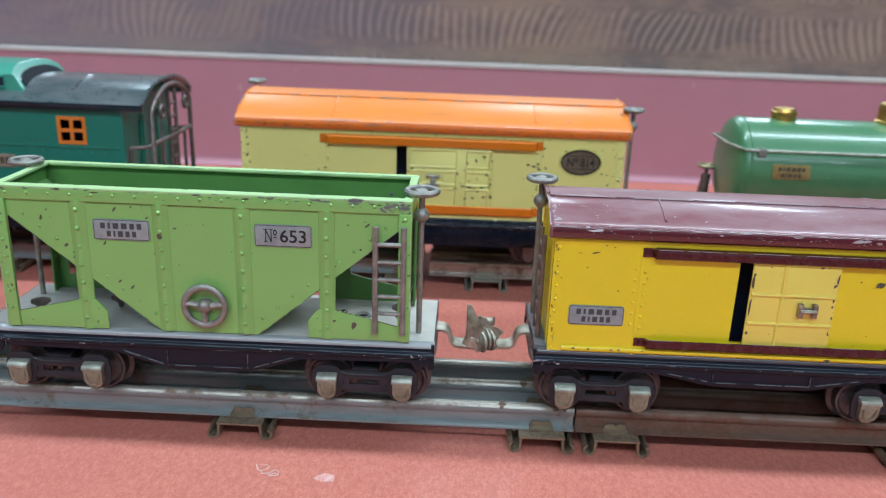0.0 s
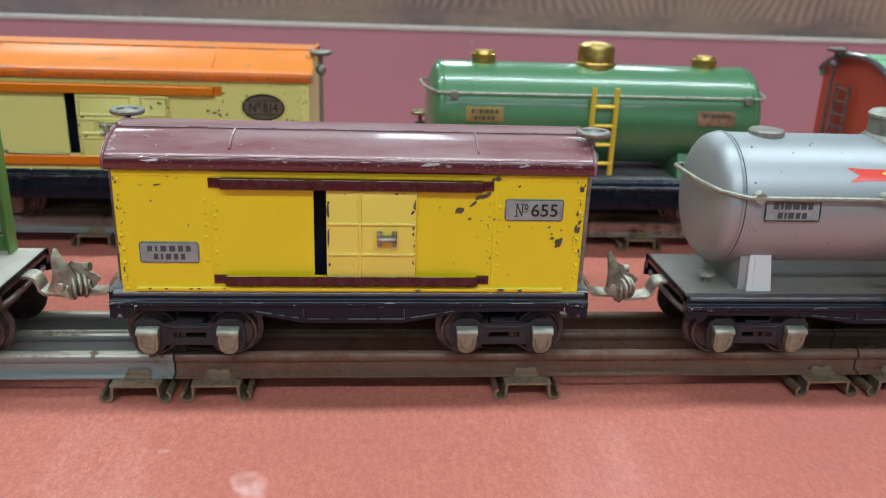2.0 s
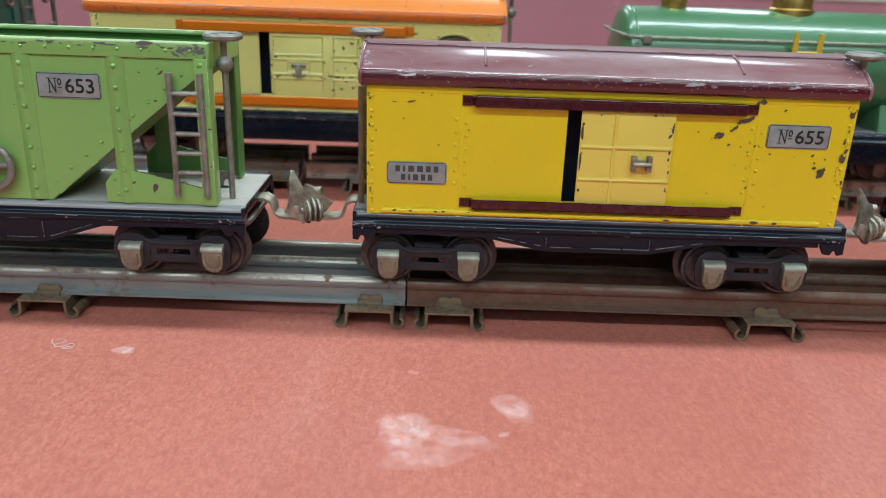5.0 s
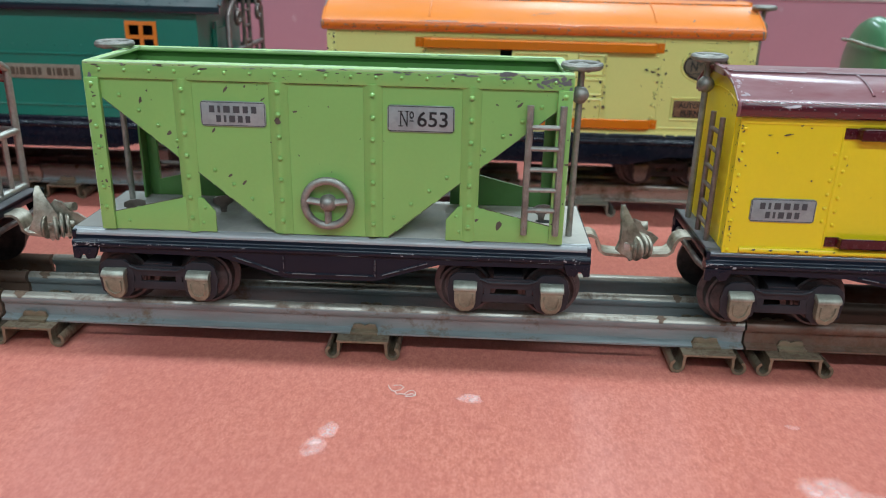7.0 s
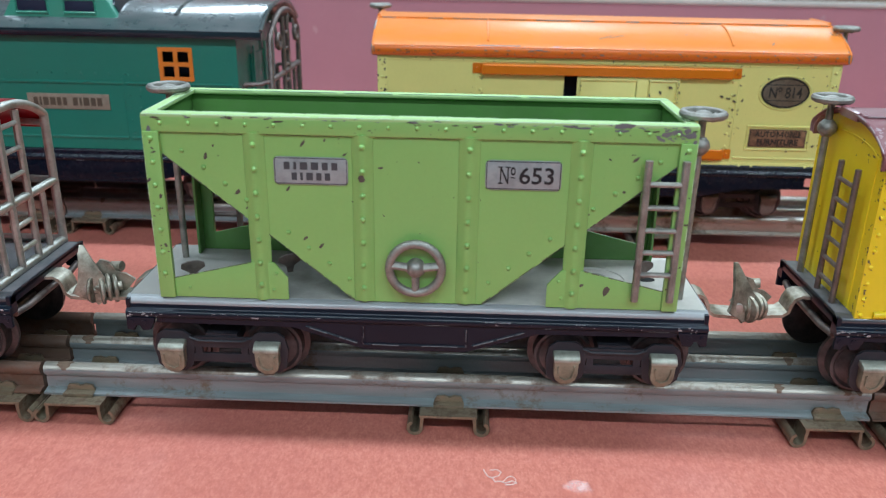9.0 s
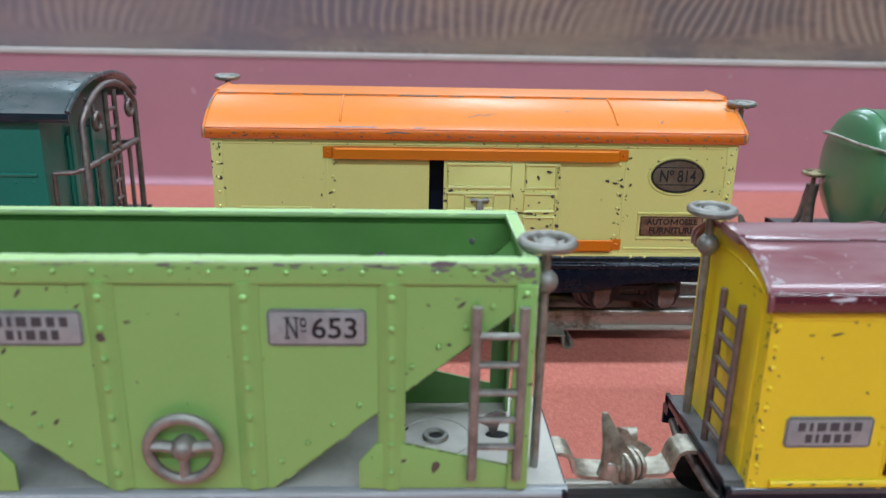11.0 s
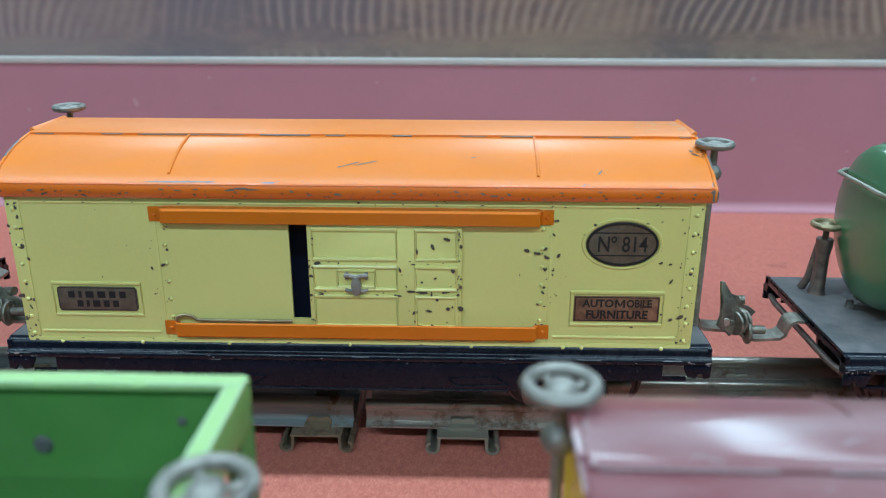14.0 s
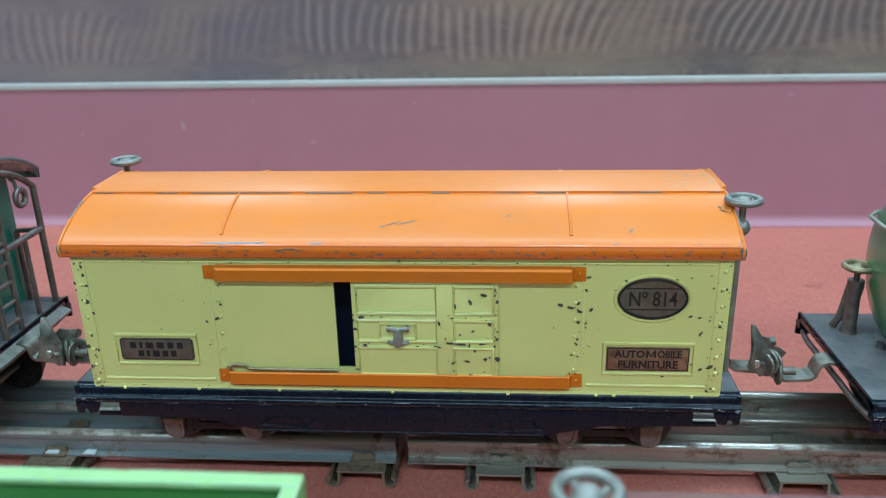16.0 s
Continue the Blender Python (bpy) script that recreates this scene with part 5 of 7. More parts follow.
    chips(bm, [(xc + 57.5, 52.2, 1.7, 1.5, 0.9), (xc + 50, 54.5, 0.4, 1.5, 0.8)], -0.62, rg)
    chips(bm, [q for q in spots if q[1] > 50 + 45 * max(0.0, (abs(q[0] - xc) - 18) / 56)], 0, rg)
    chips(bm, scatter(rg, 34, xc - 79, xc + 79, 99.2, 101.5, (0.06, 0.2), (1, 3), 0.6) + scatter(rg, 46, xc - 79, xc + 79, 102.2, 103.6, (0.08, 0.28), (1.5, 7), 0.08), -0.9, rg)
    chips(bm, scatter(rg, 24, xc - 79, xc - 75, 50, 98, (0.15, 0.42)) + scatter(rg, 12, xc + 75, xc + 79, 50, 98, (0.15, 0.45)), -1.52, rg)
    part("wear", bm, M["chip"], s_front, kind="stuff")
    bm = bmesh.new()
    chips(bm, scatter(rg, 30, xc + 68, xc + 79, 99.4, 103.6, (0.2, 0.6), (1, 3), 0.5) + scatter(rg, 26, xc - 79, xc + 79, 103.0, 103.8, (0.15, 0.35), (2, 6), 0.05) + scatter(rg, 10, xc + 24, xc + 79, 102.6, 103.8, (0.3, 0.7), (2, 6), 0.05), -0.92, rg)
    part("bared_metal", bm, M["chip_pale"], s_front, kind="stuff")


hopper_car()


# ---- box cars ----
def roof_z(y, yc, half, ze, zt):
    return ze + (zt - ze) * (1 - min(1.0, abs((y - yc) / half)) ** 2.6)


def box_car(name, label, group, x0, x1, y0, y1, z0, z1, eave, top, strip, body_mat, roof_mat, rail_mat, door_mat, door, gap, rails, rail_x, ribs, bead_mat):
    """door: x0, x1, z0, z1; gap: x0, x1, z0, z1 of the doorway left open; rails: z0, z1 of upper and lower."""
    yc, half = (y0 + y1) / 2, (y1 - y0) / 2 + 1.8
    root = thing(name, ((x0 + x1) / 2, yc, 17.5), label, "toy train car", group)
    ga, gb, gz0, gz1 = gap
    th = 1.2
    body = part("body", pierced(bmesh.new(), x0, x1, z0, z1, y0, y0 + th, [(ga, door[1] - 2, gz0, gz1)]), body_mat, root)
    part("back_wall", box(bmesh.new(), x0, x1, y1 - th, y1, z0, z1), body_mat, root)
    # floor painted near-black, for the shade inside
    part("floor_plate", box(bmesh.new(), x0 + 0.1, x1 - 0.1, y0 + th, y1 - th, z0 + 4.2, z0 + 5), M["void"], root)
    arcp = [(y, roof_z(y, yc, half, eave + 4.6, top) - 1.3) for y in np.linspace(y0 + th, y1 - th, 15)]
    for xa, xb in ((x0, x0 + th), (x1 - th, x1)):
        part("end_wall", prism(bmesh.new(), [(y0 + th, z0)] + arcp + [(y1 - th, z0)], xa, xb, "x"), body_mat, root)
    # roof: rolled eaves, curved sheet, walkway strip, cross ribs, end beads
    bm = bmesh.new()
    ys = np.linspace(y0 - 1.8, y1 + 1.8, 25)
    outer = [(y0 - 0.6, eave), (y0 - 1.9, eave + 0.6), (y0 - 2.4, eave + 2.4), (y0 - 2.2, eave + 4.0)] + [(y, roof_z(y, yc, half, eave + 4.6, top)) for y in ys]
    outer += [(y1 + 2.2, eave + 4.0), (y1 + 2.4, eave + 2.4), (y1 + 1.9, eave + 0.6), (y1 + 0.6, eave)]
    inner = [(y1 + 0.4, eave + 0.8), (y1 + 0.3, eave + 3.6)] + [(y, roof_z(y, yc, half, eave + 3.5, top - 1.1)) for y in ys[::-1][2:-2]] + [(y0 - 0.3, eave + 3.6), (y0 - 0.4, eave + 0.8)]
    prism(bm, outer + inner, x0 - 2.0, x1 + 2.0, "x")
    roof = part("roof", bm, roof_mat, root, "", 50)
    bm = bmesh.new()
    yw = np.linspace(yc - strip, yc + strip, 9)
    prism(bm, [(y, roof_z(y, yc, half, eave + 4.6, top) + 0.75) for y in yw] + [(y, roof_z(y, yc, half, eave + 4.6, top) - 0.4) for y in yw[::-1]], x0 - 1.6, x1 + 1.6, "x", 0.3)
    part("walkway", bm, roof_mat, roof)
    for rx in ribs:
        for ya, yb in ((y0 + 2.0, yc - strip), (y1 - 2.0, yc + strip)):
            part("roof_rib", tube(bmesh.new(), [(rx, y, roof_z(y, yc, half, eave + 4.6, top) + 0.1) for y in np.linspace(ya, yb, 9)], 0.5, 8), roof_mat, roof)
    for xe in (x0 - 2.0, x1 + 2.0):
        bm = bmesh.new()
        tube(bm, [(xe, y, z) for y, z in outer[1:-1]], 0.6, 8)
        part("end_bead", bm, roof_mat, roof)
        if bead_mat:  # paint gone from stretches of the bead
            rb = random.Random(int(xe))
            bm = bmesh.new()
            pts, k = outer[1:-1], 0
            while k < len(pts) - 2:
                m = rb.randint(2, 5)
                tube(bm, [(xe + (-0.12 if xe < x0 else 0.12), y, z + 0.08) for y, z in pts[k:k + m]], 0.58, 7)
                k += m + rb.randint(0, 2)
            part("bared_bead", bm, bead_mat, roof, kind="stuff")
        s = 1 if xe > x0 else -1  # lip turned up where the walkway ends
        part("walkway_end", prism(bmesh.new(), [(xe - s * 2.6, top - 1.6), (xe + s * 0.5, top - 1.6), (xe + s * 0.7, top + 0.9), (xe - s * 0.2, top + 1.3), (xe - s * 1.2, top + 0.5)], yc - strip * 0.85, yc + strip * 0.85, "y", 0.2), roof_mat, roof)
    # door on its two channel tracks
    da, dbx, dz0, dz1 = door
    yf = y0 - 1.5
    bm = bmesh.new()
    box(bm, da, dbx, yf, y0 - 0.5, dz0, dz1, 0.35)
    door_ob = part("door", bm, door_mat, root, "sliding door with embossed panels, part open")
    for k, (ra, rb) in enumerate(rails):
        bm = bmesh.new()
        xa, xb = rail_x[k]
        if k == 0:
            prism(bm, [(y0 + 0.1, rb), (y0 - 2.4, rb - 0.3), (y0 - 3.0, rb - 1.0), (y0 - 3.0, ra + 0.4), (y0 - 2.5, ra), (y0 - 2.0, ra + 0.5), (y0 - 2.1, rb - 1.3), (y0 + 0.1, rb - 1.0)], xa + 4.5, xb - 4.5, "x")
        else:
            prism(bm, [(y0 + 0.1, ra), (y0 - 2.4, ra), (y0 - 3.0, ra + 0.6), (y0 - 3.0, rb - 0.4), (y0 - 2.6, rb), (y0 - 2.1, rb - 0.4), (y0 - 2.1, ra + 1.0), (y0 + 0.1, ra + 1.0)], xa + 4.5, xb - 4.5, "x")
        for xq, s in ((xa, 1), (xb, -1)):
            prism(bm, [(xq, ra + 0.2), (xq + s * 4.5, ra + 0.2), (xq + s * 4.5, rb - 0.2), (xq, rb - 0.2)], y0 - 0.7, y0 + 0.1, "y", 0.2)
            prism(bm, [(xq + s * 3.4, y0 - 0.5), (xq + s * 4.6, y0 - 2.9), (xq + s * 5.2, y0 - 2.9), (xq + s * 5.2, y0 - 0.5)], ra + 0.4, rb - 0.4, "z")
            rivet(bm, xq + s * 2.0, y0 - 0.7, (ra + rb) / 2, 0.7)
        part("door_track", bm, rail_mat, root)
    # near-black sheet across the car paints in the shade behind its doorway
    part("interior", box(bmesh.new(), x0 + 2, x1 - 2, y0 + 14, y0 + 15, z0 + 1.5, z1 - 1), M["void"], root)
    return root, body, roof, door_ob


def door_emboss(door_ob, lines, y, material):
    bm = bmesh.new()
    for x0, z0, x1, z1 in lines:
        tube(bm, [(x0, y, z0), (x1, y, z1)], 0.75, 8)
    return pieces("panel_bead", bm, material, door_ob)


def door_clip(door_ob, x, z, y, w=6.4):
    bm = bmesh.new()
    box(bm, x - w / 2, x + w / 2, y - 1.3, y + 0.1, z - 1.6, z + 1.0, 0.4)
    for s in (-1, 1):
        box(bm, x + s * w * 0.42 - 0.9, x + s * w * 0.42 + 0.9, y - 2.4, y + 0.1, z - 3.0, z + 2.6, 0.4)
    tube(bm, [(x - w / 2, y - 2.6, z), (x + w / 2, y - 2.6, z)], 0.8, 8)
    return part("door_clip", bm, M["coupler"], door_ob, "tarnished nickel door clip")


def yellow_box_car():
    x0, x1, y0, y1, z0, z1 = -84.4, 86.0, 0.0, 47.0, 43.3, 92.6
    root, body, roof, door = box_car("box_car", "chipped yellow tinplate toy box car with maroon roof", "front train", x0, x1, y0, y1, z0, z1, 92.4, 104.2, 7.0,
                                     M["yellow"], M["maroon"], M["maroon_rail"], M["door_yellow"], (-9.6, 23.2, 50.8, 86.0), (-14.2, -9, 52.4, 86.2), ((86.0, 89.9), (49.3, 53.0)), ((-51.2, 51.4), (-51.0, 51.2)), (-43.5, 45.5), None)
    underframe(root, -89.5, 90.5, -2.0, 49.0, 46.6, M["deck"], YF, (-61.5, 58.5), 29.5, deep=8.7, skirt=(38, 19), latch=(0, 1))
    door_emboss(door, [(2.6, 51.5, 2.6, 85.4), (-9, 73.4, 22.8, 73.4), (-9, 61.6, 22.8, 61.6)], y0 - 1.5, M["door_yellow"])
    door_clip(door, 12.6, 68.2, y0 - 1.5)
    bm = bmesh.new()
    rv = bmesh.new()
    for x in (-51.2, 52.4):  # embossed seams with two rows of rivets
        box(bm, x - 0.5, x + 0.5, -0.25, 0.1, 45.5, 91.5, 0.15)
        z = 57.0
        while z < 84:
            rivet(rv, x - 1.8, 0, z + 1.2, 0.7)
            rivet(rv, x + 1.8, 0, z, 0.7)
            z += 4.6
    for x in (-82.6, 84.2):
        z = 47.0
        while z < 91:
            rivet(rv, x, 0, z, 0.75)
            z += 5.2
    part("rivets", rv, M["yellow"], body, kind="stuff")
    tube(bm, [(-79, 0.1, 47.2), (-2, 0.1, 47.2), (80, 0.1, 47.2)], 1.25, 10)
    box(bm, x0 + 0.3, x1 - 0.3, -0.45, 0.1, 43.6, 45.0, 0.3)
    box(bm, x0 + 0.3, x1 - 0.3, -0.3, 0.1, 90.2, 92.0, 0.2)
    pieces("pressed_bead", bm, M["yellow"], body)
    maker_plate(root, -77.2, -55.8, 57.4, 65.6, 0, M["plate"], "nickel plate with two lines of bars")
    number_plate(root, 55.9, 78.0, 74.8, 83.3, 0, "655", M["plate"], "nickel plate reading No 655")
    for x, y, yl in ((x0 - 3.0, 35.5, (9.5, 21.0)), (x1 + 3.0, 9.0, (25.5, 37.0))):
        brake_wheel(root, x, y, 42.8, 106.5, 6.6, M["steel"])
        ladder(root, "y", yl[0], yl[1], x, 46.0, 90.0, (52, 58.5, 65, 71.5, 78, 84.5), 1.0, M["bronze"])
    rg = random.Random(9)
    bm = bmesh.new()
    sp = [(53, 90.8, 1.3, 1.5, 0.5), (50.5, 90, 0.7, 2.0, 0.8), (47.6, 84.3, 0.9, 2.4, 0.2), (45.6, 83.4, 0.6, 1.8, 0.6), (49.6, 85.0, 0.6, 1.6, 0.5), (44.6, 81.6, 0.75, 2.2, 0.8), (43.2, 80.4, 0.5, 1.5, 0.2), (39.2, 78.7, 1.1, 1.4, 0.4), (37.9, 77.9, 0.5, 1.4, 0.2),
          (43, 75.5, 0.55, 1.7, 0.2), (47.3, 74.8, 0.7, 1.5, -0.5), (46.1, 68.4, 0.4, 2.0, 1.0), (31.9, 79.7, 0.35, 1.2, 0.4), (36.5, 77.4, 0.35, 1.2, 0.4), (77, 66.2, 1.5, 1.0, 0.4), (76.2, 64.6, 0.9, 1.2, 1.2), (77.9, 67.6, 0.8, 1.1, 1.4),
          (74.5, 67.9, 0.55, 1.5, 0.1), (74.2, 69.9, 0.45, 1.2, 0.4), (73, 72.3, 0.5, 1.9, 0.6), (77.7, 71.3, 0.35, 1.2, 0.3), (60.8, 88.2, 0.45, 1.9, 0.7), (57.9, 72.6, 0.35, 1.2, 0.2), (66.7, 71.8, 0.35, 1.1, 0.2), (37.8, 57.6, 0.35, 1.2, 0.3),
          (58.8, 53.2, 0.4, 1.4, 0.5), (52.2, 75.3, 0.35, 1.4, 1.0), (51.5, 60, 0.4, 1.6, 0.9), (51.8, 53.7, 0.35, 2.4, 1.4), (51.6, 68, 0.3, 1.5, 1.2), (84.4, 87.5, 0.9, 1.4, 1.4), (84.2, 81.5, 0.7, 3.0, 1.5), (83.6, 78, 0.5, 2.4, 1.3),
          (83.6, 71.3, 1.2, 1.9, 1.4), (82.4, 67, 0.4, 3.0, 1.5), (84.6, 74.6, 0.6, 2.0, 1.2), (85.0, 63, 0.4, 2.2, 1.5), (-74.8, 86.7, 0.28, 5.0, 0.03), (-68.8, 87.0, 0.28, 5.2, 0.2), (-71.5, 81, 0.3, 1.1, 0), (-59, 72, 0.28, 1.2, 0), (-81, 76.5, 0.3, 1.2, 0),
          (-48.6, 77.6, 0.3, 2.2, 1.0), (-65, 90.0, 0.35, 1.6, 0.3), (-62, 89.3, 0.25, 1.6, 0.2)]
    sp += scatter(rg, 26, -84.3, -82.2, 48, 91, (0.18, 0.5), (0.9, 2.6)) + scatter(rg, 20, 82.4, 85.8, 60, 91, (0.12, 0.36), (0.9, 2.4)) + scatter(rg, 8, 24, 82, 50, 88, (0.1, 0.25)) + scatter(rg, 6, -80, -20, 50, 90, (0.1, 0.25))
    chips(bm, [(a, b, c * 0.86, d, f) for a, b, c, d, f in sp], -0.35, rg)
    chips(bm, [(56, 47.3, 0.5, 2.6, 0.05), (63.5, 47.2, 0.4, 1.8, 0.1), (24, 47.0, 0.4, 3, 0), (-74.3, 47.6, 0.4, 1.8, 0.1), (-68.6, 47.6, 0.3, 2, 0), (-59.5, 47.5, 0.3, 2, 0), (-56.7, 47.6, 0.3, 2, 0), (-47.6, 47.6, 0.3, 2, 0)], -1.2, rg)
    tall = [(22.4, 80.5, 0.42, 5.0, 1.52), (21.9, 78, 0.4, 2.0, 0.8), (22.3, 72, 0.4, 1.8, 1.4), (22.2, 69.6, 0.35, 1.4, 1.4), (22.2, 58.5, 0.45, 3.6, 1.5), (22.5, 65, 0.3, 2.0, 1.5), (16, 84.9, 0.35, 2.0, 0.1), (18.4, 85.0, 0.35, 1.6, 0.1),
            (-9.0, 77.6, 0.42, 6.0, 1.55), (-8.7, 81.5, 0.4, 1.6, 1.2), (-8.9, 67, 0.42, 8.0, 1.56), (-8.6, 71, 0.4, 1.8, 1.0), (-8.6, 57.5, 0.35, 1.6, 1.5), (-1, 73.9, 0.3, 2.2, 0), (19, 61.4, 0.3, 2.2, 0)]
    chips(bm, tall + scatter(rg, 8, 21.2, 22.8, 55, 85, (0.15, 0.4), (0.7, 1.6)) + scatter(rg, 5, -8, 22, 52, 85, (0.1, 0.25)), y0 - 1.55, rg)
    part("wear", bm, M["chip"], body, kind="stuff")
    bm = bmesh.new()
    chips(bm, scatter(rg, 60, x0, x1, 94.2, 96.0, (0.10, 0.3), (1, 4), 0.2), y0 - 2.62, rg)
    part("bared_metal", bm, M["chip_pale"], roof, kind="stuff")
    def on_roof(u, v, lift):  # v runs from the eave (negative) up over the curve
        if v < 0:
            return (u, y0 - 2.5 - lift, 96.7 + v)
        y = y0 - 1.8 + v
        return (u, y - 0.02, roof_z(y, 23.5, 25.3, 97.0, 104.2) + (0.79 if abs(y - 23.5) < 6.9 else 0.04) + lift * 0.5)
    bm = flakes(bmesh.new(), scatter(rg, 16, x0 + 8, x1 - 4, 3, 17, (0.06, 0.16), (6, 22), 0.25) + scatter(rg, 9, x0 + 10, x1 - 4, 4, 15, (0.06, 0.18), (5, 14), 1.2) + scatter(rg, 46, x0 - 1, x1 + 1, 0.0, 1.3, (0.08, 0.28), (1.5, 6), 0.3)
                + scatter(rg, 40, x0 - 1, x1 + 1, -1.4, 0.0, (0.08, 0.3), (1.2, 5), 0.3) + [(28, -0.6, 0.7, 4.5, 0.05), (34, -0.9, 0.6, 2.5, 0.2), (4, 0.4, 0.4, 8, 0.02), (62, -0.4, 0.5, 4, 0.1), (-70, -0.3, 0.45, 5, 0.03)], rg, on_roof)
    flakes(bm, scatter(rg, 60, x0 - 1.9, x0 + 1.6, 0, 40, (0.15, 0.5), (0.8, 2.6), 1.6) + scatter(rg, 40, x1 - 1.2, x1 + 1.9, 0, 40, (0.15, 0.5), (0.8, 2.4), 1.6) + scatter(rg, 22, x0 + 6, x1 - 4, 4, 15, (0.10, 0.2), (3, 7), 1.5)
           + scatter(rg, 26, x0 + 10, x1 - 4, 19.5, 31, (0.10, 0.25), (5, 14), 0.5), rg, on_roof)
    part("scuffing", bm, M["scuff"], roof, kind="stuff")
    e = 92.4
    roll = [(y0 - 0.75, e - 0.12), (y0 - 2.05, e + 0.5), (y0 - 2.58, e + 2.4), (y0 - 2.38, e + 4.1), (y0 - 2.0, e + 4.85), (y0 - 1.75, e + 4.7), (y0 - 2.1, e + 4.0), (y0 - 2.3, e + 2.4), (y0 - 1.8, e + 0.8), (y0 - 0.7, e + 0.2)]
    part("eave_roll", prism(bmesh.new(), roll, x0 - 2.0, x1 + 2.0, "x"), M["maroon_eave"], roof, "dark maroon rolled eave, its shade put into the colour", 60)
    part("shoulder", tube(bmesh.new(), [(x0 - 2.0, y0 - 1.25, 96.62), ((x0 + x1) / 2, y0 - 1.25, 96.66), (x1 + 2.0, y0 - 1.25, 96.62)], 1.0, 24), M["maroon_eave"], roof, "", 70)
    bm = bmesh.new()  # paint rubbed pale along the shoulder of the eave
    for rx in (-43.5, 45.5):
        tube(bm, [(rx - 0.15, y, roof_z(y, 23.5, 25.3, 97.0, 104.2) + 0.42) for y in np.linspace(3.0, 16.0, 7)], 0.22, 6)
    for zz in (89.75, 52.9):
        x = -46.0
        while x < 46:
            L = rg.uniform(2, 14)
            tube(bm, [(x, y0 - 2.55, zz), (x + L * 0.4, y0 - 2.6, zz + 0.05), (min(x + L, 46.6), y0 - 2.55, zz)], rg.uniform(0.06, 0.16), 5)
            x += L + rg.choice((1.5, 6.0, 14.0))
    for yy in (16.4, 30.6):
        x = x0
        while x < x1:
            L = rg.uniform(6, 30)
            xe = min(x + L, x1 + 1.4)
            zz = roof_z(yy, 23.5, 25.3, 97.0, 104.2) + 0.55
            tube(bm, [(x, yy, zz), ((x + xe) / 2, yy, zz + 0.02), (xe, yy, zz)], rg.uniform(0.1, 0.22), 5)
            x += L + rg.choice((0.5, 2.0, 7.0))
    for xe, s in ((x0 - 2.0, -1), (x1 + 2.0, 1)):
        ys = list(np.linspace(-1.6, 46, 40))
        k = 0
        while k < 37:
            m = rg.randint(2, 7)
            seg = ys[k:min(k + m, 40)]
            if len(seg) > 1:
                tube(bm, [(xe + s * 0.5, y, roof_z(y, 23.5, 25.3, 97.0, 104.2) + 0.5) for y in seg], rg.uniform(0.12, 0.26), 5)
            k += m + rg.choice((0, 0, 1))
    part("rubbed_edge", bm, M["scuff"], roof, kind="stuff")
    bm = bmesh.new()  # pressed lines following the end's arch
    for q in (5.0,):
        pts = [(x0 - 0.1, y0 + q, 47)] + [(x0 - 0.1, y, roof_z(y, 23.5, 25.3, 97.0, 104.2) - 1.5 - q) for y in np.linspace(y0 + q, y1 - q, 15)] + [(x0 - 0.1, y1 - q, 47)]
        tube(bm, pts, 0.24, 6)
    part("end_emboss", bm, M["yellow"], body)
    bm = flakes(bmesh.new(), scatter(rg, 34, 0.2, 2.2, 46, 96, (0.15, 0.5), (0.8, 2.6), 1.6) + scatter(rg, 16, 2, 44, 46, 100, (0.1, 0.3)) + scatter(rg, 14, 3, 20, 92, 99, (0.12, 0.4), (0.8, 3), 0.8), rg, lambda u, v, lift: (x0 - 0.04 - lift * 0.5, u, v))
    part("wear", bm, M["chip"], body, kind="stuff")


yellow_box_car()


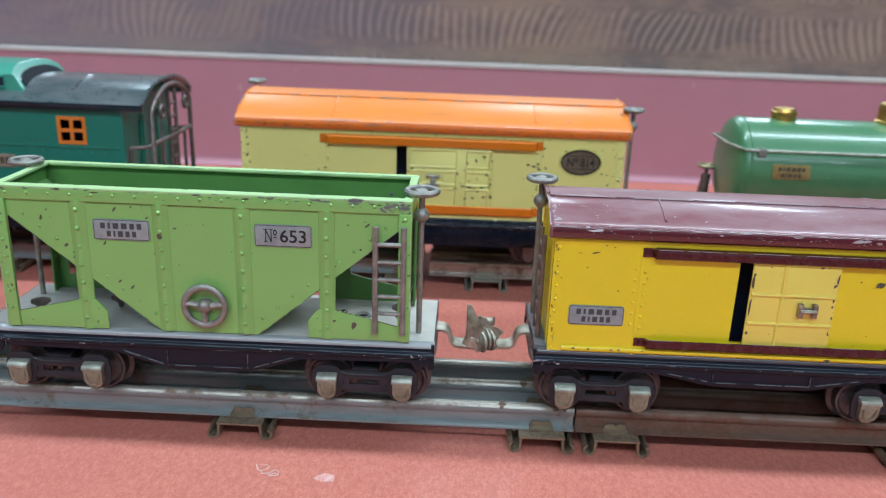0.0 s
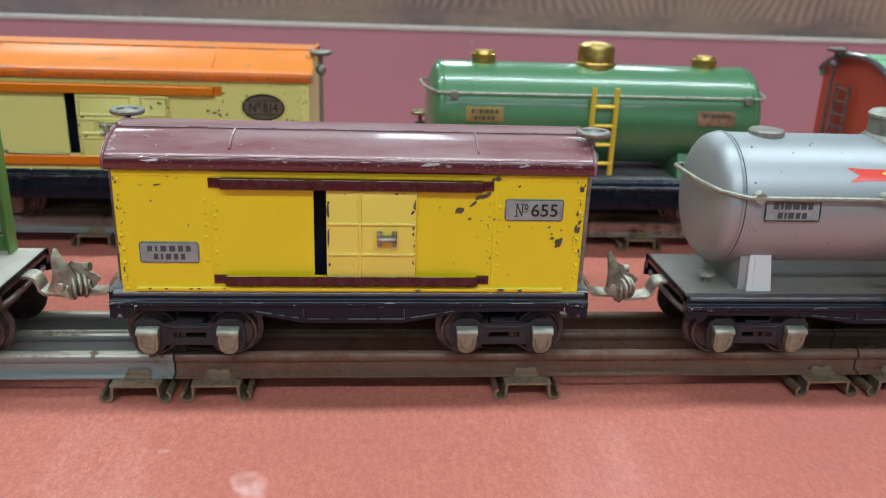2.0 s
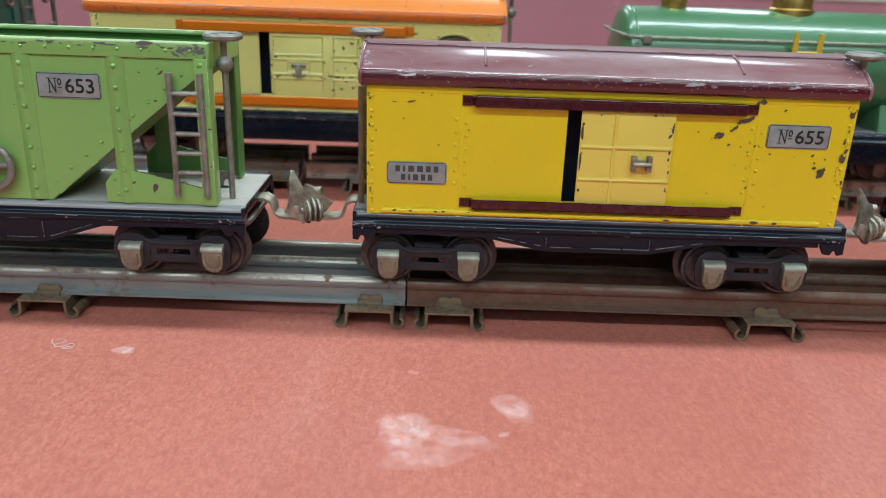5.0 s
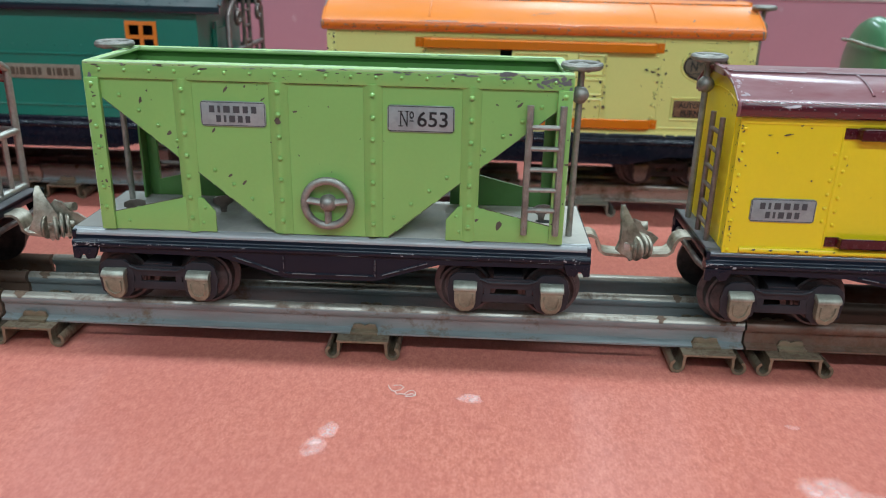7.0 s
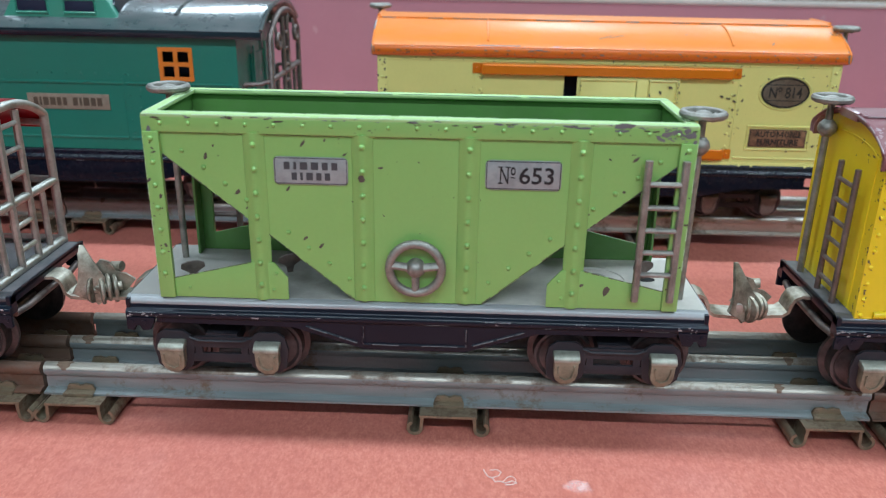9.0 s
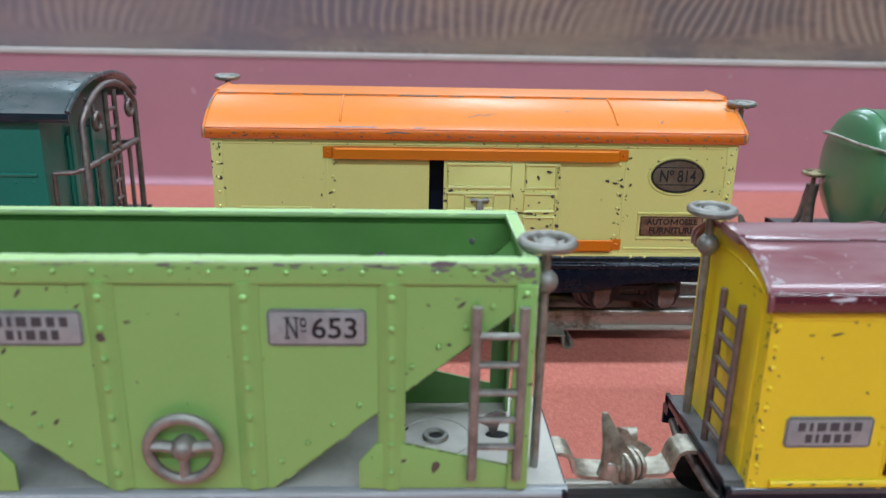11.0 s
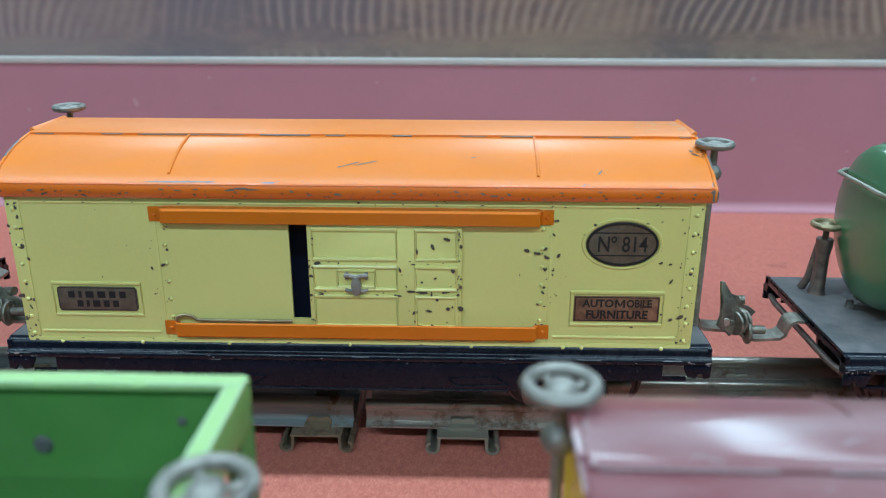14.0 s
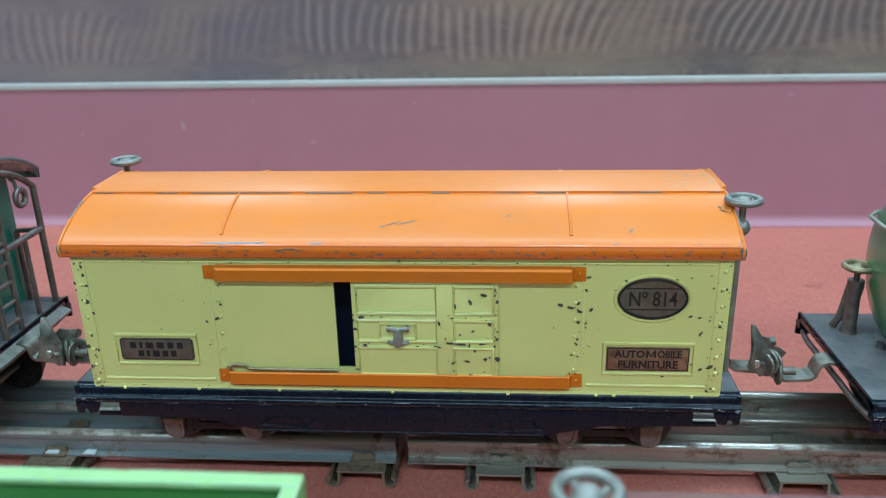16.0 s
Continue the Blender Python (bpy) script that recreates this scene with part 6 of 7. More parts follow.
def cream_box_car():
    x0, x1, y0, y1, z0, z1 = -247.5, -28.5, 163.0, 240.0, 48.6, 101.6
    root, body, roof, door = box_car("box_car", "cream tinplate toy box car with bright orange roof and door tracks", "back train", x0, x1, y0, y1, z0, z1, 100.4, 115.8, 14.0,
                                     M["cream"], M["orange"], M["orange_track"], M["cream"], (-152.2, -103.4, 56.3, 92.6), (-158.2, -151, 59.6, 92.8), ((92.6, 97.8), (53.6, 58.8)), ((-202.0, -75.0), (-200.8, -75.0)), (-195, -80), M["chip_pale"])
    underframe(root, -254.5, -21.5, 160.6, 242.4, 51.6, M["deck"], YB, (-211, -63), 30, deep=15.2, skirt=(36, 26), latch=(0, 1), flat_side=True)
    c = M["cream"]
    yd = y0 - 1.5
    L = []
    for xa, xb in ((-150.5, -124.0), (-118.0, -105.0)):
        for za, zb in ((58.0, 68.5), (71.0, 78.6), (81.2, 91.0)):
            L.append((xa, xb, za, zb))
    for xa, xb, za, zb in L + [(-143, -131, 71.8, 77.4)]:
        part("door_panel", tube(bmesh.new(), [(xa, yd, za), (xb, yd, za), (xb, yd, zb), (xa, yd, zb)], 0.8, 8, closed=True), c, door)
    bm = bmesh.new()
    prism(bm, [(-138.2, 70.2), (-137.4, 69.5), (-136.4, 69.5), (-135.6, 70.2), (-135.3, 73.0), (-135.9, 75.8), (-137.9, 75.8), (-138.5, 73.0)], yd - 2.6, yd + 0.1, "y", 0.6)
    for q in (-1, 1):
        tube(bm, [(-136.9, yd - 1.6, 75.6), (-136.9 + q * 2.0, yd - 2.0, 76.2), (-136.9 + q * 3.6, yd - 1.2, 76.0)], 0.75, 8)
        tube(bm, [(-136.9, yd - 1.0, 71.2), (-136.9 + q * 2.2, yd - 1.2, 70.7), (-136.9 + q * 3.5, yd - 0.6, 70.9)], 0.65, 8)
        box(bm, -136.9 + q * 3.2 - 0.5, -136.9 + q * 3.2 + 0.5, yd - 0.8, yd + 0.1, 74.4, 77.0, 0.25)
    part("door_clip", bm, M["steel"], door, "tarnished metal door catch")
    bm = bmesh.new()
    rv = bmesh.new()
    for x in (-200.6, -75.4):
        box(bm, x - 0.45, x + 0.45, y0 - 0.3, y0 + 0.1, 50.5, 100.5, 0.15)
        z = 60.0
        while z < 92:
            rivet(rv, x - 2.6 if x > -100 else x + 2.6, y0, z, 0.72)
            z += 6.2
    for x, s in ((x0, 1), (x1, -1)):
        box(bm, min(x + s * 0.3, x + s * 4.6), max(x + s * 0.3, x + s * 4.6), y0 - 0.35, y0 + 0.1, 52.3, 99.6, 0.2)
        z = 53.5
        while z < 99:
            rivet(rv, x + s * 2.5, y0 - 0.35, z, 0.72)
            z += 6.1
    box(bm, x0 + 0.3, x1 - 0.3, y0 - 0.35, y0 + 0.1, 49.0, 52.2, 0.25)
    for x in (-236, -209, -180, -140, -100, -70, -64, -38):
        rivet(rv, x, y0 - 0.35, 50.6, 0.7)
    part("rivets", rv, c, body, kind="stuff")
    for xa, xb, za, zb in ((-236.6, -207.6, 60.4, 71.4), (-68.4, -38.6, 59.0, 70.2)):
        tube(bm, [(xa, y0, za), (xb, y0, za), (xb, y0, zb), (xa, y0, zb)], 0.7, 6, closed=True)
    tube(bm, [(x0 + 5.5, y0, 54.4), (-202.5, y0, 54.4)], 0.6, 6)
    tube(bm, [(-73.5, y0, 54.4), (x1 - 5.5, y0, 54.4)], 0.6, 6)
    tube(bm, [(x0 + 5.5, y0, 98.6), (-72, y0, 98.6), (x1 - 5.5, y0, 98.6)], 0.4, 6)
    pieces("pressed_bead", bm, c, body)
    maker_plate(root, -235.2, -209.0, 61.8, 70.2, y0, M["dark_plate"], "darkened brass plate with two lines of bars", M["ink"])
    # lettered copper plate
    bm = bmesh.new()
    box(bm, -67.2, -39.8, y0 - 0.5, y0 + 0.1, 60.2, 69.0, 0.15)
    p = part("lettered_plate", bm, M["copper"], root, "copper plate reading AUTOMOBILE FURNITURE")
    lettering("plate_word", "AUTO", -64.6, -54.6, 65.2, 68.0, y0 - 0.5, M["ink"], p, bold=0.034)
    lettering("plate_word", "OBILE", -50.4, -42.4, 65.2, 68.0, y0 - 0.5, M["ink"], p, bold=0.034)
    bm = bmesh.new()  # the M between them, of four strokes
    for pts in ([(-54.1, 65.2), (-53.5, 65.2), (-53.5, 68.0), (-54.1, 68.0)], [(-51.5, 65.2), (-50.9, 65.2), (-50.9, 68.0), (-51.5, 68.0)], [(-53.5, 68.0), (-53.5, 67.0), (-52.7, 65.4), (-52.5, 66.2)], [(-51.5, 68.0), (-52.5, 66.2), (-52.3, 65.4), (-51.5, 67.0)]):
        bm.faces.new([bm.verts.new((x, y0 - 0.62, z)) for x, z in pts])
    part("plate_letter", bm, M["ink"], p)
    lettering("plate_word", "FURNITURE", -63.2, -43.4, 61.2, 64.2, y0 - 0.5, M["ink"], p, bold=0.034)
    bm = bmesh.new()
    border(bm, -67.2, -39.8, 60.2, 69.0, y0 - 0.5, 0.3)
    part("plate_border", bm, M["ink"], p)
    # oval number plate
    def oval(rx, rz, n=36):
        return [(-53.2 + rx * math.cos(2 * math.pi * k / n), 86.6 + rz * math.sin(2 * math.pi * k / n)) for k in range(n)]
    p = part("number_plate", prism(bmesh.new(), oval(11.4, 7.3), y0 - 0.5, y0 + 0.1, "y", 0.2), M["dark_plate"], root, "dark brass oval plate reading No 814")
    bm = bmesh.new()
    tube(bm, [(x, y0 - 0.5, z) for x, z in oval(10.9, 6.8)], 0.4, 6, closed=True)
    box(bm, -62.2, -44.2, y0 - 0.58, y0 - 0.5, 90.1, 90.5)
    box(bm, -62.2, -44.2, y0 - 0.58, y0 - 0.5, 82.7, 83.1)
    part("plate_border", bm, M["ink"], p)
    lettering("plate_number", "Nº 814", -60.8, -45.4, 84.0, 89.3, y0 - 0.5, M["ink"], p)
    part("plate_rim", tube(bmesh.new(), [(x, y0, z) for x, z in oval(12.2, 8.0)], 0.6, 6, closed=True), c, body)
    bm = bmesh.new()
    tube(bm, [(-196.5, y0 - 1.2, 59.0), (-196, y0 - 1.4, 60.4), (-193.6, y0 - 1.6, 61.2), (-191, y0 - 1.4, 60.6), (-190, y0 - 1.2, 59.4), (-186, y0 - 1.2, 59.2), (-158.5, y0 - 1.2, 59.2)], 0.55, 8)
    part("door_wire", bm, M["dull_brass"], root, "dull wire lying along the lower track")
    brake_wheel(root, x1 + 5.6, 179.0, 48.2, 115.2, 6.3, M["steel"])
    brake_wheel(root, x0 - 4.6, 223.0, 48.2, 118.3, 6.1, M["steel"])
    rg = random.Random(21)
    bm = bmesh.new()
    sp = scatter(rg, 12, -246, -28.5, 50, 100, (0.12, 0.32)) + scatter(rg, 26, x0, x0 + 5, 50, 100, (0.25, 0.75), (0.7, 2)) + scatter(rg, 22, x1 - 6, x1, 50, 100, (0.2, 0.5), (0.7, 2))
    sp += [(-80, 83.2, 0.7, 2.2, -0.3), (-77, 82.2, 0.7, 2.0, -0.5), (-83, 84.2, 0.5, 1.6, -0.3), (-73, 82.6, 0.5, 1.4, 0.9), (-85, 76, 0.25, 4, 1.5), (-37, 74, 0.4, 3, 1.0), (-41, 80.5, 0.4, 2, 0.2), (-38, 80, 0.4, 2, 0.2), (-33, 62, 0.6, 2, 0.5), (-36, 61, 0.5, 1.5, 0.5)]
    sp += scatter(rg, 12, -66, -40, 79, 95, (0.25, 0.55)) + scatter(rg, 12, -68, -38, 58, 71, (0.25, 0.5))
    sp += scatter(rg, 14, -203, -198, 54, 100, (0.15, 0.4)) + scatter(rg, 14, -78, -73, 54, 100, (0.15, 0.4)) + scatter(rg, 26, x0, x1, 98.2, 100.2, (0.12, 0.35), (1, 3), 0.3) + scatter(rg, 22, x0, x1, 49.2, 52.0, (0.12, 0.35), (1, 3), 0.3)
    chips(bm, [(a, b, c2 * 0.9, d, f) for a, b, c2, d, f in sp], y0 - 0.4, rg)
    sp = scatter(rg, 16, -152, -150.4, 57, 92, (0.25, 0.7), (0.6, 1.4)) + scatter(rg, 18, -105, -103.6, 57, 92, (0.25, 0.75), (0.6, 1.4)) + scatter(rg, 14, -150, -105, 68.5, 71, (0.3, 0.7), (1.5, 4), 0.2) + scatter(rg, 16, -124, -104, 58, 91, (0.2, 0.6)) + scatter(rg, 8, -150, -105, 78.5, 81.5, (0.25, 0.5), (1.5, 3), 0.2)
    chips(bm, sp + scatter(rg, 10, -116, -104, 58, 92, (0.25, 0.6), (0.8, 2)), yd - 0.5, rg)
    near = []  # flecks lost beside the rivets
    for x, za in ((-198.0, 60.0), (-78.0, 60.0), (x0 + 2.5, 53.5), (x1 - 2.5, 53.5)):
        near += [(x + rg.uniform(-1.3, 1.3), za + 6.15 * k + rg.uniform(-1.3, 0.6), rg.uniform(0.18, 0.42), rg.uniform(0.8, 2), rg.uniform(-1.5, 1.5)) for k in range(8) for _ in range(2)]
    chips(bm, [q for q in near if q[1] < 99], y0 - 0.42, rg)
    part("wear", bm, M["chip"], body, kind="stuff")
    bm = bmesh.new()
    chips(bm, scatter(rg, 60, x0, x1, 101.4, 104.0, (0.12, 0.42), (1, 3.5), 0.3) + scatter(rg, 5, x0 + 45, x0 + 110, 103.4, 104.2, (0.25, 0.45), (5, 10), 0.03), y0 - 2.6, rg)
    part("bared_metal", bm, M["chip_pale"], roof, kind="stuff")
    bm = bmesh.new()
    x = x0
    while x < x1:
        L = rg.uniform(4, 22)
        zz = roof_z(187.5, 201.5, 40.3, 105.0, 115.8) + 0.35
        tube(bm, [(x, 187.4, zz), (min(x + L, x1), 187.4, zz)], rg.uniform(0.1, 0.24), 5)
        x += L + rg.choice((0.5, 5.0, 16.0))
    part("rubbed_edge", bm, M["chip_pale"], roof, kind="stuff")

    def on_roof(u, v, lift):  # v runs from the eave (negative) up over the curve
        if v < 0:
            return (u, y0 - 2.5 - lift, 105.0 + v)
        return (u, y0 - 1.8 + v, roof_z(y0 - 1.8 + v, 201.5, 40.3, 105.0, 115.8) + (0.8 if 28.4 < v < 52 else 0.05) + lift * 0.5)
    bm = flakes(bmesh.new(), [(-188, 0.9, 0.30, 36, 0.004), (-180, 0.5, 0.28, 20, 0.0), (-163.5, 0.8, 0.25, 9, 0.02), (-193, 0.2, 0.2, 12, 0.0), (-172, -0.8, 0.25, 5, 0.05), (-26.9, -2.2, 0.9, 1.6, 1.4), (-26.8, 0.8, 0.7, 2.4, 1.2), (-27.4, -0.6, 0.6, 1.6, 0.4), (-248.9, -1.6, 0.7, 2.0, 1.5),
                                  (-139, 8.2, 0.22, 12, 0.35), (-133, 9.0, 0.25, 14, 0.3), (-141.5, 7.2, 0.2, 5, 0.2), (-100, 12, 0.2, 4, 0.3), (-61, 5.5, 0.22, 5, 0.9)] + scatter(rg, 26, x0, x1, 0.1, 1.4, (0.08, 0.2), (1.5, 6), 0.2), rg, on_roof)
    part("scuffing", bm, M["chip_pale"], roof, kind="stuff")
    bm = flakes(bmesh.new(), scatter(rg, 14, -31.5, -27.2, 13.0, 18.5, (0.15, 0.5), (0.8, 2.2), 1.5), rg, on_roof)
    part("wear", bm, M["chip"], roof, kind="stuff")
    bm = flakes(bmesh.new(), scatter(rg, 40, -44, -27.5, 29.5, 50, (0.2, 0.6), (2, 6), 0.3), rg, on_roof)
    part("rubbed_patch", bm, M["rubbed_orange"], roof, "orange paint rubbed pale", kind="stuff")
    bm = chips(bmesh.new(), scatter(rg, 70, x0, x1, 101.2, 103.4, (0.1, 0.32), (0.8, 3), 0.4) + scatter(rg, 24, x0, x0 + 40, 101.2, 103.4, (0.1, 0.4), (0.8, 3), 0.4), y0 - 2.6, rg)
    part("wear", bm, M["chip"], roof, kind="stuff")
    e = 100.4
    roll = [(y0 - 0.75, e - 0.12), (y0 - 2.05, e + 0.5), (y0 - 2.56, e + 2.4), (y0 - 2.36, e + 4.1), (y0 - 2.0, e + 4.85), (y0 - 1.75, e + 4.7), (y0 - 2.1, e + 4.0), (y0 - 2.3, e + 2.4), (y0 - 1.8, e + 0.8), (y0 - 0.7, e + 0.2)]
    part("eave_roll", prism(bmesh.new(), roll, x0 - 2.0, x1 + 2.0, "x"), M["orange_eave"], roof, "orange rolled eave, its shade painted deeper", 60)
    part("shoulder", tube(bmesh.new(), [(x0 - 2.0, y0 - 1.75, 105.0 + 0.05), ((x0 + x1) / 2, y0 - 1.75, 105.0 + 0.05), (x1 + 2.0, y0 - 1.75, 105.0 + 0.05)], 0.5, 16), M["orange_eave"], roof, "", 70)


cream_box_car()


def red_box_car():
    x0, x1, y0, y1, z0, z1 = 305.0, 524.0, 163.0, 240.0, 48.6, 104.6
    root, body, roof, door = box_car("box_car", "brick red tinplate toy box car with mint green roof", "back train", x0, x1, y0, y1, z0, z1, 102.4, 119.5, 14.0,
                                     M["brick"], M["mint"], M["mint"], M["brick"], (392, 440, 56.3, 92.6), (386, 393, 59.6, 92.8), ((92.6, 97.8), (53.6, 58.8)), ((340, 470), (340, 470)), (350, 460), None)
    underframe(root, 298.0, 531.0, 160.6, 242.4, 51.6, M["black"], YB, (341, 489), 30, deep=15.2, skirt=(36, 26), latch=(0, 0), flat_side=True)
    bm = bmesh.new()
    ys = np.linspace(y0 - 1, y1 + 1, 19)
    tube(bm, [(x0 - 2.6, y, roof_z(y, 201.5, 40.3, 107.0, 119.5)) for y in ys], 1.6, 8)
    part("end_arch", bm, M["bottle"], roof, "dark green arch bead at the roof end")
    brake_wheel(root, x0 - 5, 221, 48.2, 121.5, 6.3, M["bronze"])
    ladder(root, "y", 203, 217, x0 - 3.0, 52, 101, (58, 66, 74, 82, 90, 98), 1.1, M["bronze"])


red_box_car()


# ---- tank cars ----
def tank_body(root, xa, xb, yc, zc, r, dome, material, seam=0.5):
    """A drum with dished ends along x."""
    bm = bmesh.new()
    prof = [(0, -dome)] + [(r * math.sin(a), -dome * math.cos(a) ** 0.8) for a in np.linspace(0.25, math.pi / 2 - 0.12, 8)] + [(r, 0)]
    L = xb - xa
    prof += [(r, L)] + [(q, L - h) for q, h in prof[:-1][::-1]]
    lathe(bm, prof, (xa, yc, zc), "x", 64)
    t = part("tank", bm, material, root, "", 30)
    if seam:
        for x in (xa + 1.0, xb - 1.0):
            part("tank_band", ring(bmesh.new(), (x, yc, zc), r + 0.05, seam, "x", 64, 6), material, t)
    return t


def cap(root, x, y, z, R, h, material, name="cap"):
    bm = bmesh.new()
    lathe(bm, [(0, -3), (R * 0.92, -3), (R * 0.92, h * 0.35), (R, h * 0.42), (R, h * 0.72), (R * 0.86, h * 0.78), (R * 0.78, h), (0, h * 1.04)], (x, y, z), "z", 24)
    return part(name, bm, material, root)


def green_tank_car():
    yc, zc, r = 201.5, 81.0, 29.5
    root = thing("tank_car", (137, yc, 17.5), "glossy green tinplate toy tank car with brass fittings", "toy train car", "back train")
    underframe(root, 23, 252, 163, 240, 48.0, M["deck"], YB, (66, 210), 30, deep=15.2, skirt=(36, 26), latch=(0, 1), flat_side=True)
    t = tank_body(root, 46, 230, yc, zc, r, 8.5, M["tank"])
    cap(t, 71.5, yc, zc + r - 0.3, 7.6, 6.6, M["brass"], "filler_cap")
    cap(t, 206, yc, zc + r - 0.3, 7.6, 6.6, M["brass"], "filler_cap")
    bm = bmesh.new()
    lathe(bm, [(12.6, -4), (12.2, 1.2), (11.0, 2.0), (11.0, 9.4), (10.2, 11.4), (7.6, 12.8), (3.2, 13.6), (0, 13.8)], (139, yc, zc + r - 0.6), "z", 26)
    part("dome", bm, M["brass"], t, "brass centre dome")
    # wire handrail round the tank, on little posts
    zr, off = 95.5, 26.5
    pts = [(34, yc, zr + 2.5), (36, yc - 16, zr + 1.5), (43, yc - off - 0.6, zr)] + [(x, yc - off - 1.6, zr) for x in range(50, 231, 20)] + [(234, yc - off - 0.6, zr), (240, yc - 16, zr), (242, yc, zr + 1)]
    pts += [(240, yc + 16, zr), (234, yc + off, zr)] + [(x, yc + off + 1.6, zr) for x in range(230, 49, -30)] + [(43, yc + off, zr), (36, yc + 16, zr + 1.5)]
    part("handrail", tube(bmesh.new(), pts, 0.85, 8, closed=True), M["nickel"], root, "thin nickel wire handrail")
    for x in (52, 225):
        bm = bmesh.new()
        box(bm, x - 2.2, x + 2.2, yc - off - 2.8, yc - off + 2, zr - 3.4, zr + 1.2, 0.6)
        part("rail_post", bm, M["steel"], root)
    ladder(root, "x", 131.8, 145.2, 170.0, 50, 100.5, (57, 68, 79, 90), 1.6, M["brass_paint"])
    for x in (85, 191):
        bm = bmesh.new()
        prism(bm, [(yc - 33, 48.2), (yc + 33, 48.2), (yc + 29, 63), (yc + 15, 56), (yc, 53), (yc - 15, 56), (yc - 29, 63)], x - 5, x + 5, "x", 0.4)
        part("saddle", bm, M["tank"], root)
    for (xa, xb), mat in (((59, 80.5), "brass_plate"), ((195, 217.5), "copper")):
        bm = bmesh.new()
        prism(bm, [(yc - 28.9, 88.2), (yc - 29.9, 84), (yc - 30.2, 79.8), (yc - 29.0, 79.8), (yc - 28.6, 84), (yc - 27.8, 88.2)], xa, xb, "x")
        p = part("name_plate", bm, M[mat], t, "small metal plate with dark bars")
        bm = bmesh.new()
        bars(bm, xa + 3, xb - 3, 84.4, 86.8, yc - 29.7, (1, 0.5, 1.2, 1.2, 1, 0.9))
        if xa < 100:
            bars(bm, xa + 5, xb - 5, 80.8, 83.2, yc - 30.1, (1, 0.5, 1.2, 1, 1))
        part("plate_print", bm, M["faint_print"], p)
    brake_wheel(root, 35.5, 219, 48.2, 76.2, 6.2, M["dull_brass"], ball=False, stand=True, staff=M["bronze"])
    for x, y in ((42, 205), (60, 176)):
        bm = bmesh.new()
        lathe(bm, [(0, 0), (1.6, 0), (1.2, 3.2), (3.4, 4.2), (3.0, 5.4), (0, 5.6)], (x, y, 48.2), "z", 9)
        part("tab", bm, M["deck"], root)
    bm = bmesh.new()
    rg = random.Random(4)
    for x in (52, 60, 92, 160, 188, 222):
        for a in (-30, 0):
            y, z = yc - (r + 0.02) * math.cos(math.radians(a)), zc + r * math.sin(math.radians(a))
            lathe(bm, [(0.8, 0.2), (0.6, -0.3), (0, -0.5)], (x, y, z), "y", 6)
    part("rivets", bm, M["tank"], t, kind="stuff")


green_tank_car()


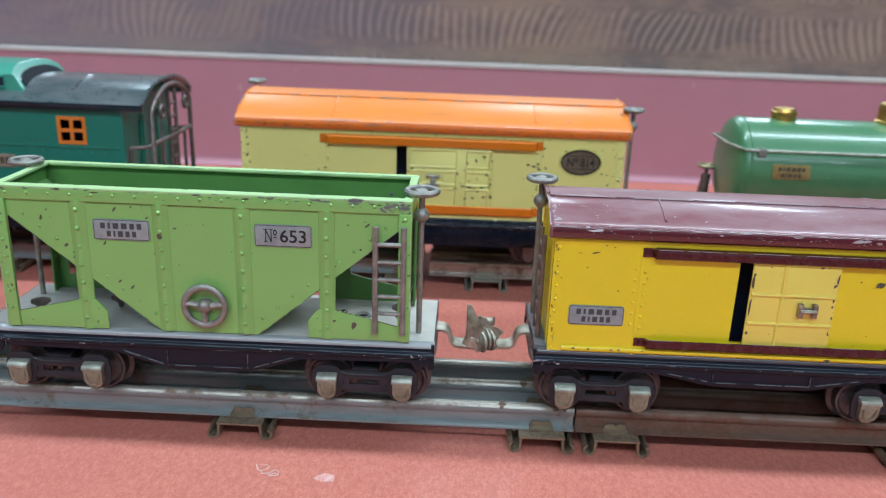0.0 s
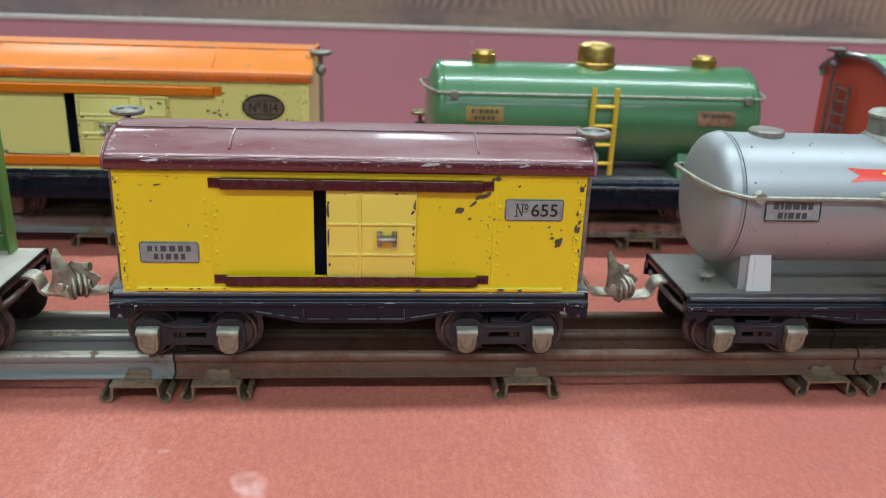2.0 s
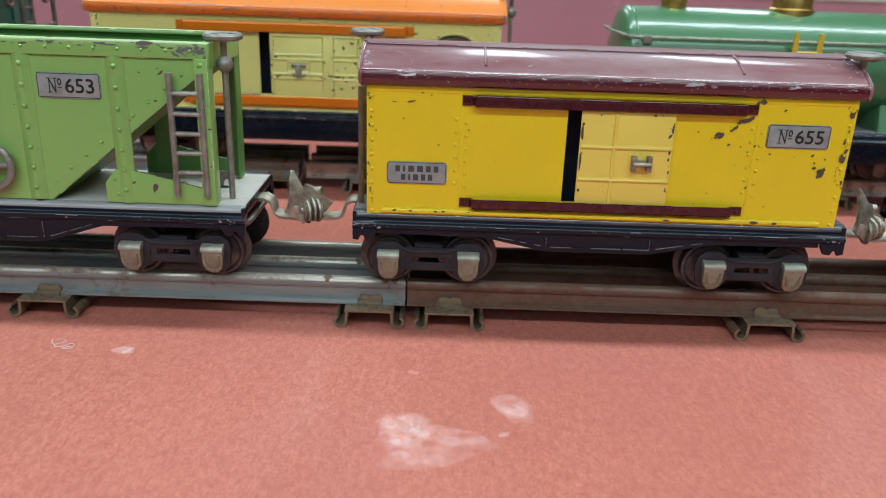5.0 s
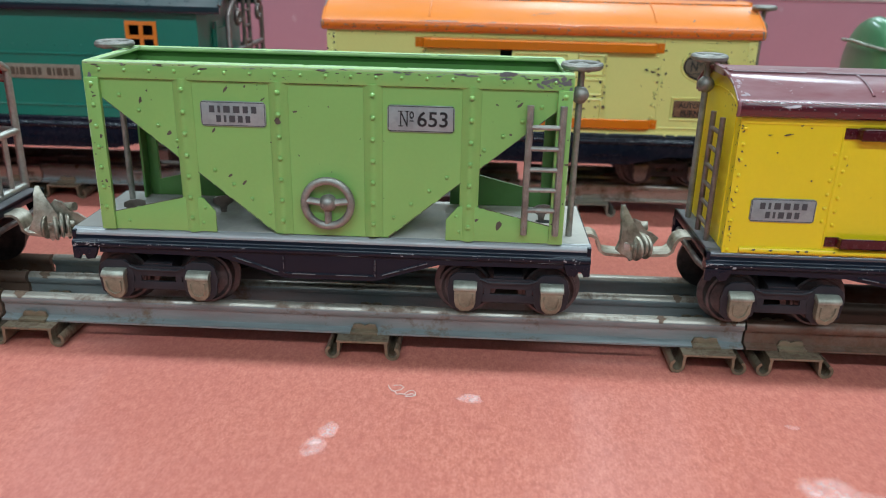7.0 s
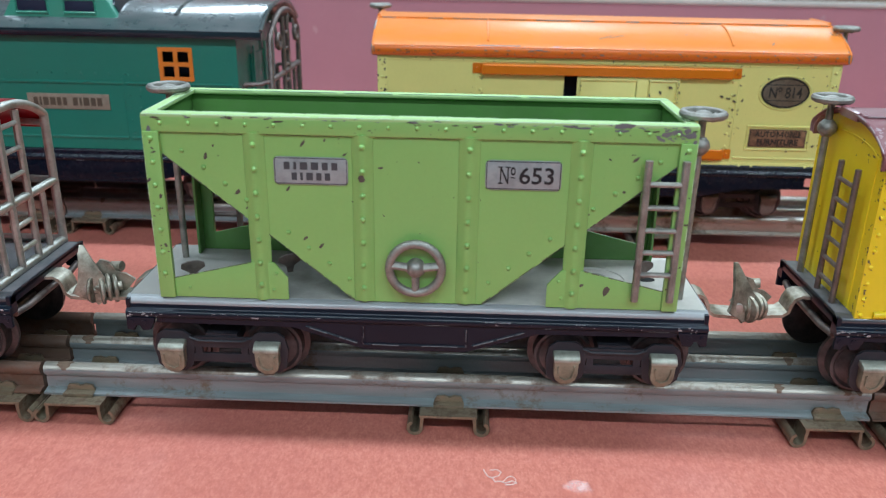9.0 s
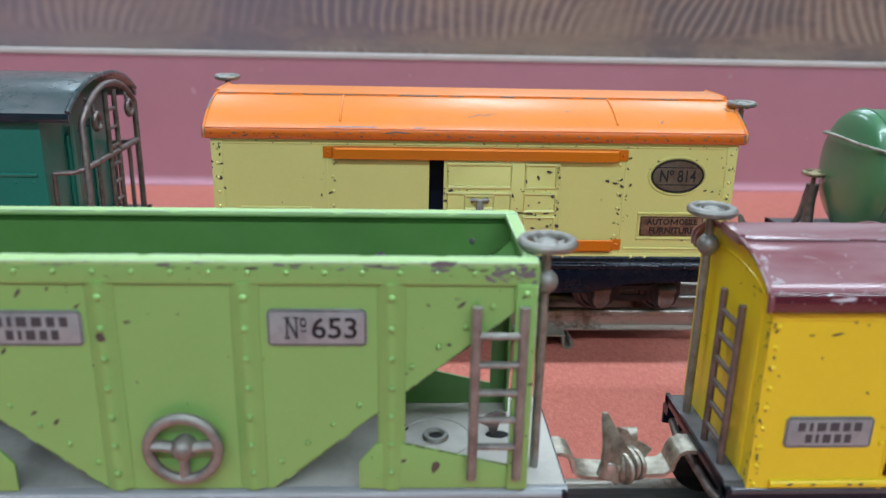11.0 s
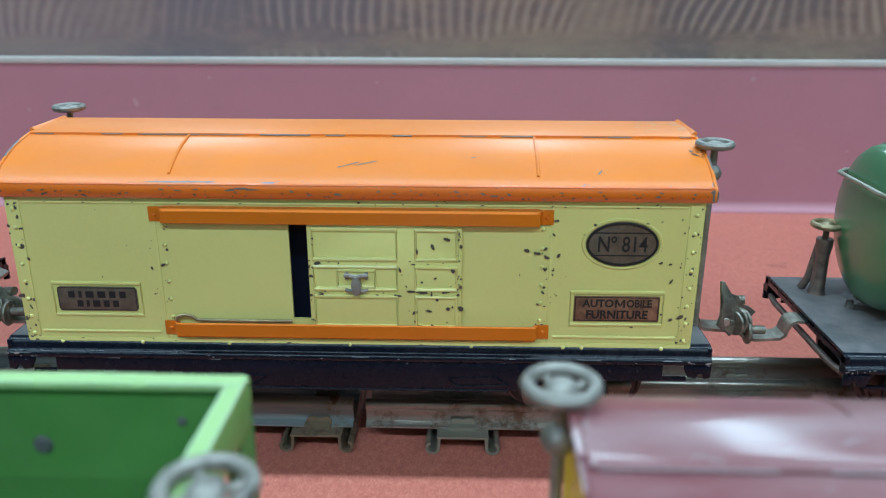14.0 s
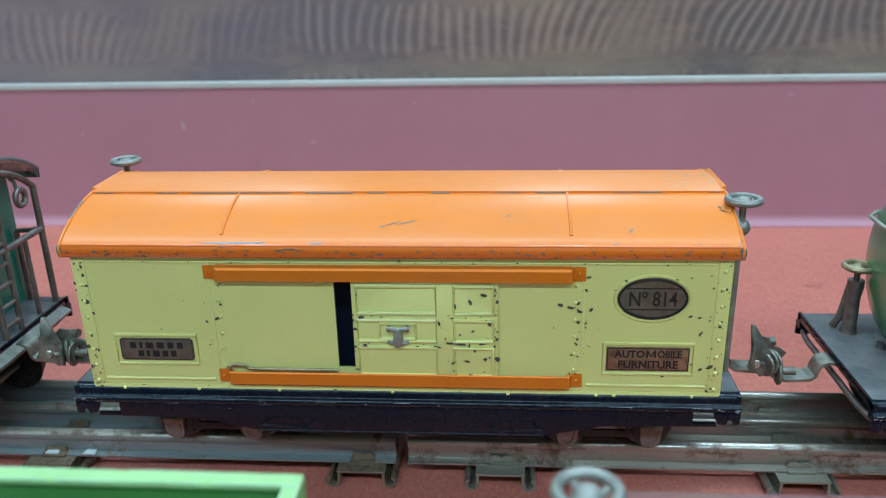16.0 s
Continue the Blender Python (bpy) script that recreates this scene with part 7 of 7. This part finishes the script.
def silver_tank_car():
    yc, zc, r = 23.5, 78.8, 26.0
    root = thing("tank_car", (219, yc, 17.5), "silver painted tinplate toy tank car on black frame", "toy train car", "front train")
    underframe(root, 129.6, 309, -3, 50, 45.2, M["brown_deck"], YF, (161, 277), 29.8, deep=7.2, skirt=(38, 19), latch=(0, 0))
    t = tank_body(root, 145, 292, yc, zc, r, 9.4, M["silver"], 0.55)
    for x in (147.0, 290.0):
        part("tank_seam", ring(bmesh.new(), (x, yc, zc), r + 0.02, 0.2, "x", 64, 6), M["print"], t)
    bm = bmesh.new()
    lathe(bm, [(0, -2), (6.4, -2), (6.9, -0.6), (6.9, 1.2), (6.2, 2.0), (0, 2.3)], (163, yc, zc + r), "z", 24)
    part("filler_cap", bm, M["steel"], t, "dull flat filler cap")
    bm = bmesh.new()
    lathe(bm, [(15.4, -5), (14.6, 0), (12.6, 2.0), (12.2, 8.5), (0, 8.5)], (219, yc, zc + r - 1), "z", 30)
    d = part("dome", bm, M["steel"], t, "grey dome with nickel lid")
    bm = bmesh.new()
    lathe(bm, [(13.0, 0), (13.2, 1.2), (12.0, 2.4), (7.4, 3.2), (7.0, 4.6), (6.0, 5.2), (0, 5.4)], (219, yc, zc + r + 7.4), "z", 30)
    part("lid", bm, M["nickel"], d)
    zr, off = 85.6, 26.6
    pts = [(130.5, yc, zr + 4), (132.5, yc - 12, zr + 3), (138, yc - 22, zr + 1.2), (147, yc - off - 0.4, zr)] + [(x, yc - off - 0.8, zr) for x in range(152, 291, 23)]
    pts += [(300, yc - 18, zr), (306, yc, zr), (300, yc + 18, zr), (290, yc + off, zr), (220, yc + off, zr), (148, yc + off, zr), (138, yc + 22, zr + 1.2), (132.5, yc + 12, zr + 3)]
    part("handrail", tube(bmesh.new(), pts, 0.95, 8, closed=True), M["nickel"], root, "nickel wire handrail")
    for x in (151.5, 201):
        bm = bmesh.new()
        lathe(bm, [(0, -0.6), (2.2, -0.4), (1.6, 1.6), (2.6, 2.8), (0, 3)], (x, yc - off - 1.0, zr), "y", 12)
        part("rail_post", bm, M["nickel"], root)
    for x in (160.5, 277):
        bm = bmesh.new()
        prism(bm, [(yc - 18.6, 44.4), (yc + 18.6, 44.4), (yc + 16.8, 59.4), (yc + 9, 55.4), (yc, 53.6), (yc - 9, 55.4), (yc - 16.8, 59.4)], x - 8, x + 4, "x", 0.5)
        sad = part("saddle", bm, M["silver"], root)
        bm = bmesh.new()
        prism(bm, [(yc - 20.4, 45.4), (yc - 17.6, 60.4), (yc - 16.4, 60.4), (yc - 18.8, 45.4)], x - 5.2, x + 5.2, "x", 0.35)
        tube(bm, [(x - 2.6, yc - 20.1, 47.4), (x - 2.6, yc - 18.0, 58.6)], 0.3, 6)
        for v in bm.verts:
            if v.co.z > 55:
                v.co.x = x + (v.co.x - x) * 0.82
        # paler than the saddle: light caught by the tilt is put into its colour
        part("front_plate", bm, M["tin"], sad)
    bm = bmesh.new()
    xa, xb = 154.6, 176.0
    prism(bm, [(yc - 25.6, 84.6), (yc - 26.5, 80.4), (yc - 26.5, 76.6), (yc - 25.4, 76.6), (yc - 25.2, 80.4), (yc - 24.6, 84.6)], xa, xb, "x")
    p = part("name_plate", bm, M["plate"], t, "nickel plate with two lines of bars")
    bm = bmesh.new()
    bars(bm, xa + 3, xb - 3, 81.2, 83.6, yc - 26.3, (1, 0.5, 1.2, 1.2, 1, 0.9))
    bars(bm, xa + 5, xb - 5, 77.6, 80.0, yc - 26.5, (1, 0.5, 1.2, 1, 1))
    part("plate_print", bm, M["print"], p)
    bm = bmesh.new()
    tube(bm, [(xa, yc - 25.9, 84.4), (xb, yc - 25.9, 84.4), (xb, yc - 26.6, 80.4), (xb, yc - 26.6, 76.8), (xa, yc - 26.6, 76.8), (xa, yc - 26.6, 80.4)], 0.3, 6, closed=True)
    part("plate_border", bm, M["ink"], p)

    def wrap(bm, pts, lift, mid):
        """A thin transfer laid round the drum: outline in (x, z), fanned from mid."""
        def at(x, z):
            a = math.asin(max(-1, min(1, (z - zc) / r)))
            return bm.verts.new((x, yc - (r + lift) * math.cos(a), zc + (r + lift) * math.sin(a)))
        fine = []
        for (xa, za), (xb, zb) in zip(pts, pts[1:] + pts[:1]):
            fine += [(xa + (xb - xa) * k / 5, za + (zb - za) * k / 5) for k in range(5)]
        rows = 5
        loops = [[at(mid[0] + (x - mid[0]) * q / rows, mid[1] + (z - mid[1]) * q / rows) for x, z in fine] for q in range(1, rows + 1)]
        c, n = at(*mid), len(fine)
        for k in range(n):
            bm.faces.new((c, loops[0][k], loops[0][(k + 1) % n]))
            for a, b in zip(loops, loops[1:]):
                bm.faces.new((a[k], b[k], b[(k + 1) % n], a[(k + 1) % n]))
        return bm
    part("red_transfer", wrap(bmesh.new(), [(187, 96.0), (192, 93.6), (187.6, 91.2), (195, 91.8), (252, 91.8), (258, 93.8), (252, 95.6), (195, 95.6)], 0.15, (221, 93.7)), M["fish"], t, "red arrow transfer")
    part("yellow_transfer", wrap(bmesh.new(), [(200.5, 94.2), (221, 101.6), (241.5, 94.2), (221, 86.6)], 0.3, (221, 94.1)), M["diamond"], t, "yellow diamond transfer with dark bars")
    bm = bmesh.new()
    for k in range(6):
        wrap(bm, [(207 + k * 5, 92.2), (210 + k * 5, 92.2), (210 + k * 5, 96.4), (207 + k * 5, 96.4)], 0.42, (208.5 + k * 5, 94.3))
    part("transfer_print", bm, M["ink"], t)
    ladder(root, "x", 213, 225, -3.6, 39, 93, (46, 52.5, 59, 65.5, 72, 78.5), 1.2, M["bronze"])
    bm = bmesh.new()
    lathe(bm, [(0, 0), (1.6, 0), (1.2, 3.2), (3.6, 4.2), (3.2, 5.6), (0, 5.8)], (143, 14, 44.1), "z", 9)
    part("tab", bm, M["steel"], root)
    bm = bmesh.new()
    rg = random.Random(8)
    for k in range(26):
        a, x = rg.uniform(-0.7, 1.2), rg.uniform(150, 280)
        s = rg.uniform(0.18, 0.4)
        lathe(bm, [(s, 0.05), (0, -0.12)], (x, yc - (r + 0.03) * math.cos(a), zc + (r + 0.03) * math.sin(a)), "y", 6)
    part("wear", bm, M["chip"], t, kind="stuff")
    bm = bmesh.new()
    for x, a in ((150.5, -14), (150.5, 27), (152, 62), (165, -32), (214, -16), (226, -34), (190, 38), (236, 18), (262, -20), (280, 30), (268, 55), (176, 66)):
        q = math.radians(a)
        lathe(bm, [(0.6, 0.15), (0.5, -0.15), (0.28, -0.28), (0, -0.32)], (x, yc - r * math.cos(q), zc + r * math.sin(q)), "y", 10)
    part("rivets", bm, M["silver"], t, kind="stuff")


silver_tank_car()


# ---- cabooses ----
def end_gate(root, x, y0, y1, z0, z_side, z_top, material, r=1.3, z_rail=None, wheel=None):
    """Arched end railing with a ladder in its middle."""
    yc, half = (y0 + y1) / 2, (y1 - y0) / 2
    bm = bmesh.new()
    pts = [(x, y0, z0), (x, y0, z_side)] + [(x, yc + half * q, z_side + (z_top - z_side) * (1 - abs(q) ** 2.3)) for q in np.linspace(-0.97, 0.97, 15)] + [(x, y1, z_side), (x, y1, z0)]
    tube(bm, pts, r, 10)
    tube(bm, [(x, y0, z0 + 1), (x, y1, z0 + 1)], r, 10)
    zr = z_rail or z0 + 21
    tube(bm, [(x, y0, zr), (x, y1, zr)], r, 10)
    g = part("end_railing", bm, material, root, "arched metal end railing")
    bm = bmesh.new()
    for y in (yc - 5.5, yc + 5.5):
        tube(bm, [(x + 0.3, y, z0 + 1), (x + 0.3, y, z_side + (z_top - z_side) * 0.72)], r * 0.85, 8)
    z = z0 + 7
    while z < z_side + 4:
        tube(bm, [(x + 0.3, yc - 5.5, z), (x + 0.3, yc + 5.5, z)], r * 0.6, 8)
        z += 8.2
    part("ladder", bm, material, g)
    for y in (yc - half * 0.6, yc + half * 0.6):
        part("baluster", tube(bmesh.new(), [(x, y, z0 + 1), (x, y, zr)], r * 0.75, 8), material, g)
    return g


def arched_roof(root, x0, x1, y0, y1, eave, top, material, name="roof", lip=3.4):
    yc, half = (y0 + y1) / 2, (y1 - y0) / 2
    ys = np.linspace(y0, y1, 23)
    outer = [(y0, eave)] + [(y, roof_z(y, yc, half, eave + lip, top)) for y in ys] + [(y1, eave)]
    inner = [(y1 - 1.2, eave)] + [(y, roof_z(y, yc, half, eave + lip - 1.2, top - 1.2)) for y in ys[::-1][1:-1]] + [(y0 + 1.2, eave)]
    return part(name, prism(bmesh.new(), outer + inner, x0, x1, "x"), material, root, "", 50)


def green_caboose():
    y0, y1, z0, z1 = 163.0, 240.0, 49.0, 107.0
    x0, x1 = -505.0, -315.0
    root = thing("caboose", (-410, 201.5, 17.5), "teal green tinplate toy caboose with dark roof and orange windows", "toy train car", "back train")
    underframe(root, -534, -298.5, 160.6, 242.4, 51.6, M["deck"], YB, (-490, -330), 30, deep=15.2, skirt=(36, 26), latch=(0, 1), flat_side=True)
    th = 1.2
    wins = [(-353, -336.4, 85.6, 101.6), (-484, -467.4, 85.6, 101.6)]
    body = part("body", pierced(bmesh.new(), x0, x1, z0, z1, y0, y0 + th, [(xa + 1, xb - 1, za + 1, zb - 1) for xa, xb, za, zb in wins]), M["teal"], root)
    part("back_wall", box(bmesh.new(), x0, x1, y1 - th, y1, z0, z1), M["teal"], root)
    arcp = [(y, roof_z(y, 201.5, 39.5, 110.0, 120.4) - 1) for y in np.linspace(y0 + th, y1 - th, 15)]
    for xa, xb in ((x0, x0 + th), (x1 - th, x1)):
        part("end_wall", prism(bmesh.new(), [(y0 + th, z0)] + arcp + [(y1 - th, z0)], xa, xb, "x"), M["teal"], root)
    # near-black sheet paints in the shade seen through the windows
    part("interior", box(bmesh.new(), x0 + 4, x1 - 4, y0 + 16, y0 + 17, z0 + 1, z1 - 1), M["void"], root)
    for xa, xb, za, zb in wins:
        bm = bmesh.new()
        xm, zm = (xa + xb) / 2, (za + zb) / 2
        for q in ((xa, xa + 2, za, zb), (xb - 2, xb, za, zb), (xa + 2, xb - 2, za, za + 2), (xa + 2, xb - 2, zb - 2, zb), (xm - 1, xm + 1, za + 2, zb - 2)):
            box(bm, q[0], q[1], y0 - 0.5, y0 + 0.6, q[2], q[3])
        box(bm, xa + 2, xm - 1, y0 - 0.5, y0 + 0.6, zm - 1, zm + 1)
        box(bm, xm + 1, xb - 2, y0 - 0.5, y0 + 0.6, zm - 1, zm + 1)
        part("window_frame", bm, M["orange"], body, "orange four-pane window frame")
    bm = bmesh.new()
    rv = bmesh.new()
    for xa, xb, za, zb in ((-502, -372, 57, 84), (-370, -318, 57, 84)):
        tube(bm, [(xa, y0, za), (xb, y0, za)], 0.8, 6)
        tube(bm, [(xa, y0, zb), (xb, y0, zb)], 0.8, 6)
    x = -500
    while x < -318:
        rivet(rv, x, y0, 88.5 if x < -368 else 81, 0.6)
        x += 7.2
    for z in (60, 66, 72, 78, 84, 88):
        rivet(rv, -369, y0, z, 0.6)
        rivet(rv, -364, y0, z, 0.6)
    box(bm, -372.6, -371.8, y0 - 0.2, y0 + 0.1, 56, 86)
    pieces("pressed_bead", bm, M["teal"], body)
    part("rivets", rv, M["teal"], body, kind="stuff")
    bm = bmesh.new()
    box(bm, -420, -379.4, y0 - 0.6, y0 + 0.1, 70.8, 78.4, 0.15)
    p = part("name_plate", bm, M["dull_plate"], root, "long dull brass plate with dark bars")
    bm = bmesh.new()
    bars(bm, -417, -400.5, 72.6, 76.6, y0 - 0.6, (1, 0.5, 1.2, 1.2, 1, 0.9))
    bars(bm, -397.5, -383, 72.6, 76.6, y0 - 0.6, (1, 0.5, 1.2, 1, 1))
    part("plate_print", bm, M["faint_print"], p)
    roof = arched_roof(root, -529, -302, 159.6, 243.4, 106.4, 121.0, M["bottle"])
    part("end_arch", tube(bmesh.new(), [(-302, y, roof_z(y, 201.5, 41.9, 109.8, 121.0)) for y in np.linspace(160, 243, 21)], 1.1, 8), M["bottle"], roof)
    bm = bmesh.new()
    tube(bm, [(-345, y, roof_z(y, 201.5, 41.9, 109.8, 121.0) + 0.2) for y in np.linspace(170, 196, 8)], 0.8, 8)
    part("roof_rib", bm, M["bottle"], roof)
    for y in (159.35, 243.25):
        part("eave_band", box(bmesh.new(), -529.2, -301.8, y, y + 0.5, 106.2, 109.6, 0.15), M["bottle_no_sheen"], roof, "dark glossy eave")
    # cupola
    bm = bmesh.new()  # rounded box whose ends lean in, with an arched top
    ya, yb, n = 167.0, 224.0, 19
    curve = [(ya, 110.0)] + [(y, 123.4 + 5.6 * (1 - abs((y - 195.5) / 28.5) ** 3.4)) for y in np.linspace(ya, yb, n)] + [(yb, 110.0)]
    rows = []
    for f in (0.0, 0.03, 0.5, 0.97, 1.0):
        row = []
        for y, z in curve:
            lean = (z - 110) / 19 * 10
            xa, xb = -430 + lean, -369.5 - lean
            drop = 1.3 if f in (0.0, 1.0) and z > 112 else 0.0
            row.append(bm.verts.new((xa + (xb - xa) * f, y + (0.9 if y < 180 else -0.9) * (drop > 0), z - drop)))
        rows.append(row)
    for r0, r1 in zip(rows, rows[1:]):
        for k in range(len(curve) - 1):
            bm.faces.new((r0[k], r0[k + 1], r1[k + 1], r1[k]))
    bm.faces.new(rows[0]), bm.faces.new(rows[-1][::-1])
    cup = part("cupola", bm, M["cup"], root, "pale teal cupola with arched roof")
    for xa in (-420, -397):
        bm = bmesh.new()
        box(bm, xa, xa + 14, 166.7, 167.4, 116.8, 122.0, 0.3)
        part("cupola_window", bm, M["void"], cup)
        bm = bmesh.new()
        tube(bm, [(xa - 0.6, 166.9, 116.2), (xa + 14.6, 166.9, 116.2), (xa + 14.6, 166.9, 122.4), (xa - 0.6, 166.9, 122.4)], 0.8, 6, closed=True)
        part("window_frame", bm, M["cup"], cup)
    bm = bmesh.new()
    ep = [(171, 111.5), (171, 120)] + [(y, 120.5 + 5.2 * (1 - abs((y - 195.5) / 24.5) ** 3)) for y in np.linspace(172, 219, 13)] + [(220, 120), (220, 111.5)]
    fa = [bm.verts.new((-369.0 - (z - 110) / 19 * 10, y, z)) for y, z in ep]
    fb = [bm.verts.new((-370.2 - (z - 110) / 19 * 10, y, z)) for y, z in ep]
    bm.faces.new(fa), bm.faces.new(fb[::-1])
    for k in range(len(ep)):
        q = (k + 1) % len(ep)
        bm.faces.new((fa[k], fb[k], fb[q], fa[q]))
    part("cupola_end", bm, M["bottle_no_sheen"], cup, "dark glazed cupola end")
    end_gate(root, -300, 168, 234, 49.5, 105, 117, M["bronze"], 1.4, 86)
    for y in (166.5, 236.5):
        bm = bmesh.new()
        tube(bm, [(-313, y, 84), (-305, y, 84.4), (-300, y + (1.5 if y < 200 else -1.5), 86)], 1.1, 8)
        tube(bm, [(-313, y, 50), (-313, y, 84)], 1.1, 8)
        part("platform_rail", bm, M["bronze"], root)
    for y in (181.0, 222.0):
        bm = ring(bmesh.new(), (-298.6, y, 103.4), 3.3, 1.25, "x", 20, 8)
        tube(bm, [(-299.6, y, 106.6), (-300, y, 110.0), (-303, y, 113.0)], 0.8, 8)
        part("lamp_ring", bm, M["bronze"], root, "small round end lamp ring")
    bm = bmesh.new()
    box(bm, -314.8, -314.0, 186, 217, 52, 96, 0.2)
    for y in (190, 213):
        box(bm, -314.0, -313.2, y - 2, y + 2, 52, 100, 0.2)
    part("end_door", bm, M["teal"], body)
    bm = bmesh.new()
    prism(bm, [(x, z) for x, z in ((-300.5, 47), (-295, 45.6), (-294, 47.4), (-298.5, 49.4))], 168, 235, "y", 0.4)
    part("platform_lip", bm, M["steel"], root)


green_caboose()


def red_caboose():
    root = thing("caboose", (-440, 23.5, 17.5), "scarlet tinplate toy caboose with nickel end railing", "toy train car", "front train")
    underframe(root, -535, -345, -3, 50, 45.8, M["deck"], YF, (-505, -378), 30, deep=7.0, skirt=(38, 19), latch=(0, 1))
    x0, x1, y0, y1, z0, z1 = -512, -377, 0.5, 46.5, 45.4, 89
    th = 1.2
    body = part("body", box(bmesh.new(), x0, x1, y0, y0 + th, z0, z1), M["scarlet"], root)
    part("back_wall", box(bmesh.new(), x0, x1, y1 - th, y1, z0, z1), M["scarlet"], root)
    arcp = [(y, roof_z(y, 23.5, 25.5, 90.5, 100.8) - 1) for y in np.linspace(y0 + th, y1 - th, 13)]
    for xa, xb in ((x0, x0 + th), (x1 - th, x1)):
        part("end_wall", prism(bmesh.new(), [(y0 + th, z0)] + arcp + [(y1 - th, z0)], xa, xb, "x"), M["scarlet"], root)
    bm = bmesh.new()
    box(bm, x1 - 0.2, x1 + 0.6, 14, 33, 48, 84, 0.3)
    tube(bm, [(x1 + 0.3, 16, 66), (x1 + 0.3, 31, 66)], 0.6, 6)
    part("end_door", bm, M["scarlet"], body)
    arched_roof(root, -532, -352.5, -2.5, 49.5, 88.0, 101.6, M["crimson"], "roof", 2.4)
    g = end_gate(root, -350.5, -1.5, 45.8, 46.2, 93.2, 100.2, M["bright"], 1.5, 69.5)
    for y in (-1.5, 46.5):
        bm = bmesh.new()
        tube(bm, [(-350.5, y, 69.5), (-366, y, 69.8), (x1 - 1, y, 69.8)], 1.4, 8)
        tube(bm, [(-350.5, y, 47.2), (-366, y, 47.2), (x1 - 1, y, 47.2)], 1.4, 8)
        tube(bm, [(-350.5, y, 90), (-362, y, 90.5)], 1.2, 8)
        part("side_railing", bm, M["bright"], root, "bright nickel side railing")
    bm = bmesh.new()
    lathe(bm, [(0, 0), (1.6, 0), (1.2, 3.2), (3.4, 4.2), (3.0, 5.4), (0, 5.6)], (-359, 16, 45.1), "z", 9)
    part("tab", bm, M["steel"], root)


red_caboose()
